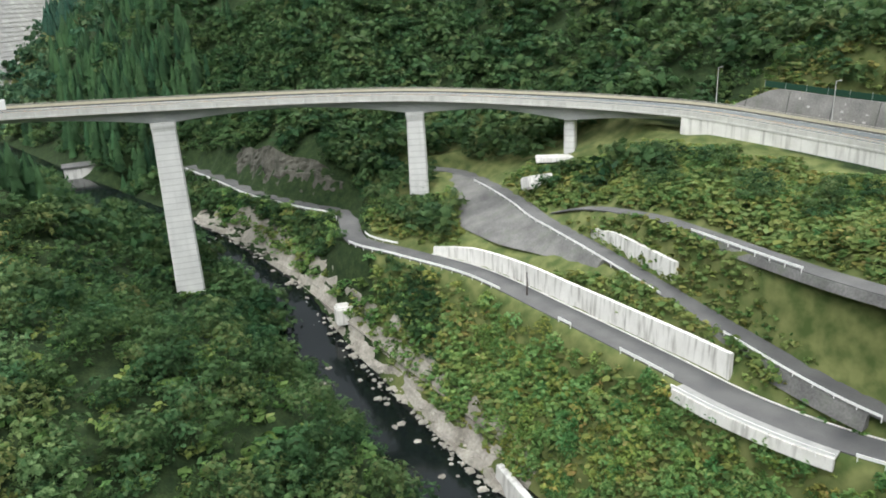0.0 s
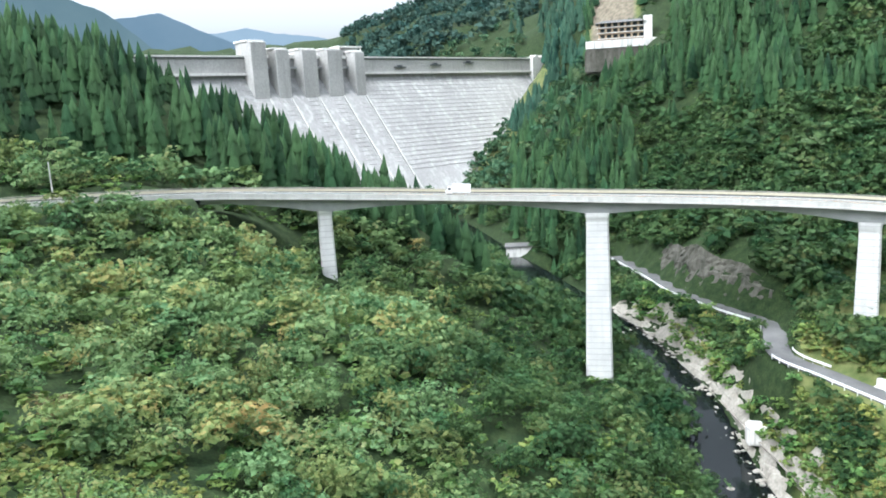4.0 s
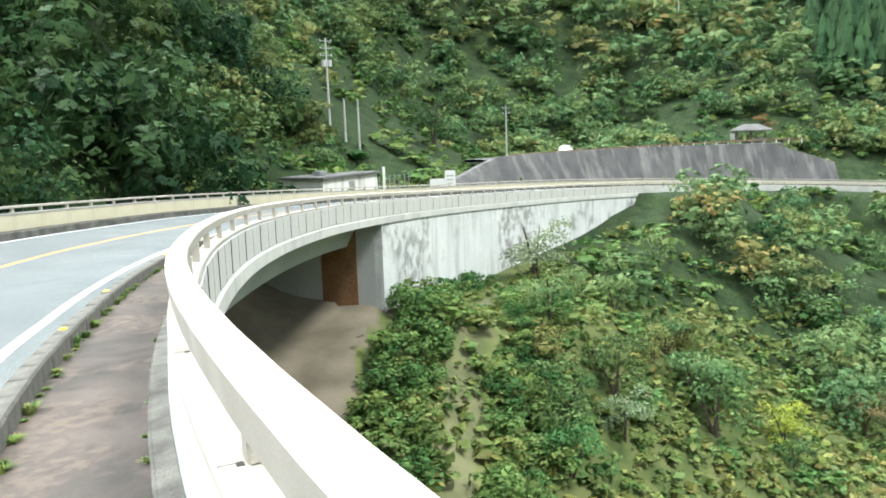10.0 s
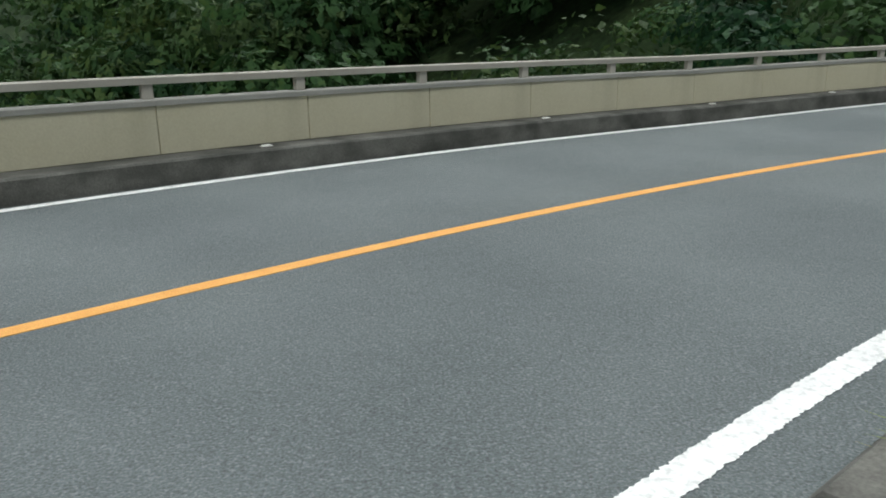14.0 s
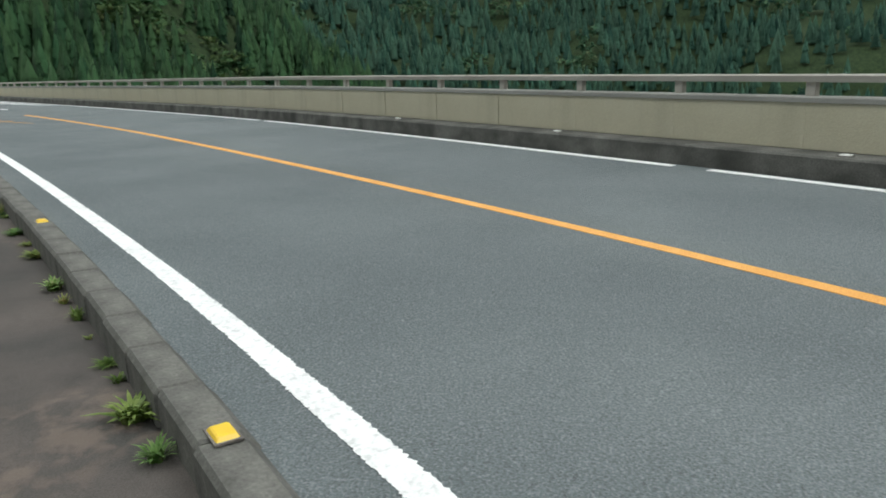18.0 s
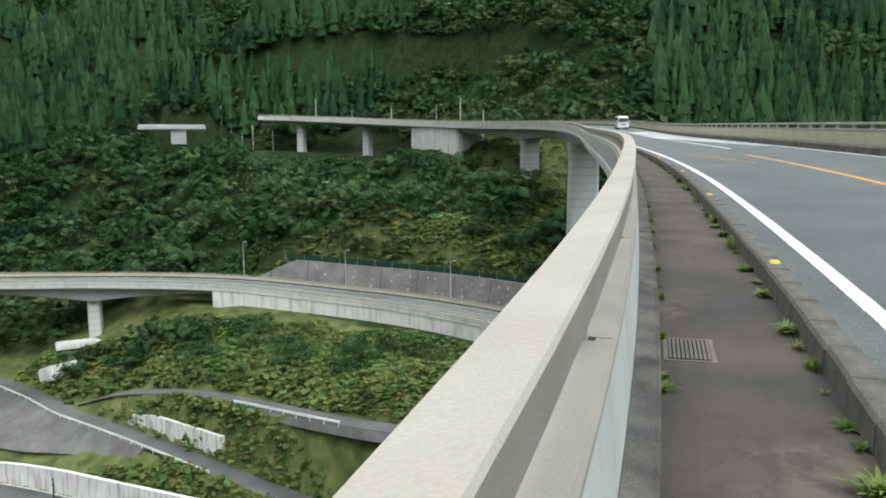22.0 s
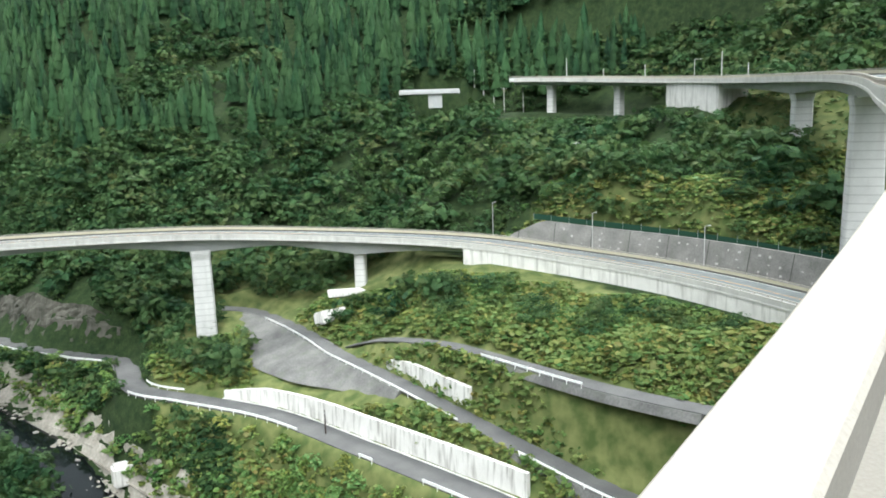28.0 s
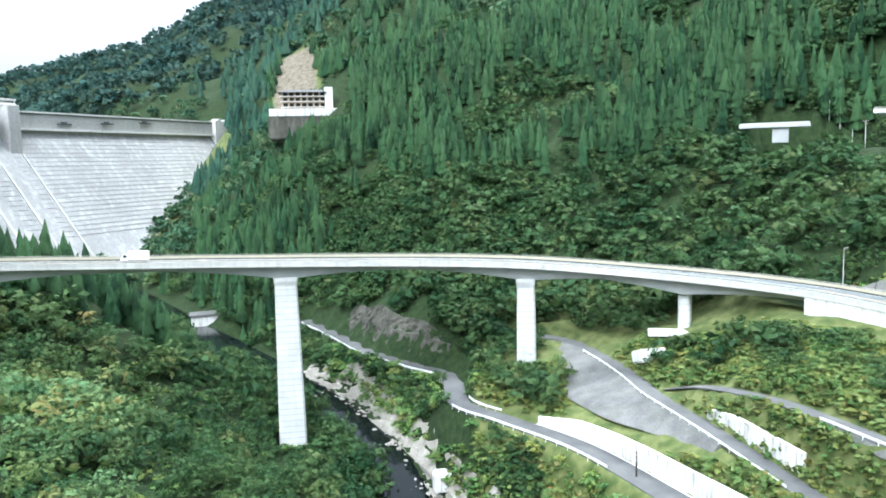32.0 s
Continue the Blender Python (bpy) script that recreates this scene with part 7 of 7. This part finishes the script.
# hatching and chevrons on the upper carriageway
paint(-5.05, -5.2, -118, -41, WHITE_PAINT, "white border line of the hatched area")
for i in range(24):
    s = -43.5 - 2.6 * i
    bm = bmesh.new()
    w = min(2.5, 0.5 + 0.22 * i)
    q = [at(s, -7.7, cross(-7.7) + 0.006), at(s - 1.25, -7.7, cross(-7.7) + 0.006), at(s - 2.6 - 1.25, -7.7 + w, cross(-7.7 + w) + 0.006), at(s - 2.6, -7.7 + w, cross(-7.7 + w) + 0.006)]
    top = [bm.verts.new(p) for p in q]
    low = [bm.verts.new(p - Vector((0, 0, 0.005))) for p in q]
    bm.faces.new(top)
    for a in range(4):
        bm.faces.new((top[a], top[(a + 1) % 4], low[(a + 1) % 4], low[a]))
    bmesh.ops.recalc_face_normals(bm, faces=bm.faces)
    tagged(part("road_line", bm, WHITE_PAINT), "white diagonal bar of the hatched road area", "road marking", kind="structure")
for s, n in ((-28.6, -2.9), (-30.6, -2.7), (-32.4, -2.5)):
    bm = bmesh.new()
    q = [at(s + 1.6, n - 0.4, 0.087), at(s + 1.35, n - 0.4, 0.087), at(s - 1.6, n + 0.4, 0.087), at(s - 1.35, n + 0.4, 0.087)]
    top = [bm.verts.new(p) for p in q]
    low = [bm.verts.new(p - Vector((0, 0, 0.004))) for p in q]
    bm.faces.new(top)
    for a in range(4):
        bm.faces.new((top[a], top[(a + 1) % 4], low[(a + 1) % 4], low[a]))
    bmesh.ops.recalc_face_normals(bm, faces=bm.faces)
    tagged(part("road_line", bm, YELLOW_PAINT), "orange warning stroke painted on the road", "road marking", kind="structure")


# vehicles: x forward
def wheel_parts(car, xs, half, r):
    for x in xs:
        for y in (-half, half):
            rot = Matrix.Translation((x, y, r)) @ Matrix.Rotation(radians(90), 4, "X")
            tyre = part("wheel", cone_bm(r, r, 0.2, 16, rot @ Matrix.Translation((0, 0, -0.1))), TYRE, car)
            part("rim", cone_bm(r * 0.6, r * 0.6, 0.21, 12, rot @ Matrix.Translation((0, 0, -0.105))), STEEL, tyre)


def side_body(profile, half, taper=0.9, high=1.0):
    bm = bmesh.new()
    a = [bm.verts.new((x, -half * (taper if z > high else 1), z)) for x, z in profile]
    b = [bm.verts.new((x, half * (taper if z > high else 1), z)) for x, z in profile]
    k = len(profile)
    for i in range(k):
        bm.faces.new((a[i], a[(i + 1) % k], b[(i + 1) % k], b[i]))
    bm.faces.new(a[::-1])
    bm.faces.new(b)
    bmesh.ops.recalc_face_normals(bm, faces=bm.faces)
    bmesh.ops.bevel(bm, geom=bm.edges[:], offset=0.05, segments=2, affect="EDGES")
    return bm


van = empty("van", label="white van driving down the upper bridge", category="van")
part("body", side_body([(-2.3, 0.3), (-2.3, 1.9), (-2.15, 2.0), (1.35, 2.0), (1.75, 1.75), (2.2, 1.05), (2.35, 0.95), (2.35, 0.3)], 0.85), CAR_WHITE, van)
bm = bmesh.new()
v = [bm.verts.new(p) for p in ((1.70, -0.68, 1.74), (1.70, 0.68, 1.74), (2.215, 0.76, 1.08), (2.215, -0.76, 1.08))]
f = bm.faces.new(v)
bmesh.ops.solidify(bm, geom=[f], thickness=0.05)
bmesh.ops.translate(bm, verts=bm.verts, vec=(0.05, 0, 0.03))
part("windscreen", bm, CAR_GLASS, van, "dark windscreen")
for y in (-0.78, 0.78):
    part("side_window", block_bm(-2.0, 1.3, y - 0.05, y + 0.05, 1.15, 1.72, 0.02), CAR_GLASS, van, "dark side windows")
    part("headlight", block_bm(2.25, 2.38, y * 0.8 - 0.14, y * 0.8 + 0.14, 0.72, 0.92, 0.03), LAMP_CLEAR, van)
    part("mirror", block_bm(1.75, 1.85, y * 1.2 - 0.08, y * 1.2 + 0.08, 1.15, 1.4, 0.02), CAR_WHITE, van)
part("grille", block_bm(2.3, 2.37, -0.4, 0.4, 0.72, 0.86, 0.01), TYRE, van, "dark grille")
part("bumper", block_bm(2.2, 2.42, -0.84, 0.84, 0.3, 0.62, 0.05), CAR_WHITE, van)
part("number_plate", block_bm(2.41, 2.43, -0.17, 0.17, 0.42, 0.58), LAMP_CLEAR, van, "blank number plate")
wheel_parts(van, (-1.4, 1.45), 0.76, 0.32)
place(van, tilt_at(-125, -6.2, 0.12))

truck = empty("box_truck", label="small white box truck on the lower bridge", category="truck")
part("chassis", block_bm(-3.1, 2.0, -0.45, 0.45, 0.5, 0.8), TYRE, truck)
part("box", block_bm(-3.2, 1.35, -0.98, 0.98, 0.85, 2.95, 0.04), CAR_WHITE, truck, "white cargo box")
part("cab", side_body([(1.5, 0.45), (1.5, 2.1), (1.65, 2.2), (2.6, 2.2), (3.1, 1.3), (3.15, 0.45)], 0.88, 0.94, 1.5), CAR_WHITE, truck)
bm = block_bm(2.72, 2.78, -0.75, 0.75, 1.38, 2.05, 0.02)
for v in bm.verts:
    v.co.x += (2.05 - v.co.z) * 0.5
part("windscreen", bm, CAR_GLASS, truck, "dark windscreen")
for y in (-0.86, 0.86):
    part("side_window", block_bm(1.75, 2.5, y - 0.03, y + 0.03, 1.4, 2.0, 0.02), CAR_GLASS, truck)
wheel_parts(truck, (-2.0, 2.2), 0.8, 0.4)


def station(az, s0, s1, n):
    """The station whose azimuth from the footway is az."""
    ss = np.arange(s0, s1, 0.5)
    a = np.array([math.degrees(math.atan2(-at(s, n).x, at(s, n).y)) for s in ss])
    return float(ss[np.abs(a - az).argmin()])


place(truck, tilt_at(station(30.2, 245, 335, -2.6), -2.6, 0.1) @ Matrix.Rotation(math.pi, 4, "Z"))
car = empty("car", label="white compact car parked on the hillside car park", category="car")
part("body", side_body([(-2.0, 0.3), (-2.05, 0.85), (-1.7, 0.95), (-1.2, 1.42), (0.4, 1.45), (1.05, 0.98), (1.95, 0.85), (2.05, 0.3)], 0.82, 0.82, 1.1), CAR_WHITE, car)
for y in (-0.72, 0.72):
    part("side_window", block_bm(-1.1, 0.55, y - 0.04, y + 0.04, 1.0, 1.32, 0.02), CAR_GLASS, car)
wheel_parts(car, (-1.25, 1.3), 0.74, 0.3)
PLAT = -2.4
place(car, Matrix.Translation(Vector((at(station(88.0, 95, 130, -15.5), -15.5).x, at(station(88.0, 95, 130, -15.5), -15.5).y, PLAT))) @ Matrix.Rotation(radians(170), 4, "Z"))

# car park platform with rail, rest hut behind the dark wall
bm = bmesh.new()
q0 = [at(s, -13.0) for s in np.arange(107, 172, 5)]
q1 = [at(s, -24) for s in np.arange(107, 172, 5)]
for lst in (q0, q1):
    for p in lst:
        p.z = PLAT - 0.02
rows = [[bm.verts.new(p) for p in lst] for lst in (q0, q1)] + [[bm.verts.new(p - Vector((0, 0, 0.4))) for p in lst] for lst in (q1, q0)]
for a, b in zip(rows, rows[1:] + rows[:1]):
    for i in range(len(q0) - 1):
        bm.faces.new((a[i], a[i + 1], b[i + 1], b[i]))
bmesh.ops.recalc_face_normals(bm, faces=bm.faces)
tagged(part("pavement", bm, OLD_ASPHALT), "grey asphalt car park on top of the wall", "car park", kind="structure")
rail_line = np.array([(at(s, -13.6).x, at(s, -13.6).y, PLAT) for s in np.arange(104, 172, 1.5)])
gr = guard_rail(rail_line, 0.0, "low brown-white guard rail along the car park edge", 0.8, 3.0, 0.3)
for c in gr.children:
    if c.name.startswith("beam"):
        c.data.materials[0] = TIMBER
hut = empty("rest_hut", label="small open rest hut with a hipped grey roof", category="hut")
for x in (-2.6, 0, 2.6):
    for y in (-1.7, 1.7):
        part("post", block_bm(x - 0.09, x + 0.09, y - 0.09, y + 0.09, 0, 2.5), TIMBER, hut)
bm = bmesh.new()
e = [bm.verts.new(p) for p in ((-3.9, -2.8, 2.4), (3.9, -2.8, 2.4), (3.9, 2.8, 2.4), (-3.9, 2.8, 2.4))]
e2 = [bm.verts.new(p) for p in ((-3.9, -2.8, 2.55), (3.9, -2.8, 2.55), (3.9, 2.8, 2.55), (-3.9, 2.8, 2.55))]
r1, r2 = bm.verts.new((-1.4, 0, 3.7)), bm.verts.new((1.4, 0, 3.7))
bm.faces.new(e[::-1])
for i in range(4):
    bm.faces.new((e[i], e[(i + 1) % 4], e2[(i + 1) % 4], e2[i]))
bm.faces.new((e2[0], e2[1], r2, r1))
bm.faces.new((e2[2], e2[3], r1, r2))
bm.faces.new((e2[1], e2[2], r2))
bm.faces.new((e2[3], e2[0], r1))
bmesh.ops.recalc_face_normals(bm, faces=bm.faces)
part("roof", bm, ROOF_GREY, hut, "hipped grey sheet roof")
part("low_wall", block_bm(-2.7, 2.7, 1.55, 1.7, 0, 1.1), WHITE_WALL, hut)
part("notice_board", block_bm(-3.6, -2.8, -2.0, -1.9, 0.8, 2.0, 0.02), LAMP_CLEAR, hut, "white notice board")
part("bench", block_bm(-2.0, 2.0, 0.5, 1.0, 0.4, 0.48), TIMBER, hut)
place(hut, Matrix.Translation(polar(75.3, 163, PLAT)) @ Matrix.Rotation(radians(72), 4, "Z"))


# poles
def utility_pole(h, lab, arms=2, transformer=False, dark=False):
    p = empty("utility_pole", label=lab, category="pole")
    mat = POLE_DARK if dark else POLE_GREY
    part("shaft", cone_bm(0.17, 0.11, h), mat, p)
    for i in range(arms):
        z = h - 0.5 - 1.0 * i
        arm = part("crossarm", block_bm(-0.9, 0.9, -0.05, 0.05, z, z + 0.1), POLE_DARK if dark else STEEL, p)
        for x in (-0.8, 0, 0.8):
            part("insulator", cone_bm(0.06, 0.04, 0.2, 8, Matrix.Translation((x, 0, z + 0.1))), LAMP_CLEAR, arm)
    if transformer:
        part("transformer", cone_bm(0.32, 0.32, 0.9, 12, Matrix.Translation((0.45, 0, h - 4.0))), POLE_GREY, p, "grey transformer drum")
        part("transformer", cone_bm(0.32, 0.32, 0.9, 12, Matrix.Translation((-0.45, 0, h - 4.0))), POLE_GREY, p, "grey transformer drum")
    return p


def lamp_post(h, lab, arm=1.4):
    p = empty("street_lamp", label=lab, category="street lamp")
    part("pole", cone_bm(0.10, 0.06, h), POLE_GREY, p)
    part("base_plate", block_bm(-0.2, 0.2, -0.2, 0.2, 0, 0.05), POLE_GREY, p)
    part("arm", block_bm(-0.04, 0.04, -arm, 0.0, h - 0.08, h), POLE_GREY, p)
    part("lamp_head", block_bm(-0.14, 0.14, -arm - 0.5, -arm + 0.1, h - 0.16, h + 0.02, 0.03), LAMP_CLEAR, p, "pale lamp head")
    return p


def face(az, p, turn=0.0):
    return Matrix.Translation(p) @ Matrix.Rotation(radians(az + turn), 4, "Z")


for az in (-20.0, -27.5, -35.5):
    s = station(az, 455, 556, -9.0)
    place(lamp_post(9.0, "tall grey lamp post beside the lower road"), frame_at(s, -9.05, 0.0) @ Matrix.Rotation(math.pi, 4, "Z"))
for az, h in ((-25.65, 8.0), (-28.3, 4.2), (-31.2, 5.5), (-34.5, 6.0), (-36.3, 8.5), (-38.0, 5.0)):
    s = station(az, -315, -170, -9.1)
    if az == -34.5:
        place(lamp_post(h, "grey lamp post with an arm beside the upper road", 2.2), frame_at(s, -9.05, 0.2) @ Matrix.Rotation(math.pi, 4, "Z"))
    else:
        place(utility_pole(h, "slim grey pole beside the upper road", 0), frame_at(s, -9.05, -0.5))
for az, r, h in ((-18.95, 292, 7), (-19.6, 290, 7), (-20.35, 288, 8), (-21.1, 286, 9.5), (-22.5, 284, 12), (-14.9, 300, 9)):
    place(utility_pole(h, "slim grey roadside pole among the trees", 1 if h > 9 else 0), face(az, ground_at(az, r, -0.3)))
place(utility_pole(9, "grey utility pole standing among trees below the bridge", 1), face(-26.3, ground_at(-26.3, 212, -0.3)))
place(utility_pole(4.6, "dark pole with short crossbars before the white wall", 2, False, True), face(-6.7, Vector(lane_pick(LANE_LOW, -6.2, -7.2)[0]), 90))
place(utility_pole(12.5, "grey concrete utility pole on the roadside slope", 2), face(92.4, ground_at(92.4, 146, -0.3), 40))
place(utility_pole(12.5, "grey utility pole carrying two transformers", 3, True), face(105.4, ground_at(105.4, 112, -0.4), 20))
for az, h in ((104.3, 6.5), (103.3, 7.5)):
    place(utility_pole(h, "short grey pole by the equipment yard", 0), face(az, ground_at(az, 110, -0.4)))
place(utility_pole(9, "slim pole rising out of the wooded hill", 1), face(80.2, ground_at(80.2, 225, 2)))
place(utility_pole(6, "white-topped pole beside the road in the trees", 0), face(58.4, ground_at(58.4, 170, 3)))
post = empty("marker_post", label="white marker post at the side road", category="post")
part("shaft", block_bm(-0.13, 0.13, -0.13, 0.13, 0, 3.2, 0.02), WHITE_STEEL, post)
part("foot", block_bm(-0.2, 0.2, -0.2, 0.2, 0, 0.2, 0.02), POLE_GREY, post)
place(post, face(101.6, at(station(101.6, 55, 100, -10), -10, 0.0)))
sign = empty("road_sign", label="white upright road sign board at the junction", category="sign")
part("board", block_bm(-0.6, 0.6, -0.03, 0.03, 0.6, 2.8, 0.02), WHITE_STEEL, sign)
for x in (-0.4, 0.4):
    part("leg", block_bm(x - 0.03, x + 0.03, -0.06, -0.031, 0, 0.8), STEEL, sign)
for k in range(3):
    part("bar", block_bm(-0.42, 0.42, 0.031, 0.036, 1.2 + 0.45 * k, 1.38 + 0.45 * k), POLE_GREY, sign, "grey bar of unreadable writing")
place(sign, face(96.6, at(station(96.6, 60, 110, -10.2), -10.2, 0.0), 180))
sign2 = empty("road_sign", label="low wide white sign board at the junction", category="sign")
part("board", block_bm(-0.9, 0.9, -0.03, 0.03, 0.7, 1.6, 0.02), WHITE_STEEL, sign2)
for x in (-0.6, 0.6):
    part("leg", block_bm(x - 0.03, x + 0.03, -0.06, -0.031, 0, 0.9), STEEL, sign2)
place(sign2, face(97.6, at(station(97.6, 60, 110, -13), -13, 0.2), 180))

# equipment building with flat roof and fence beside the road
yard_s = station(104.4, 45, 90, -15)
hutm = frame_at(yard_s, -16, -0.2)
eq = empty("equipment_building", label="low beige concrete equipment building with a flat roof", category="building")
part("wall", block_bm(-5.5, 4.5, -2.2, 2.5, -1, 2.5), WHITE_WALL, eq)
part("roof", block_bm(-5.8, 4.8, -2.5, 2.8, 2.5, 2.75, 0.03), ROOF_GREY, eq, "dark flat roof slab")
part("door", block_bm(-1.0, 0.0, -2.26, -2.2, 0.05, 2.05), STEEL, eq, "grey steel door")
part("vent_hood", block_bm(-3.4, -2.2, -0.5, 0.5, 2.75, 3.2, 0.05), STEEL, eq)
place(eq, hutm)
fence = empty("mesh_fence", label="grey wire mesh fence beside the equipment building", category="fence")
for i in range(7):
    part("post", block_bm(4.8 + 1.1 * i - 0.04, 4.8 + 1.1 * i + 0.04, -2.3, -2.22, 0, 2.1), STEEL, fence)
for i in range(8):
    part("wire", block_bm(4.8, 11.4, -2.27, -2.255, 0.15 + 0.26 * i, 0.17 + 0.26 * i), STEEL, fence)
place(fence, hutm)
cont = empty("container", label="dark green steel container on the bare soil under the bridge", category="container")
part("body", block_bm(-2.2, 2.2, -1.1, 1.1, 0, 2.0, 0.04), GREEN_BOX, cont)
for i in range(9):
    part("rib", block_bm(-2.0 + 0.5 * i - 0.05, -2.0 + 0.5 * i + 0.05, 1.1, 1.16, 0.1, 1.9), GREEN_BOX, cont)
cp = at(34, -7.5)
cp.z = float(ground_z(np.array([cp.x]), np.array([cp.y]))[0]) - 0.1
place(cont, Matrix.Translation(cp) @ Matrix.Rotation(radians(40), 4, "Z"))

# green net fence on the bank wall
net = empty("net_fence", at(500, -12), label="dark green net fence along the top of the bank wall", category="fence")
ninv = Matrix.Translation(-net.location)
for s in np.arange(470, 556, 4.0):
    f = (s - 463) / 93
    o = part("post", block_bm(-0.04, 0.04, -0.04, 0.04, 0, 1.6), STEEL, net)
    o.matrix_parent_inverse = ninv
    o.matrix_basis = frame_at(s, -11.7, 5.3 + 0.9 * f)
ob = sweep("net", [(-11.68, 5.6), (-11.68, 6.9), (-11.70, 6.9), (-11.70, 5.6)], 470, 556, NET_GREEN, None, "", 3.0)
ob.parent, ob.matrix_parent_inverse = net, ninv

# small bridge of the next road level in the woods
fb = empty("far_bridge", label="short grey road bridge half hidden in the cedar woods", category="bridge")
part("deck", block_bm(-11, 11, -3, 3, 0, 1.0, 0.05), DECK_GREY, fb)
part("parapet", block_bm(-11, 11, -3.1, -2.8, 1.0, 1.9, 0.03), DECK_GREY, fb)
part("abutment", block_bm(-4.5, 0.5, -2.2, 2.2, -5, 0, 0.1), DECK_GREY, fb)
place(fb, face(-15.6, polar(-15.6, 282, 10.2), 180))

# inn on the hillside by the dam
inn = empty("hillside_building", label="brown and white three-storey building on a terrace below a bare scar", category="building")
part("terrace_wall", block_bm(-18, 18, -7, 6, -3.6, 0, 0.1), WHITE_WALL, inn, "white terrace wall")
part("rock_base", block_bm(-18.5, 18.5, -7.5, 6, -15, -3.6, 0.8), CLIFF, inn, "dark rock below the terrace")
part("wall", block_bm(-12, 9, -4, 6, 0, 8, 0.05), weathered("tan_render", (0.34, 0.25, 0.17), (0.44, 0.33, 0.23), 0.5, 12), inn, "tan rendered wall")
part("wall", block_bm(9, 13, -4.5, 6, 0, 10.5, 0.05), WHITE_WALL, inn, "white stair tower")
for z in (1.0, 3.7, 6.2):
    part("balcony", block_bm(-12.4, 8.8, -5.0, -4.0, z - 0.3, z), WHITE_WALL, inn)
    for x in range(-11, 8, 3):
        part("window", block_bm(x, x + 2.0, -4.08, -4.0, z + 0.2, z + 1.7), CAR_GLASS, inn)
bm = block_bm(-13.5, 10, -5.5, 7, 8, 9.4)
for v in bm.verts:
    if v.co.z > 9:
        v.co.x *= 0.75
        v.co.y = v.co.y * 0.4
part("roof", bm, ROOF_GREY, inn, "grey hipped roof")
place(inn, face(17.7, polar(17.7, 466, 34.6), 0) @ Matrix.Scale(1.2, 4))
# waterworks building by the river behind the tall pier
wb = empty("river_building", label="low white waterworks building by the river", category="building")
part("wall", block_bm(-6, 6, -4, 4, -6, 3.0, 0.05), WHITE_WALL, wb)
part("roof", block_bm(-6.6, 6.6, -4.6, 4.6, 3.0, 3.5, 0.05), ROOF_GREY, wb, "pale flat roof")
for x in (-4, -1, 2):
    part("window", block_bm(x, x + 1.6, -4.06, -4.0, 0.9, 2.1), CAR_GLASS, wb)
part("channel_wall", block_bm(-9, -6, -7, 5, -10, -0.5, 0.05), WHITE_WALL, wb)
place(wb, face(25.6, sight(25.6, -11.2, 150, 500) + Vector((0, 0, 1)), 180))
